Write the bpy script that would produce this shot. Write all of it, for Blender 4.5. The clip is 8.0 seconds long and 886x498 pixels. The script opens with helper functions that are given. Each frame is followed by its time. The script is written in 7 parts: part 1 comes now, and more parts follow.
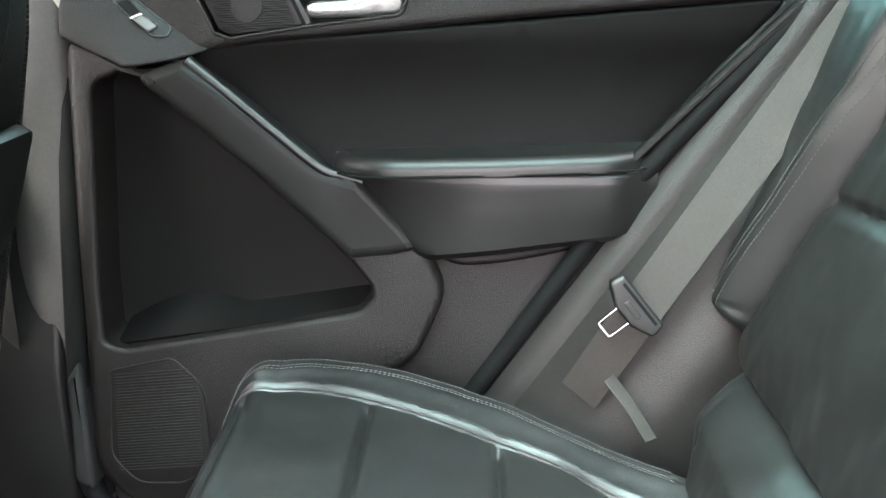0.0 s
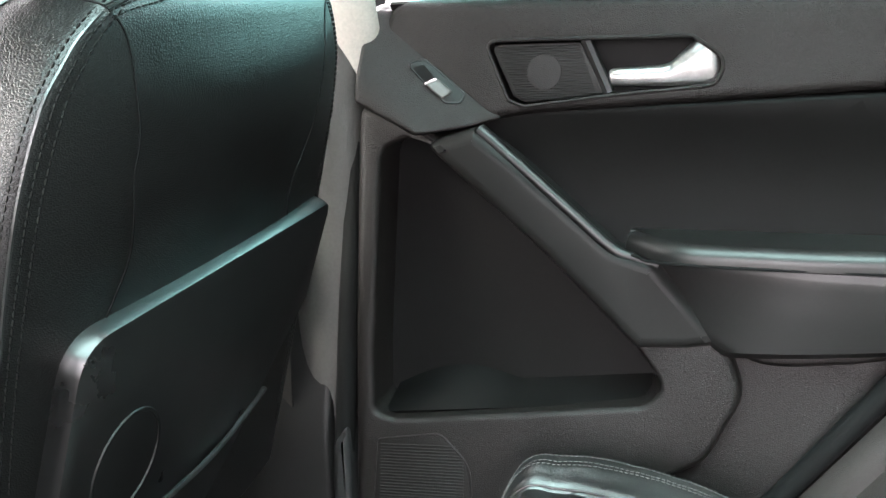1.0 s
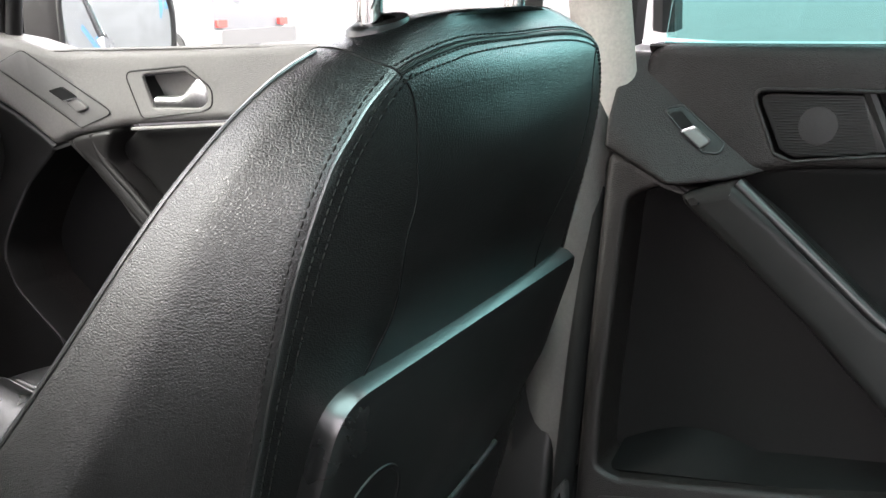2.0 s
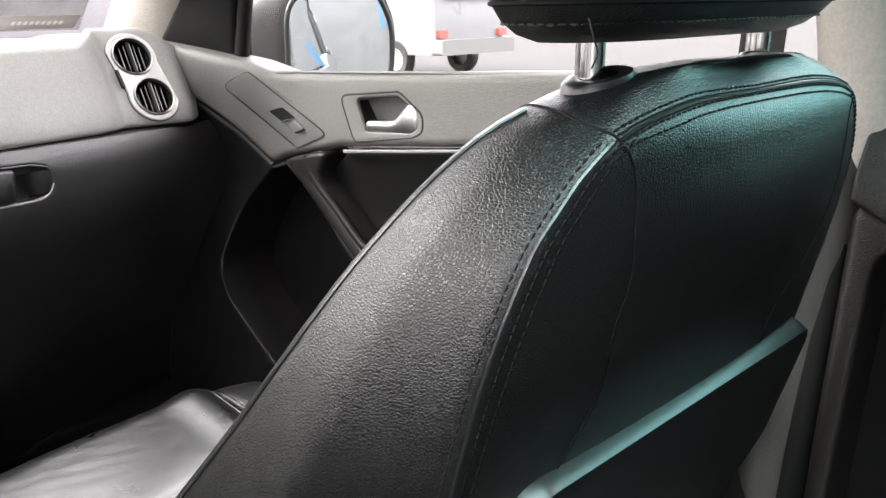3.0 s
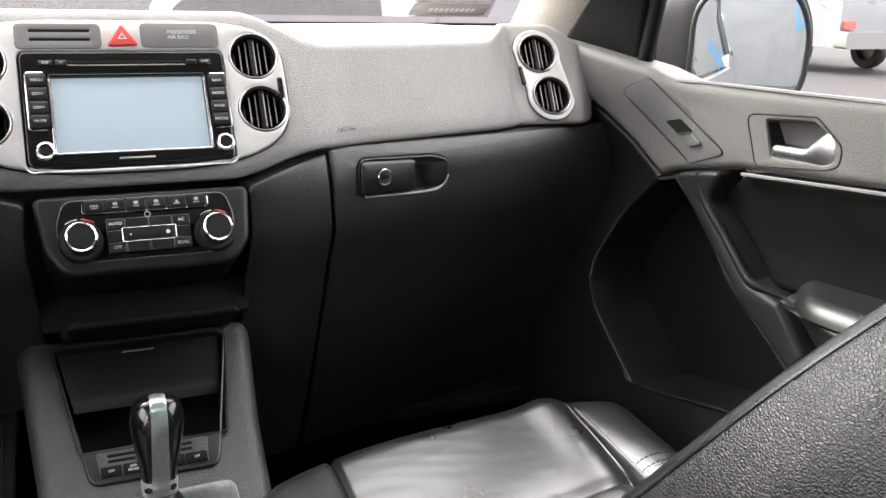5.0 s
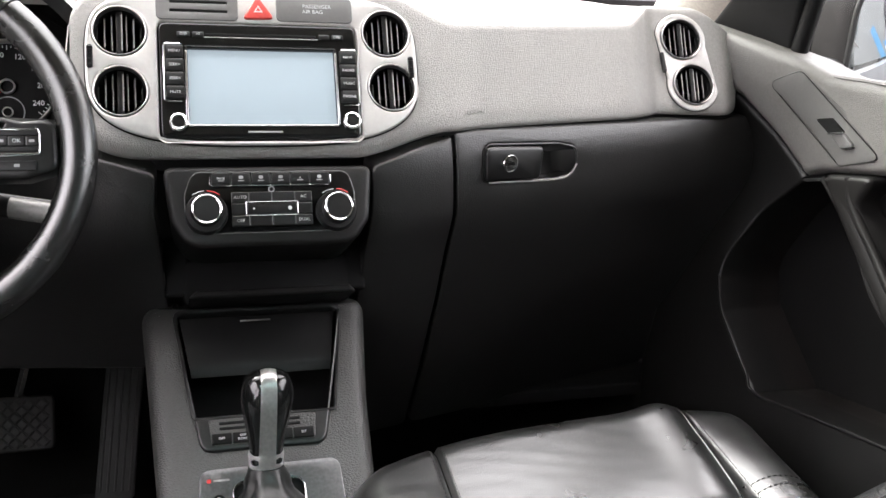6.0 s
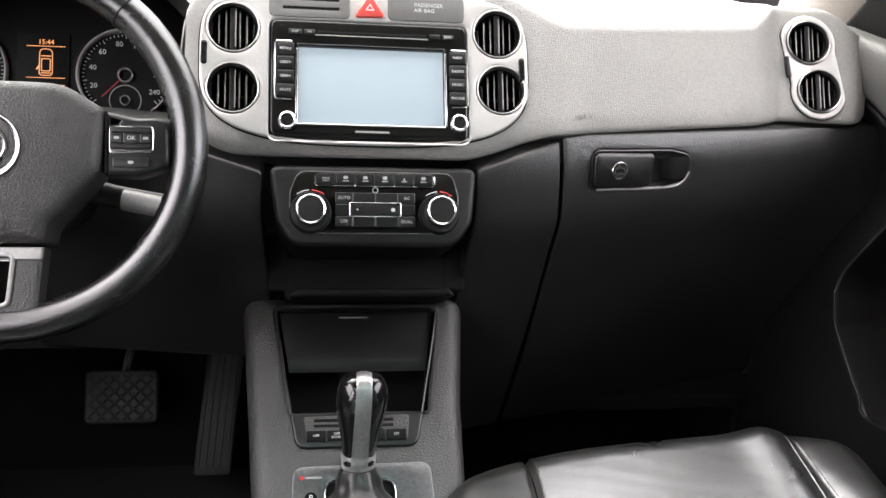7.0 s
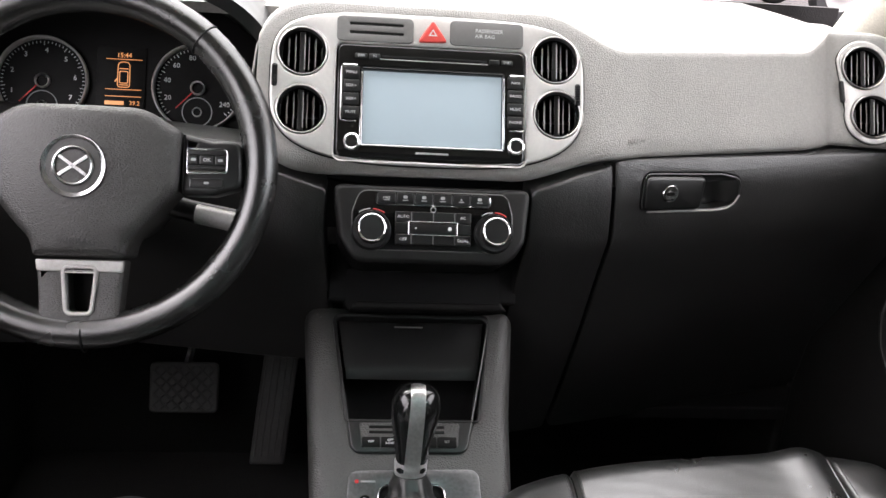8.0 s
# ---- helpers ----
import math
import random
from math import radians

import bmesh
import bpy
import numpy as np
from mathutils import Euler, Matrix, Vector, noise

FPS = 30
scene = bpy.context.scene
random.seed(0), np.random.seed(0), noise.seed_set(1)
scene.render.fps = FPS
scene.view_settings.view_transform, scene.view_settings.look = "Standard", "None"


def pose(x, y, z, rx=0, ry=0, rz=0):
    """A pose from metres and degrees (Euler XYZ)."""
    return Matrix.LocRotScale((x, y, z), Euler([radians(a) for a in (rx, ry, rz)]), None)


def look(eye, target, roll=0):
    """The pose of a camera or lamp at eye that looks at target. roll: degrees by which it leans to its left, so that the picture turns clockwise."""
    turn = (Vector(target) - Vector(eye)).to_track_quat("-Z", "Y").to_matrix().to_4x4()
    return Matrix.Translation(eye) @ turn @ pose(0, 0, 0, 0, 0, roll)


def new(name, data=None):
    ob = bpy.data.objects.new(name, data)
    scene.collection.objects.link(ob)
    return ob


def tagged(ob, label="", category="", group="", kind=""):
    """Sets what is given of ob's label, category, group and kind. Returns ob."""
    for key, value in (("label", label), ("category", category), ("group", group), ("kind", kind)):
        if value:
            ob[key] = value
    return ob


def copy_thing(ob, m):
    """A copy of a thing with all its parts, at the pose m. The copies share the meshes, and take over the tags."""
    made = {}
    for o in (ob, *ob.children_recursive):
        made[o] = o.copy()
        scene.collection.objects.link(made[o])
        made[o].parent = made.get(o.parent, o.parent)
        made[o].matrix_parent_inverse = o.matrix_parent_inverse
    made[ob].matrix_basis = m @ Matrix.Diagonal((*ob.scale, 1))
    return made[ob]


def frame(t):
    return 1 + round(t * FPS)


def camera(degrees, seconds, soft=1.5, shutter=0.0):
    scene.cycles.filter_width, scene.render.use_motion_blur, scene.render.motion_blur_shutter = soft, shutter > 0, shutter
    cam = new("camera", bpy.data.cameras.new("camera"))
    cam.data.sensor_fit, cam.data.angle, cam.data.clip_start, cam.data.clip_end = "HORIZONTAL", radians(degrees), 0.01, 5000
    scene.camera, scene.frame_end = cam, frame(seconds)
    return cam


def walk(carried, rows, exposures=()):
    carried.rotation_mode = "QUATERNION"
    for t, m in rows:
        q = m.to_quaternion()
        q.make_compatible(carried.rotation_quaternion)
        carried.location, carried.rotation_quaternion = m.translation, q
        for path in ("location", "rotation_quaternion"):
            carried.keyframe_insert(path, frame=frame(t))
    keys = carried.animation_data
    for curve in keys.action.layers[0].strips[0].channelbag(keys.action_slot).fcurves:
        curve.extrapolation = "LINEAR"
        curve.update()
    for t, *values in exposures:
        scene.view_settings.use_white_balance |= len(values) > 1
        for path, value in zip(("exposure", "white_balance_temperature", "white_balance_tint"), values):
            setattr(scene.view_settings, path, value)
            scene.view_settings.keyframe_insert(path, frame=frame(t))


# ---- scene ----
cam = camera(51.6, 8.0)
PATH = [
    (0, (-0.248, -0.203, 0.747), (1.648, -0.124, 0.115), -1.3),
    (0.5, (-0.203, -0.172, 0.776), (1.672, 0.165, 0.166), -2.3),
    (1, (-0.172, -0.131, 0.783), (1.66, 0.431, 0.212), -2.1),
    (1.5, (-0.156, -0.102, 0.794), (1.6, 0.679, 0.238), -1.6),
    (2.8, (-0.12, -0.053, 0.826), (1.365, 1.186, 0.314), -0.9),
    (3, (-0.102, -0.047, 0.827), (1.312, 1.272, 0.317), -1.0),
    (3.5, (-0.091, -0.03, 0.832), (1.165, 1.44, 0.324), -0.7),
    (4, (-0.088, -0.015, 0.837), (1.013, 1.575, 0.327), -0.2),
    (4.5, (-0.096, -0.002, 0.854), (0.858, 1.673, 0.32), 0.7),
    (5, (-0.092, 0.016, 0.859), (0.702, 1.765, 0.3), 1.6),
    (6.5, (-0.073, 0.057, 0.894), (0.35, 1.885, 0.202), 3.8),
    (7, (-0.076, 0.069, 0.906), (0.246, 1.909, 0.19), 3.9),
    (7.5, (-0.08, 0.064, 0.925), (0.174, 1.905, 0.187), 4.1),
    (8, (-0.09, 0.048, 0.956), (0.131, 1.883, 0.193), 4.4),
]
walk(cam, [(t, look(eye, target, roll)) for t, eye, target, roll in PATH], [(0.0, 4.4), (0.5, 4.2), (1.0, 4.3), (1.5, 4.05), (3.0, 3.4), (4.0, 3.35), (5.0, 3.25), (6.5, 3.45), (7.5, 3.4), (8.0, 3.12)])

# ---- daylight: overcast sky and a weak wide sun ----
world = bpy.data.worlds.new("sky")
scene.world = world
world.use_nodes = True
wn = world.node_tree
sky = wn.nodes.new("ShaderNodeTexSky")
sky.sky_type, sky.sun_disc = "NISHITA", False
sky.sun_elevation, sky.sun_rotation = radians(40), radians(-36)
sky.air_density, sky.dust_density = 1.0, 3.0
soften = wn.nodes.new("ShaderNodeMixRGB")
soften.inputs[0].default_value = 0.75
cloud = wn.nodes.new("ShaderNodeVectorMath")
cloud.operation = "SCALE"
cloud.inputs[0].default_value = (6.9, 6.15, 6.25)
wn.links.new(cloud.outputs[0], soften.inputs[2])
# overcast sky: the zenith is about three times as bright as the horizon
up_axis = wn.nodes.new("ShaderNodeSeparateXYZ")
wn.links.new(wn.nodes.new("ShaderNodeTexCoord").outputs["Generated"], up_axis.inputs[0])
climb = wn.nodes.new("ShaderNodeMapRange")
climb.inputs[3].default_value, climb.inputs[4].default_value = 0.58, 2.0
wn.links.new(up_axis.outputs["Z"], climb.inputs[0])
wn.links.new(climb.outputs[0], cloud.inputs["Scale"])
wn.links.new(sky.outputs[0], soften.inputs[1])
back = wn.nodes["Background"]
wn.links.new(soften.outputs[0], back.inputs[0])
back.inputs[1].default_value = 0.15
sun = new("sun", bpy.data.lights.new("sun", "SUN"))
sun.data.energy, sun.data.angle, sun.data.color = 1.3, radians(30), (1.0, 0.96, 0.93)
sun.matrix_world = look((-1.5, 2.05, 2.15), (0, 0, 0))

# ---- materials ----
def material(name, base, rough, metal=0.0, vary=0.2, vary_scale=14.0, bump=0.0, grain=900.0, kind="noise", coat=0.0, spec=0.5, fine=0.1, rough_vary=0.08, sheen=0.0, folds=26.0, fold_depth=0.0):
    m = bpy.data.materials.new(name)
    m.use_nodes = True
    nt = m.node_tree
    bs = nt.nodes["Principled BSDF"]
    tc = nt.nodes.new("ShaderNodeTexCoord")
    big = nt.nodes.new("ShaderNodeTexNoise")
    big.inputs["Scale"].default_value, big.inputs["Detail"].default_value = vary_scale, 5
    small = nt.nodes.new("ShaderNodeTexNoise")
    small.inputs["Scale"].default_value, small.inputs["Detail"].default_value = vary_scale * 22, 3
    for n in (big, small):
        nt.links.new(tc.outputs["Object"], n.inputs["Vector"])
    ramp = nt.nodes.new("ShaderNodeMapRange")
    ramp.inputs[1].default_value, ramp.inputs[2].default_value = 0.3, 0.7
    ramp.inputs[3].default_value, ramp.inputs[4].default_value = 1 - vary, 1 + vary
    nt.links.new(big.outputs[0], ramp.inputs[0])
    ramp2 = nt.nodes.new("ShaderNodeMapRange")
    ramp2.inputs[1].default_value, ramp2.inputs[2].default_value = 0.3, 0.7
    ramp2.inputs[3].default_value, ramp2.inputs[4].default_value = 1 - fine, 1 + fine
    nt.links.new(small.outputs[0], ramp2.inputs[0])
    mul = nt.nodes.new("ShaderNodeMath")
    mul.operation = "MULTIPLY"
    nt.links.new(ramp.outputs[0], mul.inputs[0])
    nt.links.new(ramp2.outputs[0], mul.inputs[1])
    sc = nt.nodes.new("ShaderNodeVectorMath")
    sc.operation = "SCALE"
    sc.inputs[0].default_value = base
    nt.links.new(mul.outputs[0], sc.inputs["Scale"])
    nt.links.new(sc.outputs[0], bs.inputs["Base Color"])
    rr = nt.nodes.new("ShaderNodeMapRange")
    rr.inputs[3].default_value, rr.inputs[4].default_value = max(0.02, rough - rough_vary), min(1, rough + rough_vary)
    nt.links.new(big.outputs[0], rr.inputs[0])
    nt.links.new(rr.outputs[0], bs.inputs["Roughness"])
    bs.inputs["Metallic"].default_value = metal
    bs.inputs["Coat Weight"].default_value = coat
    bs.inputs["Coat Roughness"].default_value = 0.06 if kind == "noise" else rough
    bs.inputs["Specular IOR Level"].default_value = spec
    bs.inputs["Sheen Weight"].default_value = sheen
    if bump:
        b = nt.nodes.new("ShaderNodeBump")
        b.inputs["Strength"].default_value, b.inputs["Distance"].default_value = bump, 0.4 / grain
        if kind == "leather":
            v = nt.nodes.new("ShaderNodeTexVoronoi")
            v.feature = "DISTANCE_TO_EDGE"
            v.inputs["Scale"].default_value = grain
            warp = nt.nodes.new("ShaderNodeTexNoise")
            warp.inputs["Scale"].default_value, warp.inputs["Detail"].default_value = grain * 0.3, 2
            mix = nt.nodes.new("ShaderNodeMixRGB")
            mix.blend_type, mix.inputs[0].default_value = "LINEAR_LIGHT", 0.22 / grain
            nt.links.new(tc.outputs["Object"], mix.inputs[1])
            nt.links.new(tc.outputs["Object"], warp.inputs["Vector"])
            nt.links.new(warp.outputs["Color"], mix.inputs[2])
            squash = nt.nodes.new("ShaderNodeVectorMath")
            squash.operation = "MULTIPLY"
            squash.inputs[1].default_value = (1.0, 1.0, 1.45)
            nt.links.new(mix.outputs[0], squash.inputs[0])
            nt.links.new(squash.outputs[0], v.inputs["Vector"])
            pillow = nt.nodes.new("ShaderNodeMapRange")
            pillow.interpolation_type = "SMOOTHSTEP"
            pillow.inputs[2].default_value = 0.26
            nt.links.new(v.outputs["Distance"], pillow.inputs[0])
            nt.links.new(pillow.outputs[0], b.inputs["Height"])
            crease = nt.nodes.new("ShaderNodeTexNoise")
            crease.inputs["Scale"].default_value, crease.inputs["Detail"].default_value = folds, 3
            nt.links.new(tc.outputs["Object"], crease.inputs["Vector"])
            b2 = nt.nodes.new("ShaderNodeBump")
            b2.inputs["Strength"].default_value, b2.inputs["Distance"].default_value = fold_depth, 0.006
            nt.links.new(crease.outputs[0], b2.inputs["Height"])
            nt.links.new(b2.outputs[0], b.inputs["Normal"])
        elif kind == "weave":
            w1 = nt.nodes.new("ShaderNodeTexWave")
            w1.wave_type, w1.bands_direction = "BANDS", "DIAGONAL"
            w1.inputs["Scale"].default_value, w1.inputs["Distortion"].default_value = grain, 0.6
            nt.links.new(tc.outputs["Object"], w1.inputs["Vector"])
            nt.links.new(w1.outputs[1], b.inputs["Height"])
        else:
            n2 = nt.nodes.new("ShaderNodeTexNoise")
            n2.inputs["Scale"].default_value, n2.inputs["Detail"].default_value = grain, 2
            nt.links.new(tc.outputs["Object"], n2.inputs["Vector"])
            nt.links.new(n2.outputs[0], b.inputs["Height"])
        nt.links.new(b.outputs[0], bs.inputs["Normal"])
    return m


def glass(name, tint, rough=0.0, ior=1.45):
    """A thin pane: clear through, glossy by Fresnel."""
    m = bpy.data.materials.new(name)
    m.use_nodes = True
    nt = m.node_tree
    nt.nodes.remove(nt.nodes["Principled BSDF"])
    tr, gl, fr, mx = (nt.nodes.new("ShaderNode" + k) for k in ("BsdfTransparent", "BsdfGlossy", "Fresnel", "MixShader"))
    tr.inputs[0].default_value = (*tint, 1)
    gl.inputs["Roughness"].default_value = rough
    fr.inputs[0].default_value = ior
    for a, b in ((fr.outputs[0], mx.inputs[0]), (tr.outputs[0], mx.inputs[1]), (gl.outputs[0], mx.inputs[2]), (mx.outputs[0], nt.nodes["Material Output"].inputs[0])):
        nt.links.new(a, b)
    return m


def glow(name, colour, strength):
    m = bpy.data.materials.new(name)
    m.use_nodes = True
    bs = m.node_tree.nodes["Principled BSDF"]
    bs.inputs["Base Color"].default_value = (*[c * 0.5 for c in colour], 1)
    bs.inputs["Emission Color"].default_value = (*colour, 1)
    bs.inputs["Emission Strength"].default_value = strength
    bs.inputs["Roughness"].default_value = 0.25
    return m


LEATHER = material("black_leather", (0.0040, 0.0039, 0.0038), 0.32, vary=0.2, bump=0.27, grain=520, kind="leather", spec=0.5, coat=0.04, rough_vary=0.05, fold_depth=0.03)
REAR_LEATHER = material("satin_black_rear_leather", (0.0085, 0.0083, 0.0080), 0.37, vary=0.2, bump=0.13, grain=560, kind="leather", spec=0.85, rough_vary=0.06, fold_depth=0.05, folds=14)
LEATHER_FINE = material("black_leather_smooth", (0.0105, 0.0102, 0.0099), 0.29, vary=0.2, bump=0.11, grain=560, kind="leather", spec=1.0, coat=0.25, rough_vary=0.06, fold_depth=0.035, folds=14)
VINYL = material("black_vinyl_pad", (0.0045, 0.0043, 0.0042), 0.46, bump=0.07, grain=700, kind="leather", spec=0.05)
DASH_GREY = material("grained_grey_soft_plastic", (0.29, 0.278, 0.264), 0.5, vary=0.06, bump=0.4, grain=400, kind="leather", fine=0.08)
# base dimmed and warmed: weak, neutral light on the rear trim is painted in
DOOR_GREY = material("grained_dark_grey_plastic_dimmed", (0.0098, 0.0084, 0.0079), 0.38, vary=0.08, bump=0.32, grain=430, kind="leather", fine=0.12, spec=0.24)
LOW_GREY = material("grained_black_door_plastic", (0.0062, 0.0060, 0.0058), 0.44, vary=0.1, bump=0.14, grain=430, kind="leather", spec=0.3)
TRIM_BLACK = material("grained_black_plastic", (0.0048, 0.0046, 0.0045), 0.5, vary=0.12, bump=0.08, grain=700, kind="leather", spec=0.10)
SMOOTH_BLACK = material("matt_black_plastic", (0.008, 0.008, 0.008), 0.34, vary=0.1)
GLOSS_BLACK = material("gloss_black_plastic", (0.006, 0.006, 0.006), 0.12, vary=0.1, rough_vary=0.03)
# joints, seals and openings; in recesses this colour stands for their shade
DARK = material("black_joints_and_recess_shade", (0.003, 0.003, 0.003), 0.8, spec=0.2)
SILVER = material("satin_silver_paint", (0.62, 0.598, 0.58), 0.34, metal=0.45, vary=0.03, fine=0.03)
BAND = material("satin_nickel", (0.6000, 0.5900, 0.5800), 0.33, metal=0.8, vary=0.05)
HANDLE = material("satin_silver_metal", (0.4216, 0.4182, 0.4148), 0.3, metal=0.9, vary=0.04)
# darker copy of the dash plastic: the door's weaker light is in the base
DOOR_TOP = material("grained_grey_plastic_shaded", (0.1080, 0.1030, 0.0970), 0.5, vary=0.06, bump=0.32, grain=400, kind="leather", fine=0.08)
BRUSHED = material("brushed_aluminium", (0.1500, 0.1500, 0.1530), 0.3, metal=0.85, vary=0.08, fine=0.15)
DULL_SILVER = material("dull_silver_plastic", (0.30, 0.29, 0.28), 0.42, metal=0.3, vary=0.04)
EMBLEM = material("dulled_emblem_chrome", (0.42, 0.42, 0.425), 0.26, metal=1.0, vary=0.06, rough_vary=0.06)
CHROME = material("satin_chrome", (0.72, 0.72, 0.73), 0.17, metal=1.0, vary=0.04, rough_vary=0.05)
VENT_RIM = material("satin_vent_rim", (0.42, 0.41, 0.40), 0.32, metal=0.85, vary=0.05)
STEEL = material("polished_steel", (0.6, 0.6, 0.6), 0.12, metal=1.0, vary=0.05, rough_vary=0.04)
RIM_LEATHER = material("worn_glossy_rim_leather", (0.0075, 0.0072, 0.0070), 0.24, vary=0.35, vary_scale=30, bump=0.10, grain=520, kind="leather", spec=1.0, rough_vary=0.14, fold_depth=0.05)
HUB_GREY = material("coarse_grained_grey_plastic", (0.0335, 0.0320, 0.0307), 0.42, vary=0.08, bump=0.32, grain=330, kind="leather", fine=0.1, spec=0.5)
KNEE_BLACK = material("grained_black_lower_dash", (0.0150, 0.0143, 0.0140), 0.38, vary=0.12, bump=0.2, grain=330, kind="leather", spec=0.75)
QUARTER_GREY = material("grained_warm_grey_trim", (0.0215, 0.0186, 0.0176), 0.42, vary=0.06, bump=0.25, grain=430, kind="leather", spec=0.35)
PILLAR_GREY = material("grained_mid_grey_plastic", (0.0600, 0.0565, 0.0530), 0.45, vary=0.06, bump=0.14, grain=430, kind="leather")
PEDAL_RUBBER = material("worn_grey_rubber", (0.0300, 0.0295, 0.0290), 0.6, bump=0.2, grain=500)
RUBBER = material("black_rubber", (0.012, 0.012, 0.012), 0.65, bump=0.2, grain=500)
CARPET = material("black_carpet", (0.0036, 0.0033, 0.0033), 0.95, vary=0.3, bump=0.8, grain=380)
LINER = material("beige_headliner_cloth", (0.55, 0.51, 0.45), 0.9, vary=0.05, bump=0.2, grain=700)
PILLAR = material("beige_pillar_plastic", (0.46, 0.43, 0.39), 0.6, vary=0.05, bump=0.15, grain=800)
BELT = material("grey_belt_webbing", (0.0350, 0.0292, 0.0262), 0.6, vary=0.1, bump=0.4, grain=260, kind="weave")
THREAD = material("dark_grey_thread", (0.0100, 0.0096, 0.0093), 0.4, spec=0.15)
THREAD_PALE = material("grey_thread", (0.07, 0.069, 0.067), 0.5)
WHITE_INK = material("white_print", (0.55, 0.55, 0.55), 0.5, vary=0.05)
GREY_INK = material("grey_print", (0.3, 0.3, 0.3), 0.5, vary=0.05)
RED = material("red_button_plastic", (0.55, 0.06, 0.05), 0.4, vary=0.05)
RED_INK = material("red_print", (0.5, 0.02, 0.02), 0.5)
# blank screen: colour and faint emission imitate the sky mirrored in it
SCREEN = glow("display_sky_reflection", (0.37, 0.44, 0.49), 0.075)
AMBER = glow("amber_display_segment", (1.0, 0.42, 0.16), 0.085)
SCREEN_GLASS = glass("windscreen_glass", (0.74, 0.775, 0.76), ior=1.18)
CLEAR = glass("clear_window_glass", (0.93, 0.96, 0.95), ior=1.18)
TINT = glass("tinted_window_glass", (0.50, 0.76, 0.74))
DARK_TINT = glass("dark_privacy_glass", (0.12, 0.18, 0.175))
ROOF_GLASS = glass("green_tinted_roof_glass", (0.71, 0.90, 0.875))
TABLE_BLACK = material("satin_black_table_plastic", (0.0042, 0.0041, 0.0041), 0.3, vary=0.1, spec=0.8)
ARM_VINYL = material("soft_black_armrest_vinyl", (0.0095, 0.0091, 0.0088), 0.34, vary=0.1, bump=0.08, grain=640, kind="leather", spec=0.4)
PULL_GREY = material("smooth_dark_grey_plastic", (0.0125, 0.0119, 0.0115), 0.36, vary=0.15, fine=0.05, spec=0.1)
POD_GREY = material("smooth_mid_grey_plastic", (0.0950, 0.0920, 0.0890), 0.4, vary=0.04, fine=0.04)
SATIN_GREY = material("smooth_grey_plastic", (0.13, 0.126, 0.122), 0.42, vary=0.04, fine=0.04)
BODY = material("silver_car_paint", (0.3000, 0.3000, 0.3100), 0.3, metal=0.6, coat=0.6)


# ---- mesh helpers ----
from mathutils import geometry


def part(name, bm, mat, parent=None, label="", sharp=40):
    me = bpy.data.meshes.new(name)
    bm.to_mesh(me)
    bm.free()
    me.polygons.foreach_set("use_smooth", [True] * len(me.polygons))
    me.set_sharp_from_angle(angle=radians(sharp))
    me.materials.append(mat)
    ob = new(name, me)
    if parent is not None:
        ob.parent = parent
    if label:
        ob["label"] = label
    return ob


def thing(name, label, category, group="", kind=""):
    return tagged(new(name), label, category, group, kind)


def fillet(pts, n=6, even=False):
    """A closed loop of 2D corners (u, v, radius) with its corners rounded."""
    out = []
    for i, (u, v, r) in enumerate(pts):
        p = Vector((u, v))
        a, b = Vector(pts[i - 1][:2]) - p, Vector(pts[(i + 1) % len(pts)][:2]) - p
        la, lb = a.length, b.length
        a, b = a / la, b / lb
        half = max(0.02, math.acos(max(-1, min(1, a.dot(b)))) / 2)
        d = min(r / math.tan(half), la * 0.49, lb * 0.49) if r > 0 else 0
        if d < 1e-6:
            out += [p.copy() for _ in range(n + 1)] if even else [p]
            continue
        s, e = p + a * d, p + b * d
        for k in range(n + 1):
            t = k / n
            out.append(s * (1 - t) ** 2 + p * 2 * t * (1 - t) + e * t * t)
    return out


def circle(u, v, r, n=32, rv=None):
    return [Vector((u + r * math.cos(2 * math.pi * k / n), v + (rv or r) * math.sin(2 * math.pi * k / n))) for k in range(n)]


def box2(u0, v0, u1, v1, r=0.0, n=5):
    return fillet([(u0, v0, r), (u1, v0, r), (u1, v1, r), (u0, v1, r)], n)


def area2(loop):
    return sum(loop[i - 1].x * loop[i].y - loop[i].x * loop[i - 1].y for i in range(len(loop))) / 2


def offset2(loop, d):
    """The loop moved inwards by d."""
    s = 1 if area2(loop) > 0 else -1
    out = []
    for i, p in enumerate(loop):
        q = loop[i - 1]
        k = i
        while (p - q).length < 1e-7:
            k -= 1
            q = loop[k - 1]
        r, k = loop[(i + 1) % len(loop)], i + 1
        while (r - p).length < 1e-7:
            k += 1
            r = loop[k % len(loop)]
        e1, e2 = (p - q).normalized(), (r - p).normalized()
        n1, n2 = Vector((-e1.y, e1.x)) * s, Vector((-e2.y, e2.x)) * s
        nn = n1 + n2
        nn = nn.normalized() if nn.length > 1e-6 else n1
        out.append(p + nn * d / max(0.5, nn.dot(n1)))
    return out


def inside(p, loop):
    hit = False
    for i in range(len(loop)):
        a, b = loop[i - 1], loop[i]
        if (a.y > p.y) != (b.y > p.y) and p.x < (b.x - a.x) * (p.y - a.y) / (b.y - a.y) + a.x:
            hit = not hit
    return hit


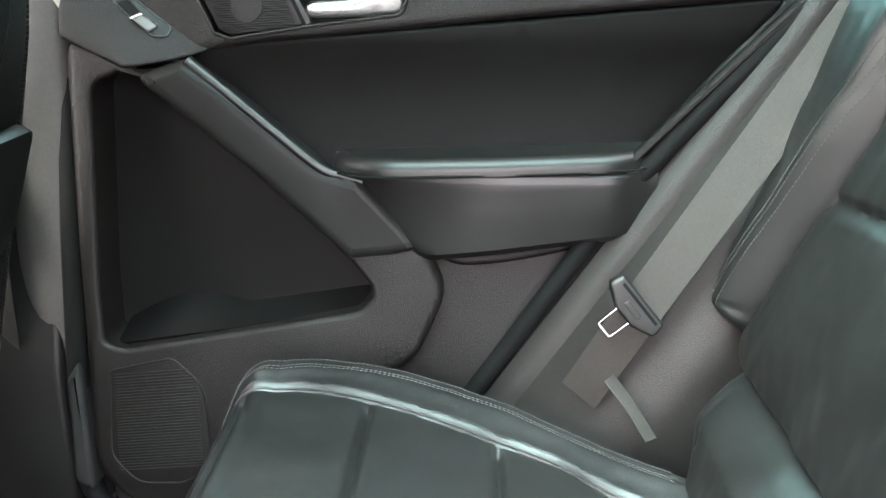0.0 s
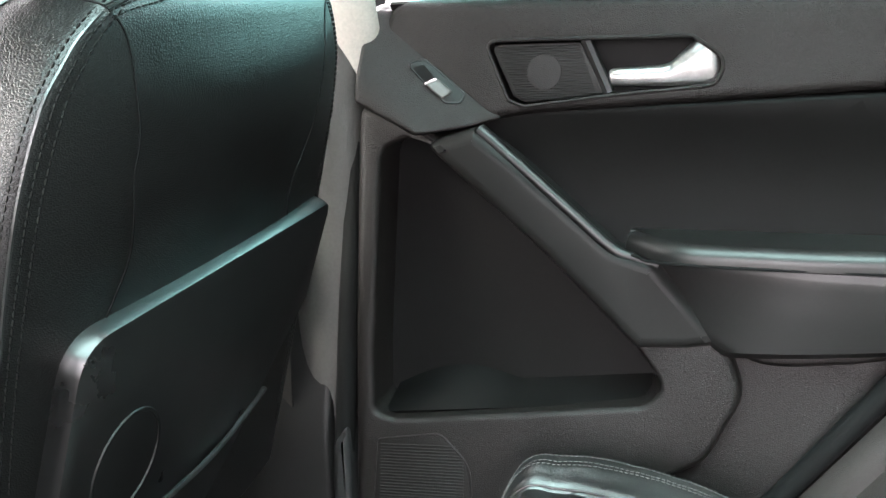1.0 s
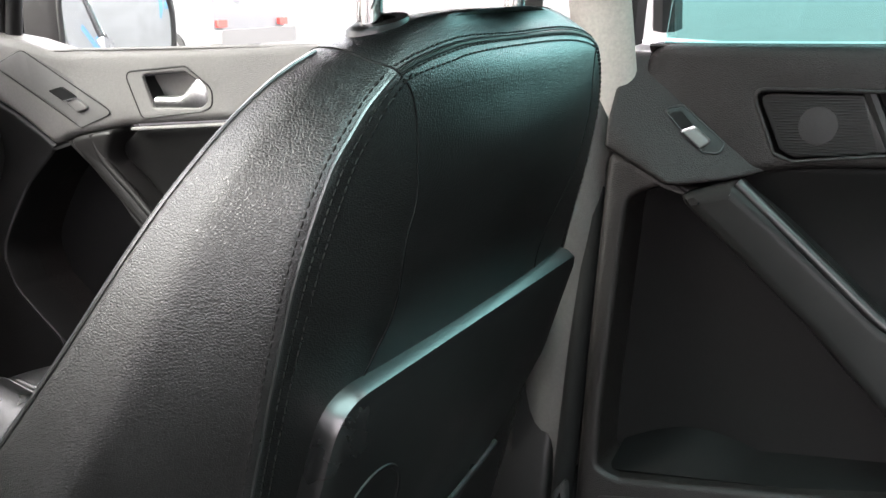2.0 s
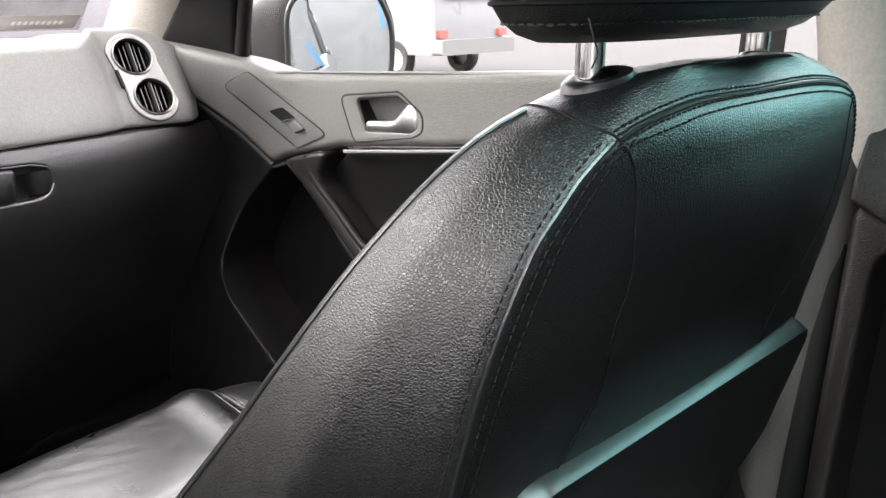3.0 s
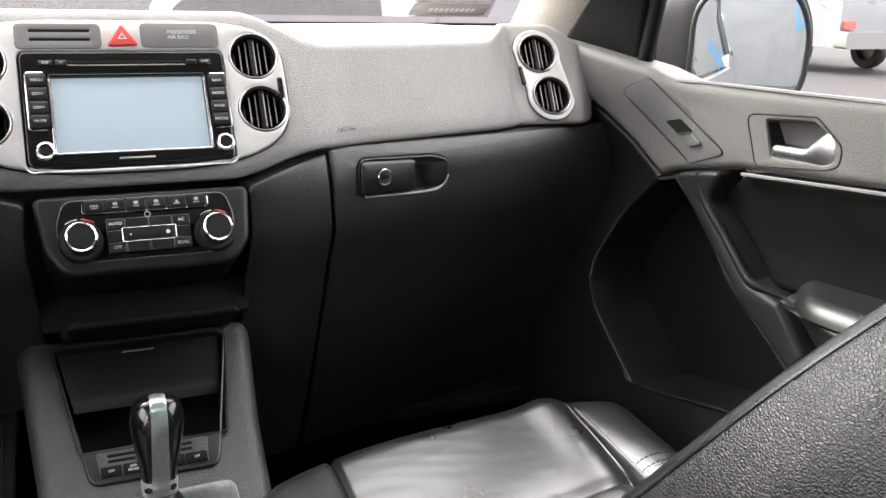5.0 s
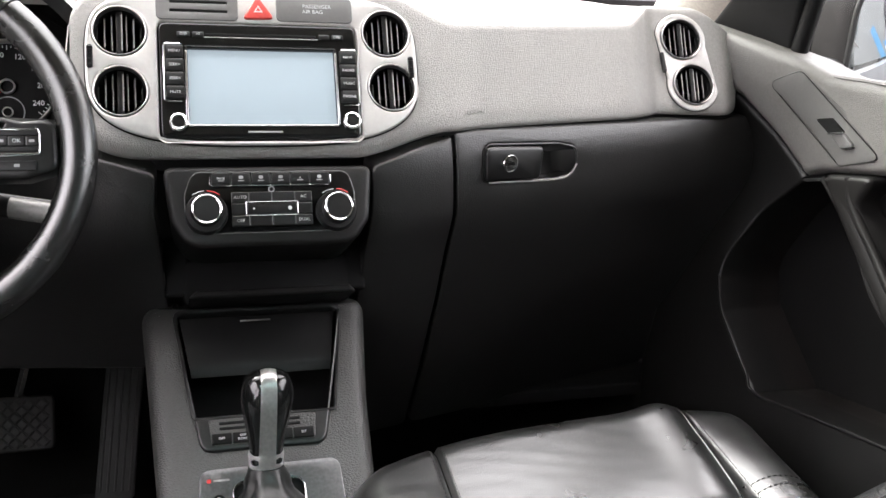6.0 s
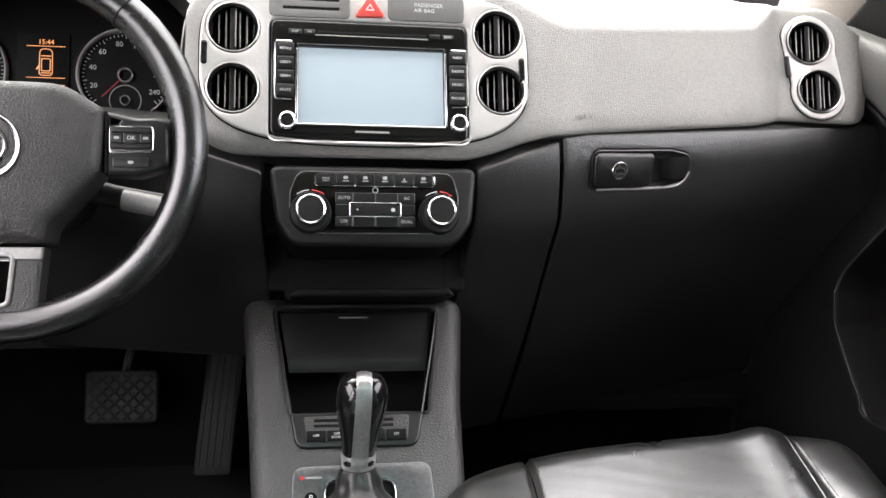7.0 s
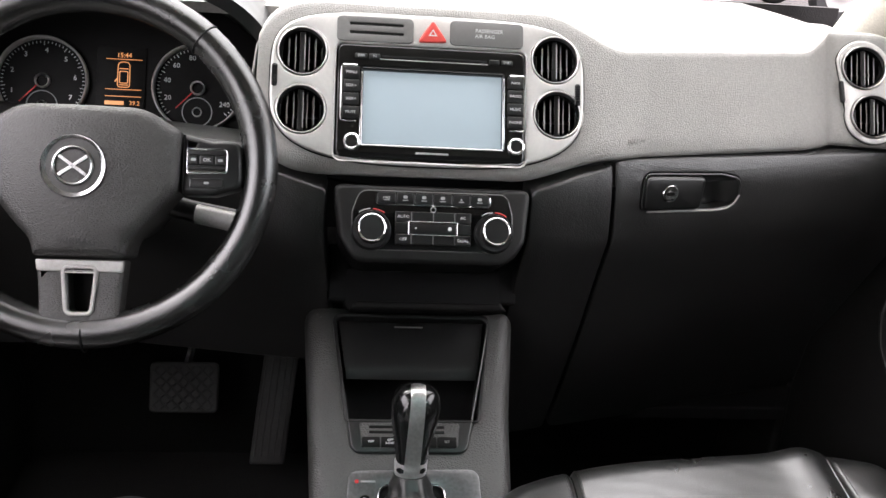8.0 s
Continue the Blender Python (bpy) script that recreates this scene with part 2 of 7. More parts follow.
def cap(bm, rings):
    """Fill the first ring less the others."""
    verts = [v for r in rings for v in r]
    flat = [Vector((v.co.x, v.co.y)) for v in verts]
    edges, n = [], 0
    for r in rings:
        edges += [(n + i, n + (i + 1) % len(r)) for i in range(len(r))]
        n += len(r)
    loops = [[Vector((v.co.x, v.co.y)) for v in r] for r in rings]
    made = {}
    pts, _, faces, orig, _, _ = geometry.delaunay_2d_cdt(flat, edges, [], 0, 1e-8)
    for f in faces:
        c = sum((pts[i] for i in f), Vector((0, 0))) / len(f)
        if not inside(c, loops[0]) or any(inside(c, h) for h in loops[1:]):
            continue
        for i in f:
            if i not in made:
                made[i] = verts[orig[i][0]] if orig[i] else bm.verts.new((pts[i].x, pts[i].y, rings[0][0].co.z))
        vs = [made[i] for i in f]
        if len(set(vs)) == len(vs) and bm.faces.get(vs) is None:
            bm.faces.new(vs)


def plate(loop, w0, w1, bevel, xf, holes=(), seg=3, cu=(), cv=(), hole_bevel=None, bm=None):
    """A slab over a 2D outline from depth w0 up to w1 with rounded rims, holes right through, mapped by xf(u, v, w)."""
    own = bmesh.new()
    tops, bottoms = [], []
    for idx, lp in enumerate((loop, *holes)):
        sign = 1 if idx == 0 else -1
        bv = bevel if idx == 0 or hole_bevel is None else hole_bevel
        steps = [(0, w0), (0, w1 - bv)] + [(bv * (1 - math.cos(math.pi / 2 * k / seg)), w1 - bv + bv * math.sin(math.pi / 2 * k / seg)) for k in range(1, seg + 1)] if bv > 0 else [(0, w0), (0, w1)]
        rings = []
        for off, w in steps:
            pts = offset2(lp, off * sign) if off else lp
            rings.append([own.verts.new((p.x, p.y, w)) for p in pts])
        for a, b in zip(rings, rings[1:]):
            for i in range(len(a)):
                own.faces.new((a[i - 1], a[i], b[i], b[i - 1]))
        tops.append(rings[-1])
        bottoms.append(rings[0])
    cap(own, tops)
    cap(own, bottoms)
    for c in cu:
        bmesh.ops.bisect_plane(own, geom=own.verts[:] + own.edges[:] + own.faces[:], plane_co=(c, 0, 0), plane_no=(1, 0, 0))
    for c in cv:
        bmesh.ops.bisect_plane(own, geom=own.verts[:] + own.edges[:] + own.faces[:], plane_co=(0, c, 0), plane_no=(0, 1, 0))
    bmesh.ops.remove_doubles(own, verts=own.verts[:], dist=1e-7)
    for v in own.verts:
        v.co = xf(*v.co)
    bmesh.ops.recalc_face_normals(own, faces=own.faces[:])
    if bm is None:
        return own
    return merge(bm, own)


def merge(bm, other):
    table = {v: bm.verts.new(v.co) for v in other.verts}
    for f in other.faces:
        bm.faces.new([table[v] for v in f.verts])
    other.free()
    return bm


def loft(rings, caps=True, closed=True):
    """Skin over rings of equal count."""
    bm = bmesh.new()
    vs = [[bm.verts.new(p) for p in r] for r in rings]
    n = len(vs[0])
    for a, b in zip(vs, vs[1:]):
        for i in range(0 if closed else 1, n):
            bm.faces.new((a[i - 1], a[i], b[i], b[i - 1]))
    if caps:
        for r in (vs[0], vs[-1]):
            c = bm.verts.new(sum((v.co for v in r), Vector()) / n)
            for i in range(n):
                bm.faces.new((r[i - 1], r[i], c))
    bmesh.ops.remove_doubles(bm, verts=bm.verts[:], dist=1e-7)
    bmesh.ops.recalc_face_normals(bm, faces=bm.faces[:])
    return bm


def smooth_path(pts, n=8):
    """A Catmull-Rom curve through points."""
    p = [Vector(q) for q in pts]
    p = [p[0] * 2 - p[1]] + p + [p[-1] * 2 - p[-2]]
    out = []
    for i in range(1, len(p) - 2):
        for k in range(n):
            t = k / n
            out.append(0.5 * ((2 * p[i]) + (p[i + 1] - p[i - 1]) * t + (2 * p[i - 1] - 5 * p[i] + 4 * p[i + 1] - p[i + 2]) * t * t + (3 * p[i] - p[i - 1] - 3 * p[i + 1] + p[i + 2]) * t ** 3))
    return out + [p[-2]]


def tube(path, r, n=8, closed=False, flat=1.0, up=None):
    """A round bar along a path; r a number or a function of 0..1."""
    path = [Vector(p) for p in path]
    m = len(path)
    rings, side = [], None
    for i, p in enumerate(path):
        a = path[i - 1] if (i or closed) else p
        b = path[(i + 1) % m] if (i < m - 1 or closed) else p
        d = (b - a).normalized()
        ref = Vector(up) if up is not None else (side if side is not None else (Vector((0, 0, 1)) if abs(d.z) < 0.9 else Vector((1, 0, 0))))
        side = (ref - d * ref.dot(d)).normalized()
        other = d.cross(side)
        rad = r(i / (m - 1)) if callable(r) else r
        rings.append([p + side * (rad * flat * math.cos(2 * math.pi * k / n)) + other * (rad * math.sin(2 * math.pi * k / n)) for k in range(n)])
    if closed:
        rings.append([v.copy() for v in rings[0]])
    return loft(rings, caps=not closed)


def lathe(profile, xf, n=40):
    """A turned body: profile of (radius, w) spun in the plane of xf(u, v, w)."""
    return loft([[xf(r * math.cos(2 * math.pi * k / n), r * math.sin(2 * math.pi * k / n), w) for k in range(n)] for r, w in profile], caps=False)


def sheet(nu, nv, f, thick):
    """A bent panel f(0..1, 0..1) with thickness away from the cabin."""
    bm = bmesh.new()
    vs = [[bm.verts.new(f(i / nu, j / nv)) for j in range(nv + 1)] for i in range(nu + 1)]
    for i in range(nu):
        for j in range(nv):
            bm.faces.new((vs[i][j], vs[i + 1][j], vs[i + 1][j + 1], vs[i][j + 1]))
    bm.normal_update()
    mid = vs[nu // 2][nv // 2]
    sign = -1 if mid.normal.dot(Vector((0, 0.1, 0.9)) - mid.co) > 0 else 1
    back = [[bm.verts.new(v.co + v.normal * sign * abs(thick)) for v in row] for row in vs]
    for i in range(nu):
        for j in range(nv):
            bm.faces.new((back[i][j], back[i][j + 1], back[i + 1][j + 1], back[i + 1][j]))
    for i in range(nu):
        for j in (0, nv):
            bm.faces.new((vs[i][j], vs[i + 1][j], back[i + 1][j], back[i][j]))
    for j in range(nv):
        for i in (0, nu):
            bm.faces.new((vs[i][j], vs[i][j + 1], back[i][j + 1], back[i][j]))
    bmesh.ops.recalc_face_normals(bm, faces=bm.faces[:])
    return bm


def stitches(path, length=0.0042, gap=0.0014, r=0.00055, bm=None):
    """A seam: short thread pieces along a path."""
    own = bm or bmesh.new()
    pts = [Vector(p) for p in path]
    step = length + gap
    dists = [0]
    for a, b in zip(pts, pts[1:]):
        dists.append(dists[-1] + (b - a).length)

    def at(s):
        for i in range(len(pts) - 1):
            if s <= dists[i + 1]:
                t = (s - dists[i]) / max(1e-9, dists[i + 1] - dists[i])
                return pts[i].lerp(pts[i + 1], t)
        return pts[-1]
    s = 0.0
    while s + length < dists[-1]:
        a, b = at(s), at(s + length)
        d = (b - a).normalized()
        side = d.orthogonal().normalized()
        oth = d.cross(side)
        ra = [own.verts.new(a + (side * math.cos(k * math.pi / 2) + oth * math.sin(k * math.pi / 2)) * r * 0.5) for k in range(4)]
        rm = [own.verts.new((a + b) / 2 + (side * math.cos(k * math.pi / 2) + oth * math.sin(k * math.pi / 2)) * r * 1.15) for k in range(4)]
        rb = [own.verts.new(b + (side * math.cos(k * math.pi / 2) + oth * math.sin(k * math.pi / 2)) * r * 0.5) for k in range(4)]
        for p, q in ((ra, rm), (rm, rb)):
            for k in range(4):
                own.faces.new((p[k - 1], p[k], q[k], q[k - 1]))
        own.faces.new(ra)
        own.faces.new(rb[::-1])
        s += step
    return own


def lettering(text, u, v, height, xf, mat, parent, w=0.0006, name="lettering", turn=0.0, stretch=1.0):
    """Raised print of a text centred at (u, v)."""
    cu = bpy.data.curves.new("text", "FONT")
    cu.body, cu.size, cu.align_x, cu.align_y, cu.resolution_u = text, height * 1.35, "CENTER", "CENTER", 2
    ob = bpy.data.objects.new("text", cu)
    scene.collection.objects.link(ob)
    me = bpy.data.meshes.new_from_object(ob.evaluated_get(bpy.context.evaluated_depsgraph_get()))
    bpy.data.objects.remove(ob)
    bpy.data.curves.remove(cu)
    own = bmesh.new()
    own.from_mesh(me)
    bpy.data.meshes.remove(me)
    ext = bmesh.ops.extrude_face_region(own, geom=own.faces[:])
    for g in ext["geom"]:
        if isinstance(g, bmesh.types.BMVert):
            g.co.z = -0.0012
    ca, sa = math.cos(radians(turn)), math.sin(radians(turn))
    for p in own.verts:
        a, b = p.co.x * stretch, p.co.y
        p.co = xf(u + a * ca - b * sa, v + a * sa + b * ca, w + p.co.z)
    bmesh.ops.recalc_face_normals(own, faces=own.faces[:])
    return part(name, own, mat, parent)


def hexa(c0, c1, bevel, bm=None):
    """A soft-edged block between two corners."""
    (x0, y0, z0), (x1, y1, z1) = c0, c1
    return plate(box2(x0, y0, x1, y1, bevel), z0, z1, bevel, lambda u, v, w: Vector((u, v, w)), bm=bm)


def sstep(a, b, x):
    t = max(0.0, min(1.0, (x - a) / (b - a)))
    return t * t * (3 - 2 * t)


# ---- cabin shell ----
def shell():
    # floor, tunnel, firewall
    bm = hexa((-0.74, -0.75, -0.05), (0.74, 1.55, 0.0), 0.004)
    tagged(part("floor", bm, CARPET), "black carpet of the car floor", "floor", kind="structure")
    bm = plate(fillet([(-0.11, 0, 0), (-0.085, 0.14, 0.04), (0.085, 0.14, 0.04), (0.11, 0, 0)]), -0.7, 1.5, 0, lambda u, v, w: Vector((u, w, v + 0.001)))
    tagged(part("floor_tunnel", bm, CARPET), "black carpeted centre tunnel", "tunnel", kind="structure")
    bm = sheet(2, 10, lambda a, b: Vector((-0.72 + 1.44 * a, 1.40 + 0.14 * sstep(0, 1, b), 0.0 + 0.79 * b)), 0.02)
    tagged(part("wall_front", bm, CARPET), "black lined front bulkhead of the cabin", "wall", kind="structure")
    for sd in (-1, 1):
        bm = hexa((min(sd * 0.60, sd * 0.70), 1.22, 0.0), (max(sd * 0.60, sd * 0.70), 1.56, 0.74), 0.01)
        tagged(part("wall_kick_panel", bm, CARPET), "black lined footwell side", "wall", kind="structure")
    # headliner
    def roof(u, v, w):
        return Vector((u, v, w + 1.29 - 0.05 * (u / 0.62) ** 2 - 0.05 * ((v + 0.1) / 1.0) ** 2))
    cuts = [-1.0 + 0.15 * k for k in range(14)]
    opening = box2(-0.50, -1.02, 0.50, 0.20, 0.05)
    bm = plate(box2(-0.62, -1.1, 0.62, 0.9, 0.03), 0.0, 0.03, 0.004, roof, [opening], cu=cuts, cv=cuts)
    tagged(part("ceiling", bm, LINER), "pale beige cloth headliner of the car", "headliner", kind="structure")
    bm = plate(box2(-0.52, -1.04, 0.52, 0.22, 0.05), 0.032, 0.037, 0.001, roof, cu=cuts, cv=cuts)
    tagged(part("window_roof", bm, ROOF_GLASS), "green-tinted glass roof", "window", kind="structure")


shell()


def dash_edge(x):
    """The y of the lower seam of the padded dash at x."""
    return 0.968 + 0.2 * max(0.0, abs(x) - 0.105)


# the fascia plane of the centre stack: u across, v up the slope, w towards the cabin
MID = Vector((0.0, 0.980, 0.724))
UPS = Vector((0.0, 0.485, 0.8746))
OUT = Vector((0.0, -0.8746, 0.485))


def stack(u, v, w):
    return MID + Vector((u, 0, 0)) + UPS * v + OUT * w


def bezel_loop():
    """The centre bezel: square-shouldered above, rounder below."""
    out = []
    for i in range(112):
        t = math.tau * i / 112
        c, sn = math.cos(t), math.sin(t)
        n, b = (4.4, 0.0815) if sn > 0 else (3.0, 0.0787)
        out.append(Vector((-0.0035 + 0.1640 * math.copysign(abs(c) ** (2 / n), c), 0.0188 + b * math.copysign(abs(sn) ** (2 / n), sn))))
    return out


VENTS = [(-0.1355, 0.0556), (-0.1355, -0.0055), (0.1292, 0.0600), (0.1320, 0.0010)]


POD_VENTS = [(0.5310, 0.7700), (0.5420, 0.7175)]


def side_vent_loop():
    """A tilted stadium round the two vents at the door end."""
    out = []
    for (u, v), a0 in zip(POD_VENTS, (-13, 167)):
        out += [Vector((u + 0.0335 * math.cos(radians(a0 + 7.5 * k)), v + 0.0300 * math.sin(radians(a0 + 7.5 * k)))) for k in range(25)]
    return out


def pod(u, v, w):
    """The plane of the side vents, turned a little towards the cabin."""
    return Vector((u - 0.09 * w, 1.0925 - 0.10 * (u - 0.537) + 0.5 * (v - 0.746) - 0.89 * w, v + 0.445 * w))


def dashboard():
    top = thing("dashboard", "grained grey padded dashboard with black lower half", "dashboard")
    # one skin: the padded passenger face that flows into the raised centre surround, crest, shelf and slope to the windscreen
    bez = bezel_loop()
    bay = offset2(bez, 0.0035)
    pod_hole = offset2(side_vent_loop(), 0.0055)

    def ends(x):
        """Lower and upper height of the grey face at x."""
        mid = 1 - sstep(0.088, 0.196, x)
        z0, z1 = 0.6795 - 0.0255 * mid, 0.784 + 0.032 * (1 - sstep(0.115, 0.215, x))
        if x < -0.10:
            t = min(1.0, (-0.10 - x) / 0.086)
            round_off = 1 - (1 - t ** 3) ** (1 / 3)
            z0, z1 = z0 + 0.080 * round_off, z1 - 0.080 * round_off
        return z0, z1

    def face_y(x, z):
        flush = 0.983 + 0.5545 * (z - 0.724)
        back_set = min(dash_edge(x), 0.951 + 0.27 * (x - 0.13)) + 0.46 * (z - 0.680)
        back_set += 0.012 * sstep(0.44, 0.485, x)
        back_set += 0.03 * sstep(0.55, 0.645, x) * (1 - sstep(0.667, 0.79, z))
        k = sstep(0.162, 0.240, x)
        turned = sstep(0.476, 0.498, x) * (1 - sstep(0.572, 0.645, x))
        return (flush * (1 - k) + max(flush, back_set) * k) * (1 - turned) + (pod(x, z, 0).y + 0.002) * turned

    def roll(x):
        """How far the lower edge rolls back, more under the centre surround."""
        return 0.003 + 0.009 * (1 - sstep(0.10, 0.20, x))

    def skin(x, b):
        z0, z1 = ends(x)
        lift = 0.019 * sstep(0.446, 0.492, x)
        z1 += lift - 0.045 * sstep(0.548, 0.645, x)
        if b <= 0.12:
            t = b / 0.12
            ang = math.pi / 2 * t
            return Vector((x, face_y(x, z0 + 0.006) + roll(x) + 0.010 * (1 - math.sin(ang)), z0 + 0.006 * (1 - math.cos(ang)) * 1.0))
        if b <= 0.60:
            z = z0 + 0.006 + (z1 - z0 - 0.006) * (b - 0.12) / 0.48
            return Vector((x, face_y(x, z) + roll(x) * max(0.0, 1 - (z - z0 - 0.006) / 0.020) ** 2, z))
        y1 = face_y(x, z1)
        hump = 1 - sstep(0.115, 0.215, x)
        prof = [(0.0, 0.0), (0.003, 0.0036), (0.009, 0.0058), (0.018, 0.0060), (0.022, 0.0040), (0.027, -0.003), (0.06, -0.002), (0.15, 0.010 - 0.03 * hump), (0.30, 0.008 - 0.045 * hump), (0.48, 0.004 - 0.045 * hump)]
        k = (b - 0.60) / 0.40 * (len(prof) - 1)
        i = min(int(k), len(prof) - 2)
        t = k - i
        dy, dz = (prof[i][j] * (1 - t) + prof[i + 1][j] * t for j in (0, 1))
        return Vector((x, y1 + dy * (1 if dy < 0.1 else 1 - 0.12 * abs(x)), z1 + dz - lift * min(1, dy / 0.2)))
    bm = bmesh.new()
    xs = [-0.186 + 0.005 * k for k in range(90)] + [0.259 + 0.009 * k for k in range(1, 25)] + [0.475 + 0.004 * k for k in range(1, 33)] + [0.603 + 0.009 * k for k in range(1, 5)]
    bs = [0.04 * k for k in range(3)] + [0.12 + 0.016 * k for k in range(31)] + [0.60 + 0.40 * k / 27 for k in range(1, 28)]
    grid = [[bm.verts.new(skin(x, b)) for b in bs] for x in xs]
    for i in range(len(xs) - 1):
        for j in range(len(bs) - 1):
            quad = (grid[i][j], grid[i][j + 1], grid[i + 1][j + 1], grid[i + 1][j])
            c = sum((q.co for q in quad), Vector()) / 4
            if bs[j] <= 0.60 and (inside(Vector((c.x, (c - MID).dot(UPS))), bay) or inside(Vector((c.x, c.z)), pod_hole)):
                continue
            bm.faces.new(quad)
    bmesh.ops.delete(bm, geom=[v for v in bm.verts if not v.link_faces], context="VERTS")
    bmesh.ops.recalc_face_normals(bm, faces=bm.faces[:])
    bmesh.ops.solidify(bm, geom=bm.faces[:], thickness=0.004)
    bmesh.ops.recalc_face_normals(bm, faces=bm.faces[:])
    part("dash_pad", bm, DASH_GREY, top, "grey grained airbag pad and centre surround", sharp=60)
    part("dash_shelf", sheet(30, 10, lambda a, b: Vector((-0.64 + 0.55 * a, 1.16 + 0.40 * b, 0.795 - 0.012 * b)), 0.012), DASH_GREY, top)
    # near-black tube draws the shadow line under the pad
    lip = []
    for k in range(60):
        x = 0.085 + 0.555 * k / 59
        z0 = ends(x)[0]
        lip.append(Vector((x, face_y(x, z0 + 0.006) + roll(x) + 0.006 + 0.006 * (1 - sstep(0.12, 0.19, x)), z0 + 0.0005)))
    part("pad_shadow_line", tube(lip, lambda t: 0.0030 * min(1.0, 0.05 + t * 9), 8), DARK, top)
    lettering("AIRBAG", 0.2265, 0.700, 0.0056, lambda x, z, w: Vector((x, face_y(x, z) - 0.9 * w, z + 0.42 * w)), DASH_GREY, top, 0.0006, name="embossed_lettering")
    # silver bezel with four vent holes and the radio bay
    holes = [circle(u, v, 0.0258, 36) for u, v in VENTS]
    holes.append(box2(-0.1005, -0.0555, 0.0975, 0.0668, 0.008))
    part("bezel", plate(bez, -0.004, 0.004, 0.0025, stack, holes), SILVER, top, "satin silver centre bezel")
    part("bezel_line", tube([stack(p.x, p.y, -0.0005) for p in bez], 0.0014, 6, closed=True), DARK, top)
    part("bezel_backing", plate(offset2(bez, 0.003), -0.145, -0.131, 0, stack), DARK, top)
    for u, v in VENTS:
        vent(top, lambda a, b, w, u=u, v=v: stack(u + a, v + b, w), 0.0250, 0.10 if u < 0 else -0.25)
    for u, lift in ((-0.1630, -0.005), (0.1535, -0.011)):
        part("vent_wheel", plate(box2(u - 0.0030, 0.022 + lift, u + 0.0030, 0.046 + lift, 0.003), -0.004, 0.0052, 0.001, stack), SMOOTH_BLACK, top)
        bm = bmesh.new()
        for k in range(8):
            plate(box2(u - 0.0025, 0.0242 + lift + 0.0026 * k, u + 0.0025, 0.0256 + lift + 0.0026 * k), 0.004, 0.0062, 0.0003, stack, bm=bm, seg=1)
        part("vent_wheel_ribs", bm, SMOOTH_BLACK, top)
    # top row: slots, hazard switch, airbag lamp
    slots = [box2(-0.088, 0.0765, -0.032, 0.0795, 0.001), box2(-0.088, 0.0858, -0.032, 0.0888, 0.001)]
    part("slot_panel", plate(box2(-0.101, 0.0685, -0.0215, 0.0955, 0.006), 0.0, 0.0052, 0.0008, stack, slots, hole_bevel=0.0004), SATIN_GREY, top, "dark grey panel with two slots")
    part("slot_backing", plate(box2(-0.098, 0.072, -0.024, 0.092, 0.004), 0.002, 0.0044, 0, stack), DARK, top)
    part("airbag_lamp", plate(box2(0.0165, 0.0695, 0.0945, 0.0965, 0.006), 0.0, 0.0052, 0.0008, stack), SATIN_GREY, top, "dark grey airbag lamp panel")
    lettering("PASSENGER", 0.058, 0.0862, 0.0042, stack, WHITE_INK, top, 0.0056)
    lettering("AIR BAG", 0.0535, 0.0805, 0.0042, stack, WHITE_INK, top, 0.0056)
    haz = part("hazard_switch", plate(fillet([(-0.0178, 0.0705, 0.003), (0.0145, 0.0715, 0.003), (-0.0017, 0.0955, 0.003)], 4), 0.0, 0.0072, 0.0014, stack), RED, top, "red triangular hazard switch")
    tri = fillet([(-0.0062, 0.0775, 0), (0.0030, 0.0775, 0), (-0.0016, 0.0848, 0)], 1)
    hole = fillet([(-0.0044, 0.0786, 0), (0.0012, 0.0786, 0), (-0.0016, 0.0829, 0)], 1)
    part("triangle_mark", plate(tri, 0.0068, 0.0076, 0, stack, [hole]), WHITE_INK, haz)
    return top


def vent(parent, xf, r, swing):
    """A round air vent: chrome ring, barrel, standing slats and a cross bar."""
    ring = part("vent_ring", lathe([(r + 0.0006, 0.002), (r + 0.0005, 0.0046), (r - 0.0001, 0.0051), (r - 0.0009, 0.0044), (r - 0.0016, -0.004), (r - 0.0026, -0.045), (r + 0.0006, -0.045), (r + 0.0006, 0.002)], xf, 44), VENT_RIM, parent, "bright ring of a round air vent")
    part("vent_barrel", lathe([(r - 0.0027, 0.001), (r - 0.003, -0.001), (r - 0.004, -0.044), (0.0001, -0.044), (0.0001, -0.046), (r - 0.0027, -0.046)], xf, 32), DARK, ring)
    for k in range(7):
        u = (k - 3) * 0.0068
        h = math.sqrt(max(0.0, (r - 0.0035) ** 2 - u * u))

        def blade(a, b, w, u=u):
            return xf(u + a + w * swing, b, w)
        mid = k == 3
        half = 0.0030 if mid else 0.0008
        slat = part("slat", plate(box2(-half, -h, half, h, 0.0006, 2), -0.026, -0.005 + 0.004 * mid, 0.0006, blade, seg=2), SMOOTH_BLACK, ring)
        if k not in (0, 6):
            part("slat_edge", plate(box2(-0.0007 + 0.0023 * mid, -h * 0.86, 0.0007 + 0.0023 * mid, h * 0.86, 0.0005, 2), -0.006 + 0.004 * mid, -0.0042 + 0.004 * mid, 0.0003, blade, seg=1), DULL_SILVER, slat)
    part("cross_bar", plate(box2(-r + 0.004, -0.0009, r - 0.004, 0.0009), -0.034, -0.026, 0.0003, xf), SMOOTH_BLACK, ring)
    return ring


dashboard()


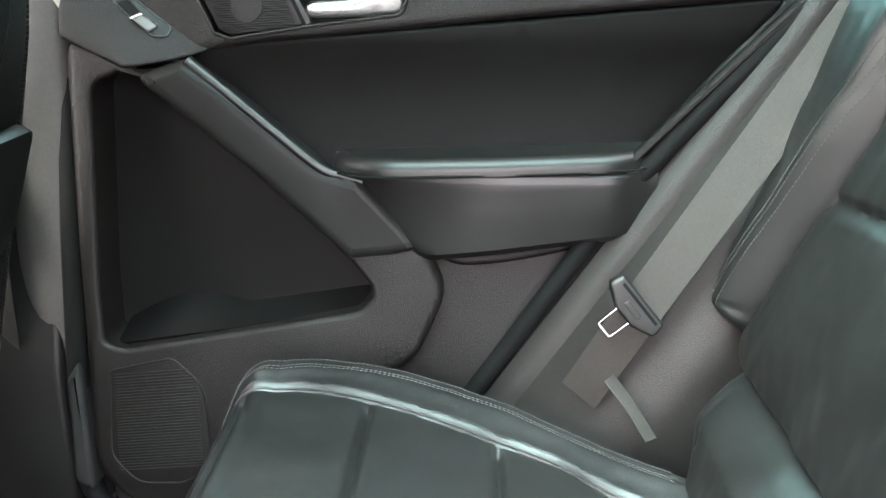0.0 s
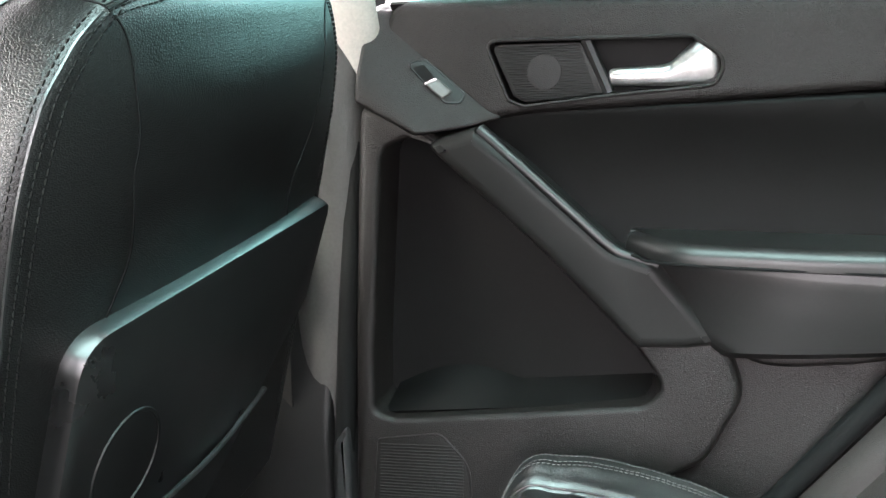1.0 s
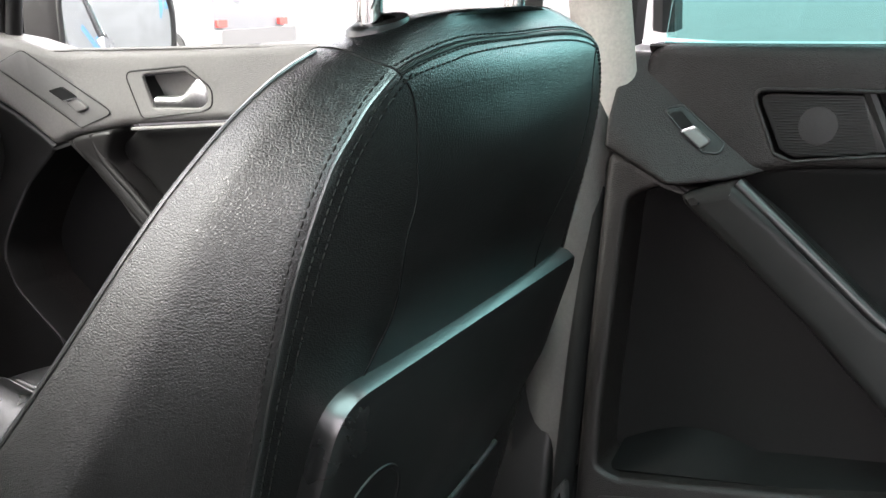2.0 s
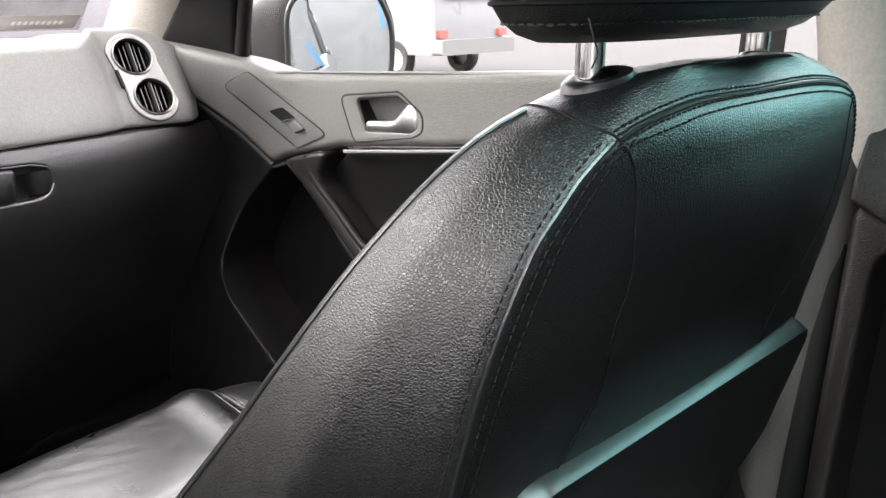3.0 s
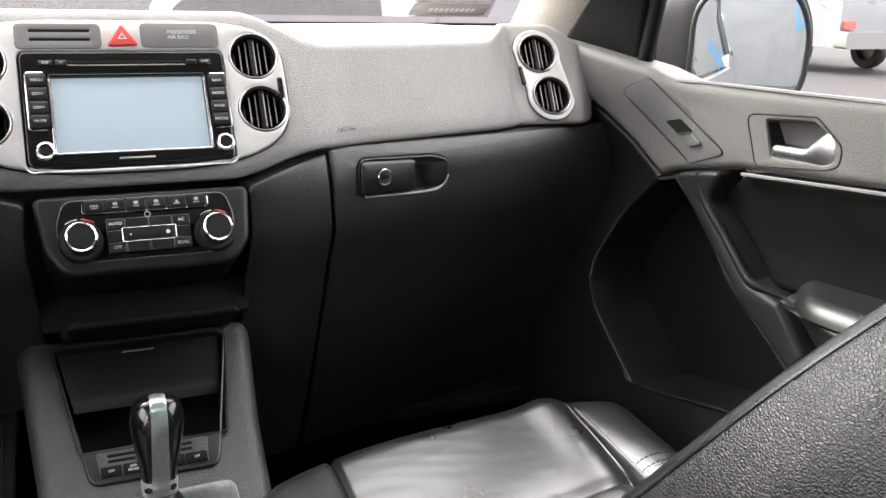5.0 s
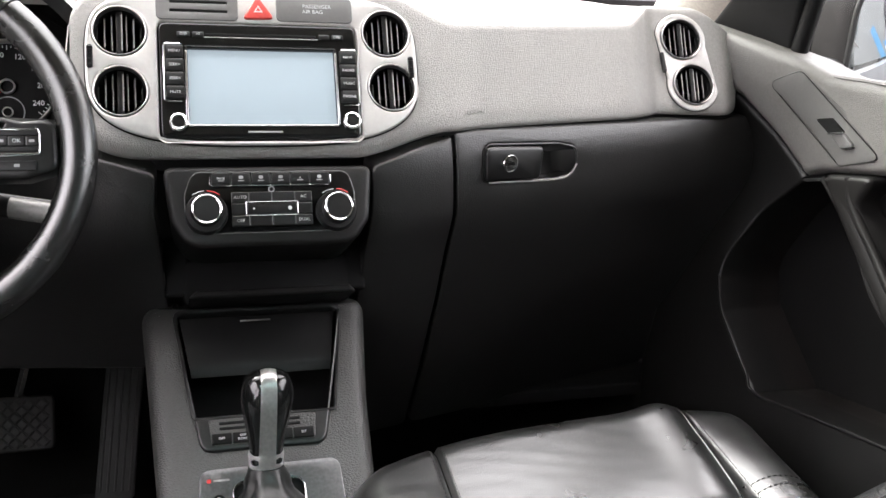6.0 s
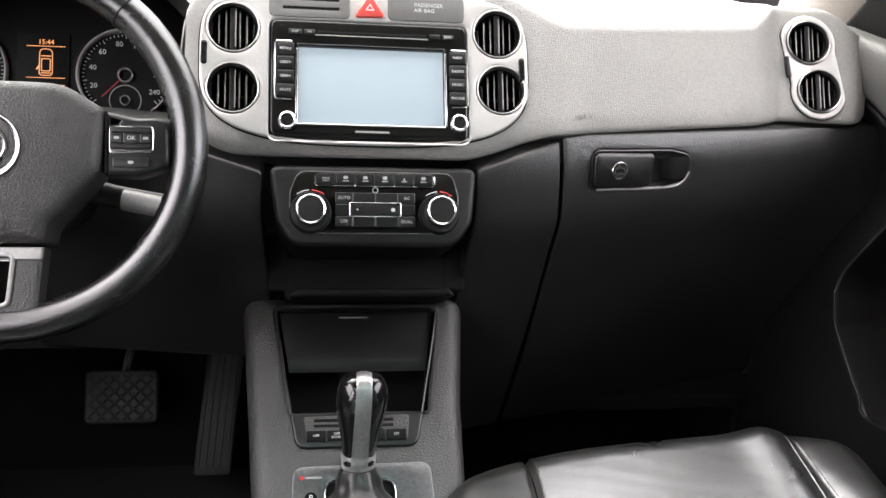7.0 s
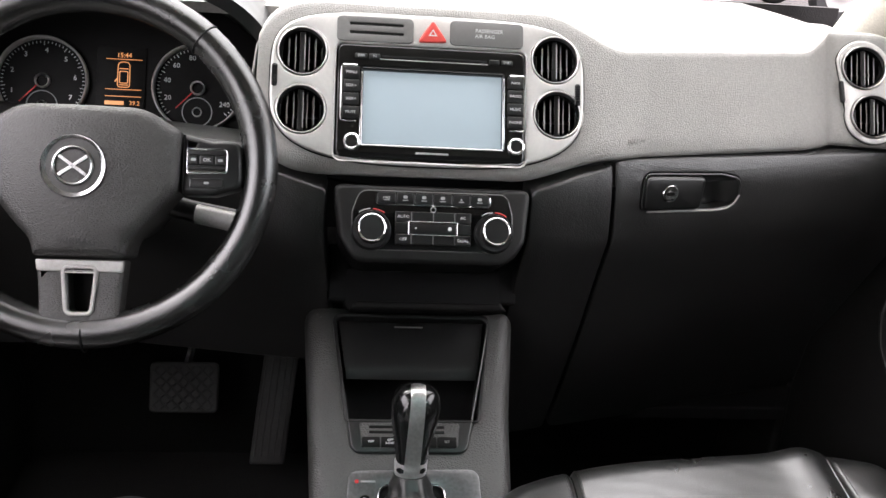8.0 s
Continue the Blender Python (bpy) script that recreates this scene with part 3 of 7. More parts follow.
def key(parent, u0, v0, u1, v1, xf, text="", w=0.006, mat=None, size=0.0034, base=0.0, radius=0.0012):
    b = part("button", plate(box2(u0, v0, u1, v1, radius, 3), base, w, 0.0007, xf, seg=2), mat or SMOOTH_BLACK, parent)
    if text:
        lettering(text, (u0 + u1) / 2, (v0 + v1) / 2, size, xf, WHITE_INK, b, w + 0.0002)
    return b


def car_radio():
    r = thing("car_radio", "black car radio with large pale blue display and side keys", "car radio")
    bay = [box2(-0.0745, -0.0412, 0.0745, 0.0405, 0.003)]
    part("faceplate", plate(box2(-0.0990, -0.0538, 0.0962, 0.0652, 0.008), -0.03, 0.0055, 0.002, stack, bay), GLOSS_BLACK, r)
    part("display", plate(box2(-0.0728, -0.0392, 0.0728, 0.0392, 0.001), -0.01, 0.0012, 0.0002, stack), SCREEN, r, "blank display, the sky's pale blue reflection put in as glow")
    part("display_frame", plate(box2(-0.0750, -0.0422, 0.0750, 0.0410, 0.003), -0.004, 0.0062, 0.0006, stack, [box2(-0.0722, -0.0388, 0.0722, 0.0385, 0.001)], hole_bevel=0.002), GLOSS_BLACK, r)
    part("chrome_strip", plate(box2(-0.0735, -0.0422, 0.0735, -0.0400, 0.0005), 0.003, 0.0074, 0.0007, stack), CHROME, r)
    part("chrome_strip", plate(box2(0.0728, -0.040, 0.0752, 0.036, 0.0005), 0.003, 0.0068, 0.0006, stack), CHROME, r)
    part("chrome_strip", plate(box2(-0.0752, -0.040, -0.0728, 0.036, 0.0005), 0.003, 0.0068, 0.0006, stack), CHROME, r)
    # disc slot
    part("disc_slot", plate(box2(-0.0545, 0.0518, 0.0555, 0.0545, 0.0008), 0.004, 0.0062, 0.0003, stack), DARK, r)
    part("slot_lip", plate(box2(-0.056, 0.0496, 0.057, 0.0506, 0.0004), 0.004, 0.0065, 0.0003, stack), DULL_SILVER, r)
    for u0, u1, s in ((-0.082, -0.069, "DISP"), (-0.067, -0.056, "I<I"), (0.058, 0.069, ""), (0.071, 0.083, "DVD")):
        key(r, u0, 0.0500, u1, 0.0555, stack, s, 0.0072, size=0.0026)
    for col, names in ((-0.0848, ("MENU", "SEEK>", "SEEK<", "MUTE")), (0.0862, ("NAVI", "RADIO", "MUSIC", "PHONE"))):
        side = -1 if col < 0 else 1
        for k, s in enumerate(names):
            v1 = (0.0408 if col < 0 else 0.0375) - 0.0140 * k
            key(r, col - 0.0086, v1 - 0.0128, col + 0.0086, v1, stack, s, 0.0085, size=0.0030)
        top_v, low_v = (0.0425, -0.0160) if col < 0 else (0.0392, -0.0195)
        bm = tube([stack(col - side * 0.006, top_v, 0.0062), stack(col + side * 0.0085, top_v, 0.0062), stack(col + side * 0.0098, top_v - 0.0017, 0.0062), stack(col + side * 0.0098, low_v + 0.0017, 0.0062), stack(col + side * 0.0085, low_v, 0.0062), stack(col - side * 0.006, low_v, 0.0062)], 0.0011, 6)
        part("chrome_edge", bm, CHROME, r)
    for u, v in ((-0.0825, -0.0385), (0.0868, -0.0368)):
        def kf(a, b, w, u=u, v=v):
            return stack(u + a, v + b, w)
        kn = part("knob", lathe([(0.0092, 0.004), (0.0092, 0.010), (0.0086, 0.0115), (0.0072, 0.0122), (0.0062, 0.0118), (0.0058, 0.0100)], kf, 32), CHROME, r, "small chrome ring knob")
        part("knob_cap", lathe([(0.0060, 0.008), (0.0058, 0.0104), (0.0054, 0.0110), (0.0001, 0.0112)], kf, 28), SMOOTH_BLACK, kn)
    part("logo_bar", plate(box2(-0.017, -0.0482, 0.017, -0.0462), 0.005, 0.0059, 0.0002, stack), GREY_INK, r)
    return r


car_radio()


def climate_panel():
    c = thing("climate_panel", "black climate control panel with two ring dials and keys", "climate panel")
    outer = fillet([(-0.1005, -0.079, 0.01), (0.1065, -0.079, 0.01), (0.1005, -0.135, 0.02), (0.084, -0.160, 0.03), (-0.078, -0.160, 0.03), (-0.0935, -0.135, 0.02)], 6)
    part("housing", plate(outer, -0.10, -0.003, 0.006, stack), LOW_GREY, c)
    inner = fillet([(-0.072, -0.086, 0.012), (0.080, -0.086, 0.012), (0.086, -0.108, 0.02), (0.086, -0.128, 0.02), (0.070, -0.147, 0.02), (-0.062, -0.147, 0.02), (-0.080, -0.128, 0.02), (-0.080, -0.108, 0.02)], 6)
    part("fascia", plate(inner, -0.01, -0.001, 0.001, stack), GLOSS_BLACK, c)
    part("fascia_edge", tube([stack(p.x, p.y, -0.002) for p in inner], 0.0006, 6, closed=True), SATIN_GREY, c)
    texts = ("MAX", "", "", "", "A", "")
    for k in range(6):
        u0 = -0.0545 + 0.0192 * k
        b = key(c, u0, -0.0995, u0 + 0.0184, -0.0885, stack, texts[k], 0.004, size=0.0026)
        for j, (du, dv, hw, hh) in enumerate(((0.0092, 0.0012, 0.0022, 0.0016), (0.0092, -0.0022, 0.0030, 0.0005))):
            if not texts[k] or j:
                part("pictogram", plate(box2(u0 + du - hw, -0.094 + dv - hh, u0 + du + hw, -0.094 + dv + hh, hh * 0.9, 3), 0.0036, 0.0043, 0, stack), GREY_INK, b)
    part("chrome_edge", tube([stack(-0.0560, -0.0905, 0.002), stack(-0.0560, -0.0985, 0.002), stack(-0.0540, -0.1006, 0.002), stack(0.0595, -0.1006, 0.002), stack(0.0617, -0.0985, 0.002), stack(0.0617, -0.0905, 0.002)], 0.0006, 6), CHROME, c)
    for u in (-0.0600, 0.0660):
        def kf(a, b, w, u=u):
            return stack(u + a, -0.1275 + b, w)
        dial = part("dial", lathe([(0.0205, -0.003), (0.0200, 0.005), (0.0188, 0.0068), (0.0150, 0.0072), (0.0148, 0.020), (0.0135, 0.0215), (0.0001, 0.0215)], kf, 44), SMOOTH_BLACK, c)
        part("dial_ring", lathe([(0.0145, 0.019), (0.0143, 0.0218), (0.0136, 0.0224), (0.0124, 0.0218), (0.0122, 0.0205), (0.0145, 0.0205)], kf, 44), STEEL, dial, "chrome dial ring")
        part("dial_cap", lathe([(0.0123, 0.0200), (0.0120, 0.0216), (0.0001, 0.0220)], kf, 32), SMOOTH_BLACK, dial)
        bm = bmesh.new()
        for k in range(26):
            a = k * math.tau / 26
            plate(box2(0.0188, -0.0006, 0.0199, 0.0006), 0.001, 0.0058, 0, lambda p, q, w, a=a: kf(p * math.cos(a) - q * math.sin(a), p * math.sin(a) + q * math.cos(a), w), bm=bm)
        part("dial_ribs", bm, SMOOTH_BLACK, dial)
        for s, m in ((-1, GREY_INK), (1, RED_INK)):
            arc = [kf(0.0222 * math.sin(s * (0.06 + 0.08 * k)), 0.0222 * math.cos(s * (0.06 + 0.08 * k)), 0.0012) for k in range(8)]
            part("temperature_mark", tube(arc, 0.0007, 5), m, c)
    # key block
    rows = [(-0.1180, -0.1075), (-0.1300, -0.1190), (-0.1412, -0.1310)]
    cols = [(-0.0360, -0.0195), (-0.0190, 0.0028), (0.0033, 0.0250), (0.0255, 0.0420)]
    names = {(0, 0): "AUTO", (0, 3): "AC", (2, 0): "OFF", (2, 3): "DUAL"}
    for i, (v0, v1) in enumerate(rows):
        for j, (u0, u1) in enumerate(cols):
            key(c, u0, v0, u1, v1, stack, names.get((i, j), ""), 0.0035, size=0.0033, radius=0.0006)
    part("fan_frame", plate(box2(-0.0228, -0.1318, 0.0282, -0.1172, 0.001), 0.0, 0.0052, 0.0008, stack, [box2(-0.0218, -0.1308, 0.0272, -0.1182, 0.001)]), CHROME, c, "thin chrome frame")
    b = key(c, -0.0205, -0.1296, 0.0260, -0.1194, stack, "", 0.0046)
    for u, s in ((-0.0148, 0.0010), (0.0200, 0.0020)):
        part("fan_mark", plate(circle(u, -0.1245, s, 10), 0.0044, 0.0049, 0, stack), WHITE_INK, b)
    part("sensor_ring", lathe([(0.0030, 0.0), (0.0030, 0.0016), (0.0022, 0.0016), (0.0022, 0.0)], lambda a, b, w: stack(0.0030 + a, -0.1045 + b, w), 20), GREY_INK, c)
    return c


climate_panel()


# lower dash
def knee(x, z, w):
    """The black lower dash face."""
    y = 0.957 + 0.27 * max(0.0, abs(x) - 0.13)
    y += 1.6 * max(0.0, z - 0.64) ** 2 * 4 + 0.55 * max(0.0, 0.59 - z) ** 1.25
    y -= 0.012 * sstep(0.52, 0.62, z)
    return Vector((x, y - w, z))


def lower_dash():
    low = thing("lower_dashboard", "black grained lower dashboard with shut glovebox", "lower dashboard")
    hole = fillet([(0.237, 0.624, 0.010), (0.330, 0.620, 0.010), (0.362, 0.624, 0.014), (0.361, 0.655, 0.012), (0.336, 0.661, 0.006), (0.237, 0.6655, 0.010)], 5)
    cu = [0.21 + 0.03 * k for k in range(15)]
    cv = [0.26 + 0.02 * k for k in range(21)]
    lid = part("glovebox_lid", plate(fillet([(0.2035, 0.24, 0.02), (0.67, 0.24, 0.01), (0.67, 0.676, 0.004), (0.2015, 0.681, 0.004), (0.2085, 0.59, 0.08)]), -0.02, 0.0, 0.003, knee, [hole], cu=cu, cv=cv, hole_bevel=0.003), KNEE_BLACK, low, "black glovebox lid")
    part("latch_well", plate(offset2(hole, -0.002), -0.030, -0.022, 0, knee, cu=cu[:6]), SMOOTH_BLACK, lid)
    part("latch_rim", tube([knee(p.x, p.y, 0.001) for p in hole], 0.0011, 6, closed=True), KNEE_BLACK, lid)
    part("latch_lip", tube(smooth_path([knee(0.245, 0.6230, 0.002), knee(0.33, 0.6195, 0.002), knee(0.353, 0.624, 0.002), knee(0.362, 0.636, 0.002)], 6), 0.0013, 6), DULL_SILVER, lid)
    part("scoop", sheet(12, 10, lambda a, b: knee(0.312 + 0.050 * a, 0.623 + 0.036 * b, -0.026 + 0.024 * (a ** 3)), 0.003), SMOOTH_BLACK, lid)
    latch = part("latch", plate(fillet([(0.2385, 0.6255, 0.007), (0.311, 0.6235, 0.006), (0.3135, 0.6595, 0.006), (0.2385, 0.6635, 0.008)]), -0.022, 0.006, 0.003, knee, cu=cu[:6]), SMOOTH_BLACK, lid, "black glovebox latch")
    part("lock", lathe([(0.0098, 0.004), (0.0098, 0.0066), (0.0090, 0.0074), (0.0076, 0.0070), (0.0001, 0.0070)], lambda a, b, w: knee(0.2695 + a, 0.6440 + b, w), 32), CHROME, latch, "round chrome lock")
    part("keyhole", plate(box2(0.265, 0.6423, 0.274, 0.6457, 0.0005), 0.006, 0.0074, 0, knee), DARK, latch)
    cv2 = [0.26 + 0.02 * k for k in range(22)]
    part("console_cheek", plate(fillet([(0.094, 0.24, 0.01), (0.199, 0.24, 0.01), (0.2045, 0.59, 0.08), (0.198, 0.676, 0.004), (0.150, 0.664, 0.03), (0.107, 0.650, 0.01), (0.108, 0.60, 0.05)]), -0.05, -0.001, 0.003, knee, cu=[0.12, 0.14, 0.16, 0.18], cv=cv2), KNEE_BLACK, low)
    part("knee_panel", plate(fillet([(-0.62, 0.36, 0.01), (-0.094, 0.40, 0.01), (-0.108, 0.60, 0.05), (-0.106, 0.645, 0.01), (-0.165, 0.660, 0.02), (-0.198, 0.682, 0.004), (-0.62, 0.682, 0.01)]), -0.05, -0.001, 0.003, knee, cu=[-0.12 - 0.04 * k for k in range(12)], cv=cv2), KNEE_BLACK, low)
    # dark strip standing in for the shadow between pad and glovebox
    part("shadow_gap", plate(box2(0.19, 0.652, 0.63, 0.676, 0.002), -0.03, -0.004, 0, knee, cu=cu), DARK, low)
    # the open slot under the climate panel, its shade put in as near-black
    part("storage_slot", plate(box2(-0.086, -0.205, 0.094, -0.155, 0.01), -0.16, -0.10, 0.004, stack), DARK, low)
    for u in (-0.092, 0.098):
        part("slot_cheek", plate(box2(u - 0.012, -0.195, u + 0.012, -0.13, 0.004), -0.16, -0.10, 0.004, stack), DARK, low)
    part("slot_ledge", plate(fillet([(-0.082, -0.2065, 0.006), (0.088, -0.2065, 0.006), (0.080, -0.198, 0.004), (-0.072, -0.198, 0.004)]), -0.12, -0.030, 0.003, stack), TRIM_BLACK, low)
    # near-black sheets: the darkness below the dash is in their colour
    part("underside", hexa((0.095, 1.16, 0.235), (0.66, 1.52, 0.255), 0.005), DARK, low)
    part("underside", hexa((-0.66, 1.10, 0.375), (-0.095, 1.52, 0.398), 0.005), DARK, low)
    return low


lower_dash()


def end_vent():
    """Slanted oval with two round vents at the door end of the dash."""
    ev = thing("side_vent", "oval silver bezel with two round air vents", "air vent")
    ring = side_vent_loop()
    part("bezel", plate(ring, -0.012, 0.0018, 0.0016, pod, [circle(u, v, 0.0268, 40, 0.0234) for u, v in POD_VENTS]), SILVER, ev)
    part("bezel_line", tube([pod(p.x, p.y, -0.0016) for p in ring], 0.0008, 6, closed=True), DARK, ev)
    for u, v in POD_VENTS:
        vent(ev, lambda a, b, w, u=u, v=v: pod(u + a, v + b * 0.875, w), 0.0260, -0.45)
    part("vent_wheel", plate(fillet([(0.5035, 0.731, 0.002), (0.5085, 0.731, 0.002), (0.5060, 0.754, 0.002), (0.5010, 0.754, 0.002)], 3), 0.0, 0.0040, 0.001, pod), SMOOTH_BLACK, ev)
    return ev


end_vent()


# ---- centre console ----
def con(u, v, w):
    return Vector((u, 0.925 + 0.819 * v - 0.574 * w, 0.450 + 0.574 * v + 0.819 * w))


def console():
    c = thing("centre_console", "dark grey centre console with half-open tray and buttons", "centre console")
    body = fillet([(-0.130, 0.078, 0.02), (0.111, 0.078, 0.02), (0.098, -0.05, 0.1), (0.088, -0.30, 0.02), (-0.104, -0.30, 0.02), (-0.121, -0.05, 0.1)], 6)
    tray = fillet([(-0.0945, 0.060, 0.010), (0.0785, 0.060, 0.010), (0.0605, -0.063, 0.004), (-0.0785, -0.063, 0.004)], 5)
    part("body", plate(body, -0.34, 0.0, 0.018, con, [tray], seg=6, hole_bevel=0.002), HUB_GREY, c)
    rim = fillet([(-0.0995, 0.0655, 0.014), (0.0835, 0.0655, 0.014), (0.0480, -0.0995, 0.014), (-0.0730, -0.0995, 0.014)], 6)
    part("tray_rim", plate(rim, -0.01, 0.0035, 0.0025, con, [offset2(tray, 0.001)]), SMOOTH_BLACK, c)
    part("tray_edge", tube([con(p.x, p.y, 0.003) for p in offset2(tray, -0.0022)], 0.0008, 6, closed=True), LOW_GREY, c)
    # tray box: floor and walls, coloured near-black for the shade inside
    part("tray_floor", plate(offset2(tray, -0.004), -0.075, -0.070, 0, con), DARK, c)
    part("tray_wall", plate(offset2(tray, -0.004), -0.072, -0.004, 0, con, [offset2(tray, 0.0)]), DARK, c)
    lid = part("tray_lid", sheet(14, 12, lambda a, b: con(-0.0905 + 0.1645 * a + (0.0105 - 0.021 * a) * b, 0.057 - 0.066 * b, -0.0045 - 0.0035 * b - 0.010 * max(0, b - 0.85) ** 2 * 30), 0.003), SMOOTH_BLACK, c, "smooth black roller lid, half drawn back")
    part("lid_pull", plate(box2(-0.0275, 0.0500, 0.0045, 0.0512, 0.0004), -0.006, -0.0028, 0.0003, con), DULL_SILVER, lid)
    # key strip
    part("key_strip", plate(fillet([(-0.0655, -0.067, 0.003), (0.0405, -0.067, 0.003), (0.0375, -0.0945, 0.004), (-0.0625, -0.0945, 0.004)], 4), 0.001, 0.0048, 0.0008, con), HUB_GREY, c)
    for v in (-0.0715, -0.0772):
        for u0, u1 in ((-0.055, -0.030), (0.003, 0.024)):
            part("vent_slot", plate(box2(u0, v - 0.0016, u1, v + 0.0012, 0.0006), 0.003, 0.0056, 0.0003, con), DARK, c)
    for u0, u1, s in ((-0.0625, -0.0435, "OFF"), (-0.0425, -0.0235, "OFF\nROAD"), (-0.0225, -0.0045, ""), (-0.0035, 0.0155, ""), (0.0165, 0.0365, "SET")):
        key(c, u0, -0.0938, u1, -0.0828, con, s, 0.0066, size=0.0026, mat=TRIM_BLACK)
    # selector plate
    plate_l = fillet([(-0.0755, -0.118, 0.012), (0.0585, -0.116, 0.012), (0.066, -0.30, 0.01), (-0.082, -0.30, 0.01)], 5)
    sp = part("selector_plate", plate(plate_l, -0.002, 0.0030, 0.0012, con, [box2(-0.045, -0.26, 0.022, -0.133, 0.012)]), BRUSHED, c, "brushed aluminium selector plate")
    part("selector_well", plate(box2(-0.044, -0.25, 0.022, -0.134, 0.011), -0.02, 0.0012, 0, con), DARK, sp)
    part("well_edge", tube([con(p.x, p.y, 0.0035) for p in box2(-0.045, -0.25, 0.022, -0.133, 0.012)], 0.0010, 6, closed=True), CHROME, sp)
    part("park_mark", lathe([(0.0058, 0.002), (0.0058, 0.0034), (0.0001, 0.0034)], lambda a, b, w: con(-0.0585 + a, -0.1495 + b, w), 24), GLOSS_BLACK, sp)
    lettering("P", -0.0585, -0.1495, 0.0062, con, WHITE_INK, sp, 0.0037)
    part("print_bar", plate(box2(-0.063, -0.1305, -0.048, -0.1285), 0.002, 0.0033, 0, con), GREY_INK, sp)
    part("release_mark", plate(box2(-0.069, -0.1315, -0.065, -0.1275, 0.0015), 0.002, 0.0034, 0, con), RED_INK, sp)
    return c


console()


def gear_lever():
    g = thing("gear_lever", "automatic gear lever with black and silver knob and leather boot", "gear lever")
    base, neck, tip = Vector((-0.012, 0.770, 0.352)), Vector((-0.0145, 0.806, 0.400)), Vector((-0.0105, 0.831, 0.486))
    ax = (tip - neck).normalized()
    side = Vector((1, 0, 0))
    fwd = ax.cross(side).normalized() * -1

    def section(p, rx, ry, k=28, sq=2.4):
        out = []
        for i in range(k):
            a = math.tau * i / k
            ca, sa = math.cos(a), math.sin(a)
            out.append(p + side * rx * math.copysign(abs(ca) ** (2 / sq), ca) + fwd * ry * math.copysign(abs(sa) ** (2 / sq), sa))
        return out
    L = (tip - neck).length
    prof = [(0.0, 0.0150, 0.0150), (0.04, 0.0158, 0.0158), (0.12, 0.0155, 0.0160), (0.3, 0.0180, 0.0185), (0.55, 0.0228, 0.0225), (0.72, 0.0246, 0.0240), (0.86, 0.0226, 0.0215), (0.94, 0.0182, 0.0170), (0.985, 0.0108, 0.010), (1.0, 0.002, 0.002)]
    pts = smooth_path([Vector((a, b, c)) for a, b, c in prof], 4)
    part("knob", loft([section(neck + ax * (p.x * L), max(p.y, 0.001), max(p.z, 0.001)) for p in pts]), GLOSS_BLACK, g, "gloss black gear knob")
    # silver band down the front and over the top
    band = bmesh.new()
    rows = []
    for p in pts:
        row = []
        for a in (-0.45, -0.3, -0.1, 0.1, 0.3, 0.45):
            hw = 0.0080 - 0.0008 * p.x
            x = a / 0.45 * min(hw, max(p.y, 0.001) * 0.9)
            ry = max(p.z, 0.001) * (max(0.0, 1 - (abs(x) / max(p.y, 0.001)) ** 2.4)) ** (1 / 2.4)
            row.append(band.verts.new(neck + ax * (p.x * L + 0.0006) + fwd * (ry + 0.0011) + side * x))
        rows.append(row)
    for a, b in zip(rows, rows[1:]):
        for i in range(5):
            band.faces.new((a[i], a[i + 1], b[i + 1], b[i]))
    bmesh.ops.solidify(band, geom=band.faces[:], thickness=0.0012)
    bmesh.ops.recalc_face_normals(band, faces=band.faces[:])
    part("silver_band", band, BAND, g, "satin silver band over the knob")
    part("collar", loft([section(neck + ax * w, r, r, sq=2.0) for w, r in ((-0.004, 0.0145), (-0.002, 0.0160), (0.010, 0.0168), (0.012, 0.0162))]), BAND, g, "satin silver collar")
    # pleated boot
    rings = []
    for k in range(15):
        t = k / 14
        p = neck.lerp(base, t) - ax * 0.003
        ring = []
        for i in range(48):
            a = math.tau * i / 48
            r = 0.0165 + 0.026 * t ** 1.1 + 0.0016 * math.sin(a * 7 + 3 * t) * math.sin(math.pi * min(1, t * 1.2)) + 0.0028 * math.sin(t * 14 + math.sin(a) * 2.2) * math.sin(math.pi * t)
            ring.append(p + side * r * math.cos(a) + fwd * r * math.sin(a) * 1.15)
        rings.append(ring)
    boot = part("boot", loft(rings), ARM_VINYL, g, "wrinkled black leather boot")
    bm = bmesh.new()
    for da in (-0.1, 0.1):
        stitches([r[int(36 + da * 12) % 48] + fwd * -0.001 for r in rings], 0.004, 0.0015, 0.0006, bm)
    part("stitching", bm, THREAD, boot)
    return g


gear_lever()


# ---- steering wheel, cluster, stalk, pedals ----
WHEEL = Vector((-0.3225, 0.877, 0.685))
WUP = Vector((0, 0.407, 0.914))
WOUT = Vector((0, -0.914, 0.407))


def wheel(u, v, w):
    return WHEEL + Vector((u, 0, 0)) + WUP * v + WOUT * w


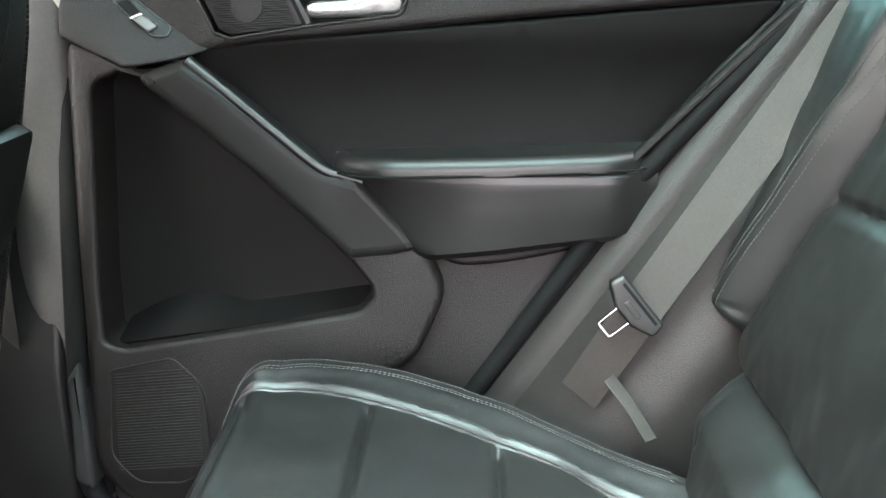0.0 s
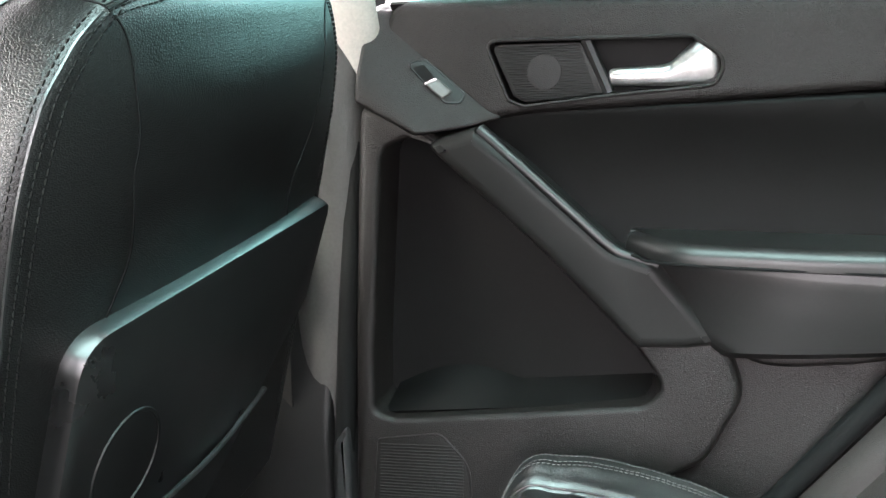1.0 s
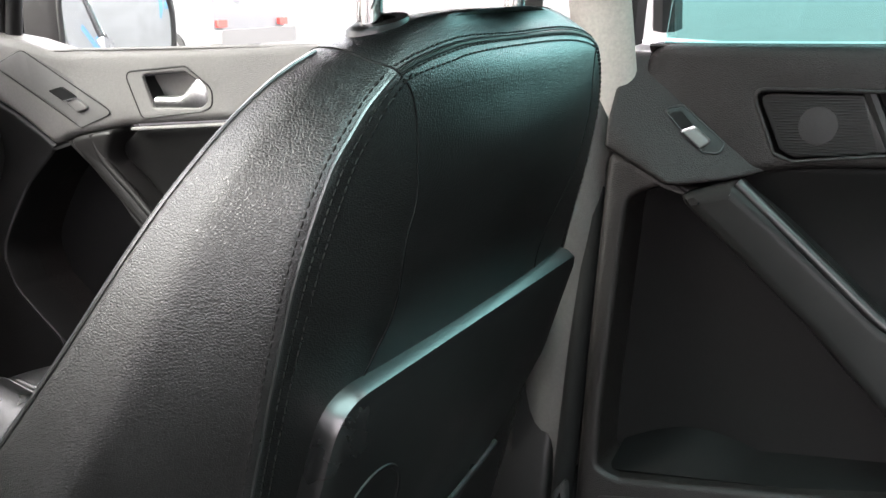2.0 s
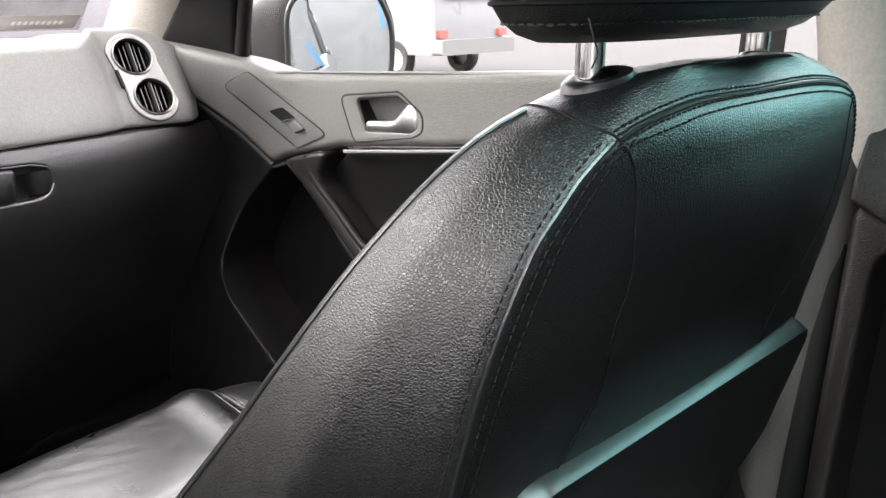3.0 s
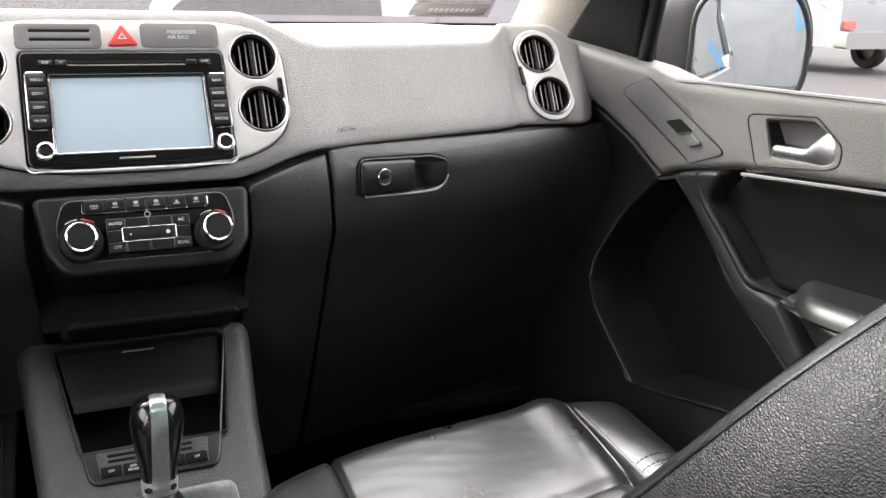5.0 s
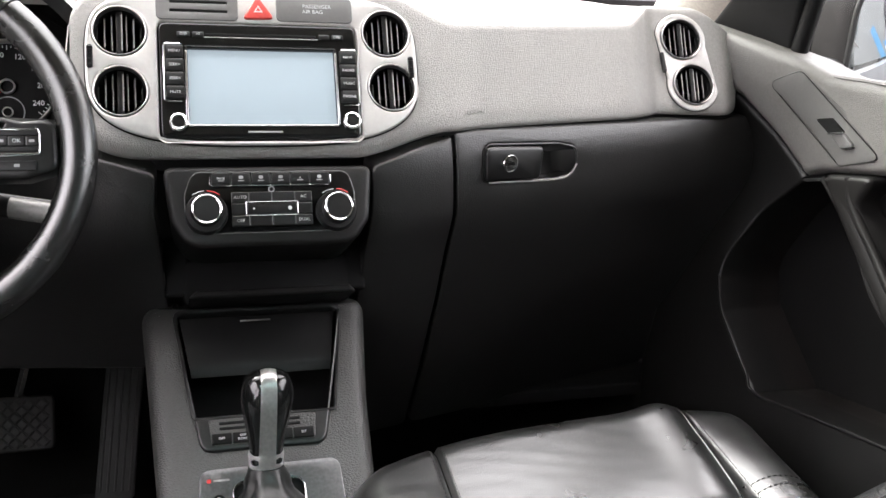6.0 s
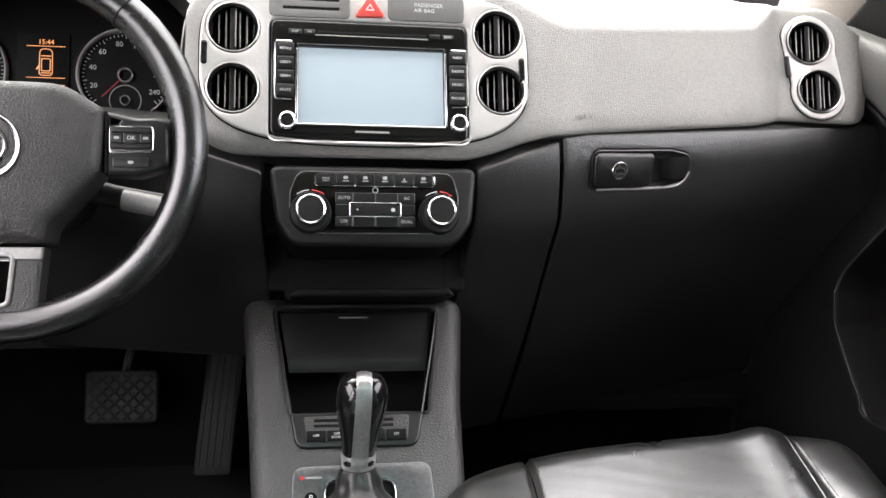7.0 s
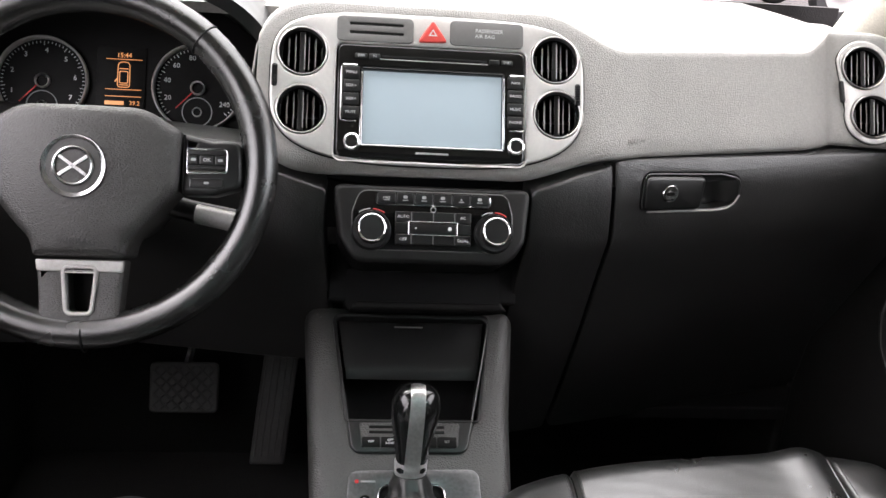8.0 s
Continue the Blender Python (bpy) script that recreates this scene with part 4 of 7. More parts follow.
def steering_wheel():
    s = thing("steering_wheel", "black leather three-spoke steering wheel with silver lower spoke", "steering wheel")
    R = 0.1560
    path = [wheel(R * math.cos(a), R * math.sin(a) * (1 if math.sin(a) > 0 else 0.985), 0) for a in [math.tau * k / 120 for k in range(120)]]
    part("rim", tube(path, 0.0158, 20, closed=True, up=WOUT, flat=1.12), RIM_LEATHER, s, "worn smooth black leather rim")
    for a0, a1 in ((-1.45, 1.0), (2.14, 4.59)):
        bm = bmesh.new()
        stitches([wheel((R - 0.0158) * math.cos(a), (R - 0.0158) * math.sin(a), 0.003) for a in [a0 + (a1 - a0) * k / 60 for k in range(61)]], 0.004, 0.002, 0.0006, bm)
        part("stitching", bm, THREAD, s)
    for a in (0.87, 2.27, -1.55):
        ring = [wheel((R + 0.0162 * math.cos(b)) * math.cos(a), (R + 0.0162 * math.cos(b)) * math.sin(a), 0.0178 * math.sin(b)) for b in [math.tau * k / 24 for k in range(24)]]
        part("rim_seam", tube(ring, 0.0008, 5, closed=True), DARK, s)
    half = [(0.087, 0.030, 0.008), (0.084, -0.022, 0.02), (0.055, -0.058, 0.04), (0.043, -0.070, 0.02), (0.0405, -0.0855, 0.005)]
    hub = fillet([(-0.055, 0.050, 0.05), (0.055, 0.050, 0.05)] + half + [(-u, v, r) for u, v, r in half[::-1]], 8)

    def dome(u, v, w):
        return wheel(u, v, w + (0.016 * max(0, 1 - (u / 0.098) ** 2 - (v / 0.105) ** 2) if w > 0.01 else 0))
    cuts = [-0.09 + 0.012 * k for k in range(16)]
    part("airbag_cover", plate(hub, -0.03, 0.020, 0.010, dome, seg=5, cu=cuts, cv=cuts), HUB_GREY, s, "grained dark grey airbag cover")
    lettering("AIRBAG", 0.001, -0.0725, 0.0066, dome, SMOOTH_BLACK, s, 0.0205, name="embossed_lettering")
    def bw(u, v, w):
        return wheel(u - 0.003, v - 0.006, w)
    badge = part("badge", lathe([(0.0285, 0.028), (0.0285, 0.0355), (0.0275, 0.0372), (0.0258, 0.0368), (0.0235, 0.0345), (0.0190, 0.0335)], bw, 44), EMBLEM, s, "round chrome emblem")
    part("badge_disc", lathe([(0.0236, 0.031), (0.0234, 0.0345), (0.0200, 0.0340), (0.0001, 0.0340)], bw, 36), GLOSS_BLACK, badge)
    part("badge_ring", lathe([(0.0178, 0.034), (0.0178, 0.0368), (0.0164, 0.0376), (0.0150, 0.0368), (0.0150, 0.034)], bw, 36), EMBLEM, badge)
    for turn in (35, 145):
        ca, sa = math.cos(radians(turn)), math.sin(radians(turn))
        part("badge_bar", plate(box2(-0.0155, -0.0018, 0.0155, 0.0018, 0.0005), 0.033, 0.0368, 0.0006, lambda u, v, w, ca=ca, sa=sa: bw(u * ca - v * sa, u * sa + v * ca, w)), EMBLEM, badge)
    for sd in (-1, 1):
        spoke = fillet([(sd * 0.086, 0.030, 0.004), (sd * 0.112, 0.024, 0.01), (sd * 0.139, 0.026, 0.012), (sd * 0.141, -0.018, 0.012), (sd * 0.115, -0.026, 0.01), (sd * 0.084, -0.026, 0.004)], 5)
        sp = part("spoke", plate(spoke, -0.016, 0.012, 0.005, wheel, seg=4), SMOOTH_BLACK, s)
        part("spoke_edge", plate(box2(min(sd * 0.0870, sd * 0.0886), -0.026, max(sd * 0.0870, sd * 0.0886), 0.0285), 0.0, 0.0155, 0.0005, wheel), DARK, sp)
        pad = sd * 0.1085
        part("key_frame", plate(fillet([(pad - 0.0190, 0.0170, 0.004), (pad + 0.0190, 0.0150, 0.004), (pad + 0.0185, -0.0062, 0.003), (pad - 0.0185, -0.0078, 0.003)], 4), 0.008, 0.0145, 0.001, wheel, [box2(pad - 0.0172, -0.0035, pad + 0.0172, 0.0158, 0.003)]), CHROME, sp, "thin chrome key frame")
        for u0, v0, u1, v1, t in ((-0.0168, 0.0108, 0.0168, 0.0155, ""), (-0.0168, -0.0030, 0.0168, 0.0012, ""), (-0.0168, 0.0018, -0.0072, 0.0102, ""), (-0.0066, 0.0018, 0.0066, 0.0102, "OK"), (0.0072, 0.0018, 0.0168, 0.0102, ""), (-0.0150, -0.0190, 0.0150, -0.0110, "")):
            b = key(sp, pad + u0, v0, pad + u1, v1, wheel, t, 0.0150, size=0.0036, base=0.008)
            if not t and v1 - v0 > 0.006:
                part("key_mark", plate(box2(pad + (u0 + u1) / 2 - 0.0022, (v0 + v1) / 2 - 0.0012, pad + (u0 + u1) / 2 + 0.0022, (v0 + v1) / 2 + 0.0012, 0.0008, 2), 0.0148, 0.0153, 0, wheel), GREY_INK, b)
    low = fillet([(-0.0390, -0.0875, 0.003), (0.0390, -0.0875, 0.003), (0.0360, -0.120, 0.02), (0.0335, -0.1530, 0.014), (-0.0335, -0.1530, 0.014), (-0.0360, -0.120, 0.02)], 6)
    win = fillet([(-0.0128, -0.0965, 0.003), (0.0128, -0.0965, 0.003), (0.0092, -0.1350, 0.004), (-0.0092, -0.1350, 0.004)], 5)
    part("lower_spoke", plate(low, -0.012, 0.0125, 0.004, wheel, [win], seg=4), HUB_GREY, s, "grained dark grey lower spoke")
    part("spoke_band", plate(fillet([(-0.0388, -0.0880, 0.002), (0.0388, -0.0880, 0.002), (0.0375, -0.0990, 0.003), (-0.0375, -0.0990, 0.003)], 4), 0.006, 0.0146, 0.0016, wheel, [fillet([(-0.0128, -0.0955, 0.001), (0.0128, -0.0955, 0.001), (0.0125, -0.0985, 0.001), (-0.0125, -0.0985, 0.001)], 2)]), DULL_SILVER, s, "satin silver band across the lower spoke")
    part("spoke_frame", plate(offset2(win, -0.0038), 0.006, 0.0152, 0.0014, wheel, [win]), DULL_SILVER, s, "satin silver frame of the spoke window")
    part("spoke_window", plate(win, -0.014, -0.010, 0, wheel), DARK, s)
    part("column", tube([wheel(0, 0, -0.015), wheel(0, 0.0, -0.09), wheel(0, 0.01, -0.24)], lambda t: 0.055 + 0.02 * t, 20), SMOOTH_BLACK, s)
    return s


steering_wheel()
st = thing("column_stalk", "grey column stalk behind the steering wheel", "stalk")
part("lever", tube([Vector((-0.30, 0.955, 0.628)), Vector((-0.245, 0.942, 0.618)), Vector((-0.185, 0.930, 0.612))], lambda t: 0.0085 - 0.001 * t, 12, flat=1.5), SMOOTH_BLACK, st)
part("stalk_end", tube([Vector((-0.236, 0.934, 0.618)), Vector((-0.196, 0.926, 0.613))], 0.0085, 12, flat=1.25), DULL_SILVER, st)


def instrument_cluster():
    c = thing("instrument_cluster", "black instrument cluster with two round dials and amber display", "instrument cluster")
    O, U, N = Vector((-0.358, 1.170, 0.694)), Vector((0, 0.42, 0.907)), Vector((0, -0.907, 0.42))

    def cl(u, v, w):
        return O + Vector((u, 0, 0)) + U * v + N * w
    face = fillet([(-0.185, -0.075, 0.02), (0.185, -0.075, 0.02), (0.180, 0.045, 0.06), (0.11, 0.095, 0.06), (-0.11, 0.095, 0.06), (-0.180, 0.045, 0.06)], 8)
    part("face", plate(face, -0.02, 0.0, 0.002, cl), TRIM_BLACK, c)
    for sd, nums in ((-1, ("1", "2", "3", "4", "5", "6", "7")), (1, ("20", "40", "60", "80", "120", "160", "200", "240"))):
        u0, v0 = sd * 0.090, -0.004
        dial = part("dial", lathe([(0.0532, 0.0), (0.0532, 0.009), (0.0520, 0.0102), (0.0507, 0.009), (0.0503, 0.001)], lambda a, b, w, u0=u0: cl(u0 + a, v0 + b, w), 64), SILVER, c, "silver-ringed dial")
        part("dial_face", lathe([(0.0504, 0.0005), (0.0500, 0.0012), (0.0001, 0.0012)], lambda a, b, w, u0=u0: cl(u0 + a, v0 + b, w), 48), TRIM_BLACK, dial)
        part("boss", lathe([(0.0085, 0.001), (0.0085, 0.006), (0.0078, 0.0068), (0.0070, 0.0060), (0.0068, 0.003)], lambda a, b, w, u0=u0: cl(u0 + a, v0 + b, w), 32), SILVER, dial)
        part("small_dial", lathe([(0.0180, 0.0012), (0.0180, 0.0026), (0.0170, 0.0026), (0.0170, 0.0012)], lambda a, b, w, u0=u0: cl(u0 + a, v0 - 0.0290 + b, w), 40), GREY_INK, dial)
        part("small_boss", lathe([(0.0058, 0.001), (0.0058, 0.004), (0.0050, 0.0046), (0.0044, 0.003)], lambda a, b, w, u0=u0: cl(u0 + a, v0 - 0.0290 + b, w), 28), SILVER, dial)
        bm = bmesh.new()
        for k in range(49):
            a = radians(222 - 264 * k / 48)
            ln = 0.005 if k % 6 == 0 else 0.0025
            plate(box2(0.0480 - ln, -0.0004, 0.0480, 0.0004), 0.001, 0.0018, 0, lambda p, q, w, a=a, u0=u0: cl(u0 + p * math.cos(a) - q * math.sin(a), v0 + p * math.sin(a) + q * math.cos(a), w), bm=bm)
        part("scale_marks", bm, WHITE_INK, dial)
        for k, t in enumerate(nums):
            a = radians(200 - 230 * k / (len(nums) - 1))
            lettering(t, u0 + 0.0372 * math.cos(a), v0 + 0.0372 * math.sin(a), 0.0062, cl, WHITE_INK, dial, 0.0020)
        a = radians(226)
        part("needle", plate(box2(0.006, -0.0007, 0.036, 0.0005), 0.004, 0.005, 0.0002, lambda p, q, w, u0=u0: cl(u0 + p * math.cos(a) - q * math.sin(a), v0 + p * math.sin(a) + q * math.cos(a), w)), RED_INK, dial)
    # middle display
    disp = part("display", plate(box2(-0.0285, -0.046, 0.0285, 0.042, 0.002), 0.0, 0.0022, 0.0004, cl), TRIM_BLACK, c)
    lettering("15:44", 0.003, 0.0312, 0.0058, cl, AMBER, disp, 0.0030)
    lettering("39.2", 0.0165, -0.0262, 0.0054, cl, AMBER, disp, 0.0030)
    part("reading_bar", plate(box2(-0.018, -0.0285, 0.004, -0.0240), 0.002, 0.0028, 0, cl), AMBER, disp)
    for v in (0.0262, -0.0102, -0.0186):
        part("rule", plate(box2(-0.018, v, 0.024, v + 0.0007), 0.002, 0.0028, 0, cl), AMBER, disp)
    outline = fillet([(-0.0042, 0.0238, 0.006), (0.0102, 0.0238, 0.006), (0.0106, -0.0075, 0.004), (-0.0046, -0.0075, 0.004)], 5)
    part("car_symbol", plate(outline, 0.002, 0.0028, 0, cl, [offset2(outline, 0.0009)]), AMBER, disp)
    part("car_symbol", plate(box2(-0.0022, -0.0025, 0.0082, 0.0125, 0.002), 0.002, 0.0028, 0, cl, [box2(-0.0013, -0.0016, 0.0073, 0.0116, 0.0015)]), AMBER, disp)
    for dv in (0.0148, -0.0048):
        part("car_symbol", plate(box2(-0.0024, dv, 0.0084, dv + 0.0009), 0.002, 0.0028, 0, cl), AMBER, disp)
    part("door_symbol", plate(fillet([(-0.0046, 0.0042, 0), (-0.0078, 0.0, 0), (-0.0070, -0.0012, 0), (-0.0042, 0.0016, 0)], 1), 0.002, 0.0028, 0, cl), AMBER, disp)
    # hood over the cluster
    def hood(a, b):
        ang = math.pi * (-0.12 + 1.24 * a)
        hw, hh = 0.200 - 0.012 * b, 0.128 - 0.020 * b
        ca, sa = math.cos(ang), math.sin(ang)
        return Vector((-0.358 + hw * math.copysign(abs(ca) ** 0.7, ca), 1.030 + 0.16 * b + (0.03 * (1 - sa)) * (1 - b), 0.715 + 0.02 * b + hh * math.copysign(abs(sa) ** 0.85, sa)))
    part("hood", sheet(48, 8, hood, -0.014), SMOOTH_BLACK, c, "black cluster hood")
    return c


instrument_cluster()


def pedal(name, label, o, up, w, h, r, rows, bow=0.0):
    p = thing(name, label, "pedal")
    up = Vector(up).normalized()
    side = Vector((1, 0, 0))
    n = side.cross(up)

    def pf(u, v, d):
        return Vector(o) + side * u + up * v + n * (d - bow * v * v)
    part("pad", plate(box2(-w / 2, -h / 2, w / 2, h / 2, r), -0.012, 0.0, 0.004, pf, cv=[-h / 2 + h * k / 8 for k in range(1, 8)]), PEDAL_RUBBER, p, "black rubber pedal pad")
    bm = bmesh.new()
    if rows > 0:
        for s in (-1, 1):
            for k in range(-rows, rows + 1):
                a = radians(45 * s)
                pts = []
                for t in (-1, 1):
                    q = Vector((k * 0.018, 0)) + Vector((math.cos(a), math.sin(a))) * t * 0.2
                    pts.append(q)
                # clip the rib to the pad
                d = pts[1] - pts[0]
                lo, hi = 0.0, 1.0
                for j, lim in ((0, w / 2 - 0.006), (1, h / 2 - 0.006)):
                    t0, t1 = sorted(((-lim - pts[0][j]) / d[j], (lim - pts[0][j]) / d[j]))
                    lo, hi = max(lo, t0), min(hi, t1)
                if hi > lo:
                    e0, e1 = pts[0] + d * lo, pts[0] + d * hi
                    merge(bm, tube([pf(e0.x, e0.y, 0.0), pf(e1.x, e1.y, 0.0)], 0.0022, 6))
    else:
        for k in range(5):
            u = (k - 2) * w * 0.19
            merge(bm, tube([pf(u, -h / 2 + 0.012 + (h - 0.024) * t / 6, 0.0) for t in range(7)], 0.0018, 6))
    part("ribs", bm, PEDAL_RUBBER, p)
    part("arm", tube([pf(0.0 if rows > 0 else 0.01, h * 0.3, -0.012), Vector(o) + Vector((0.035 if rows > 0 else 0, 0.06, 0.14 if rows > 0 else 0.05))], 0.008, 8), STEEL if rows > 0 else SMOOTH_BLACK, p, "pedal arm")
    return p


pedal("brake_pedal", "wide black rubber brake pedal with crossed ribs", (-0.325, 1.300, 0.190), (0, 0.45, 0.9), 0.104, 0.078, 0.01, 5)
pedal("accelerator_pedal", "tall black accelerator pedal standing on the carpet", (-0.187, 1.330, 0.160), (0.10, 0.50, 0.86), 0.055, 0.22, 0.006, 0, 0.6)


# ---- front seats ----
from mathutils.bvhtree import BVHTree


def back_y(z):
    """The y of the front seat's rear face at height z."""
    return 0.150 + 0.27 * (0.773 - z)


SEAT_X = 0.350


def lerp_table(tab, x):
    """A smooth curve through (x, y) pairs."""
    if x <= tab[0][0]:
        return tab[0][1]
    for i in range(len(tab) - 1):
        (x0, y0), (x1, y1) = tab[i], tab[i + 1]
        if x <= x1:
            h, t = x1 - x0, (x - x0) / (x1 - x0)
            d = (y1 - y0) / h
            before = (y0 - tab[i - 1][1]) / (x0 - tab[i - 1][0]) if i else d
            after = (tab[i + 2][1] - y1) / (tab[i + 2][0] - x1) if i + 2 < len(tab) else d
            m0 = 0.0 if before * d <= 0 else 2 * before * d / (before + d)
            m1 = 0.0 if after * d <= 0 else 2 * after * d / (after + d)
            return y0 * (2 * t ** 3 - 3 * t * t + 1) + h * m0 * (t ** 3 - 2 * t * t + t) + y1 * (3 * t * t - 2 * t ** 3) + h * m1 * (t ** 3 - t * t)
    return tab[-1][1]


HALF = [(0.30, 0.235), (0.50, 0.230), (0.60, 0.216), (0.66, 0.203), (0.70, 0.190), (0.735, 0.173), (0.76, 0.155), (0.775, 0.141), (0.787, 0.122), (0.795, 0.098), (0.799, 0.070), (0.801, 0.03)]
DEEP = [(0.30, 0.27), (0.45, 0.235), (0.53, 0.200), (0.575, 0.174), (0.63, 0.143), (0.68, 0.120), (0.726, 0.100), (0.771, 0.076), (0.787, 0.060), (0.795, 0.050), (0.799, 0.04), (0.801, 0.03)]


REAR = [(0.30, 0.194), (0.56, 0.196), (0.6246, 0.194), (0.675, 0.1905), (0.7066, 0.1843), (0.7335, 0.1748), (0.752, 0.1610), (0.763, 0.1510), (0.7735, 0.1365), (0.787, 0.117), (0.795, 0.095), (0.799, 0.068), (0.801, 0.03)]


def back_point(u, b, z):
    """u from the seat's middle, b forward of the rear face, at height z."""
    return Vector((SEAT_X + u, back_y(z) + b, z))


def backrest_ring(z):
    hw, tb = lerp_table(HALF, z), lerp_table(DEEP, z)
    tc = min(tb * 0.8, 0.085)
    hr = min(hw, lerp_table(REAR, z))
    r = min(0.022, hw * 0.5, tb * 0.4)
    rear = 0.004 + 0.02 * sstep(0.77, 0.80, z)
    roll = min(0.7 * tb, 0.034 * sstep(0.766, 0.804, z) ** 1.4)
    bulge = -roll + 0.017 * sstep(0.60, 0.70, z) * (1 - sstep(0.715, 0.795, z))
    pts = [(-hr, rear, r * 0.55), (-hw - 0.004, tb * 0.55, 0.06), (-hw + 0.004, tb + 0.003, r), (-hw * 0.72, tb - 0.006, r), (-hw * 0.50, tc, 0.04), (0, tc, 0.04),
           (hw * 0.50, tc, 0.04), (hw * 0.72, tb - 0.006, r), (hw - 0.004, tb + 0.003, r), (hw + 0.004, tb * 0.55, 0.06), (hr, rear, r * 0.55)]
    for k in range(1, 16):
        f = 1 - k / 8
        pts.append((hr * f, rear * f ** 4 - (0.004 + bulge) * (1 - f * f), 0))
    return [back_point(p.x, p.y, z) for p in fillet(pts, 5, even=True)]


def front_seat():
    s = thing("front_seat", "black leather front passenger seat with stitched bolsters", "car seat", "front seats")
    zs = [0.34 + 0.02 * k for k in range(19)] + [0.712, 0.724, 0.736, 0.746, 0.755, 0.763, 0.770, 0.777, 0.783, 0.788, 0.792, 0.795, 0.7975, 0.799, 0.8005]
    back = part("backrest", loft([backrest_ring(z) for z in zs]), LEATHER, s, "grained black leather backrest")

    skin = BVHTree.FromPolygons([v.co for v in back.data.vertices], [p.vertices[:] for p in back.data.polygons])

    def on_skin(pts, lift, n=8):
        """A curve laid onto the cover's surface."""
        out = []
        for p in smooth_path(pts, n):
            q, normal, _, _ = skin.find_nearest(p)
            out.append(q + normal * lift)
        return out

    def sew(name_label, rows, groove, length=0.0034, gap=0.0013):
        bm = bmesh.new()
        for row in rows:
            stitches(on_skin(row, 0.0003), length, gap, 0.00070, bm)
        part("stitching", bm, THREAD, back, name_label)
        part("piping", tube(on_skin(groove, -0.0002), 0.0011, 6), LEATHER_FINE, back)

    for sd in (-1, 1):
        # side edge of the rear face, from the top corner down
        rows = [[back_point(sd * (lerp_table(REAR, z) + du), db, z) for z in [0.773 - 0.0125 * k for k in range(32)]] for du, db in ((-0.0150, 0.0), (-0.0085, 0.0005), (0.0005, 0.0075), (-0.0035, 0.004))]
        sew("rows of dark thread beside a piped edge", rows[:3], rows[3])
        # front edge of the side bolster
        fore = [back_point(sd * (lerp_table(HALF, z) + 0.004), lerp_table(DEEP, z) - 0.006, z) for z in [0.38 + 0.027 * k for k in range(16)]]
        part("piping", tube(on_skin(fore, 0.0), 0.0012, 6), LEATHER_FINE, back)
        # seam down the rear face
        curve = [(0.130, 0.772), (0.1234, 0.763), (0.1196, 0.7494), (0.1172, 0.730), (0.114, 0.7104), (0.1150, 0.6864), (0.1050, 0.6393), (0.1177, 0.6012), (0.14, 0.57)]
        part("rear_seam", tube(on_skin([back_point(sd * u, -0.004, z) for u, z in curve], -0.0002), 0.0008, 6), DARK, back)
        part("shoulder_seam", tube(on_skin([back_point(sd * 0.130, 0.004, 0.7735), back_point(sd * 0.134, 0.015, 0.779), back_point(sd * 0.1325, 0.030, 0.782), back_point(sd * 0.1235, 0.060, 0.785), back_point(sd * 0.118, 0.075, 0.784)], -0.0002), 0.0008, 6), DARK, back)
    # piped seam across the top edge
    def crest(rise):
        pts = [(-0.130, 0.7730), (-0.1142, 0.7770), (-0.0895, 0.7809), (-0.0677, 0.7838), (-0.0387, 0.7856), (0.0, 0.7862), (0.0387, 0.7856), (0.0677, 0.7838), (0.0895, 0.7815), (0.110, 0.7785), (0.130, 0.7730)]
        return [back_point(u, 0.004 + rise * 0.7, z + rise * (1 - 0.4 * (abs(u) / 0.13) ** 3)) for u, z in pts]
    sew("rows of dark thread beside a piped edge", [crest(-0.0058), crest(0.0050), crest(-0.0015)], crest(0.0012))
    part("seam_groove", tube(on_skin(crest(0.0027), 0.0), 0.0006, 6), DARK, back)
    part("seam_groove", tube(on_skin(crest(-0.0002), 0.0), 0.0006, 6), DARK, back)
    # hard folding table on the rear face
    tab = fillet([(-0.150, 0.606, 0.030), (0.184, 0.606, 0.010), (0.166, 0.520, 0.03), (0.100, 0.462, 0.02), (0.03, 0.40, 0.05), (-0.12, 0.36, 0.03), (-0.175, 0.40, 0.03)], 8)

    def rear(u, v, w):
        return Vector((SEAT_X + u, back_y(v) - 0.003 - w * 0.9654, v - w * 0.2607))
    t = part("seat_table", plate(tab, -0.01, 0.012, 0.0100, rear, seg=2), TABLE_BLACK, s, "smooth black folding table shell")
    # dark ring and disc imitate the shading of a recess in the table
    part("recess_shade_ring", tube([rear(-0.098 + 0.034 * math.cos(a), 0.506 + 0.034 * math.sin(a), 0.011) for a in [math.tau * k / 40 for k in range(40)]], 0.0022, 6, closed=True), LOW_GREY, t)
    part("recess_shade_disc", lathe([(0.033, 0.0112), (0.031, 0.0114), (0.0001, 0.0116)], lambda a, b, w: rear(-0.098 + a, 0.506 + b, w), 32), DARK, t)
    part("pocket_lip", tube(smooth_path([rear(0.10, 0.463, 0.012), rear(0.02, 0.448, 0.014), rear(-0.06, 0.448, 0.014), rear(-0.14, 0.44, 0.010)], 8), 0.0028, 8), SMOOTH_BLACK, t)
    # head restraint on two posts
    for u in (-0.101, 0.071):
        post = part("post", tube([back_point(u, 0.040, 0.775), back_point(u, 0.060, 0.86)], 0.0068, 16), STEEL, s, "polished steel head restraint post")
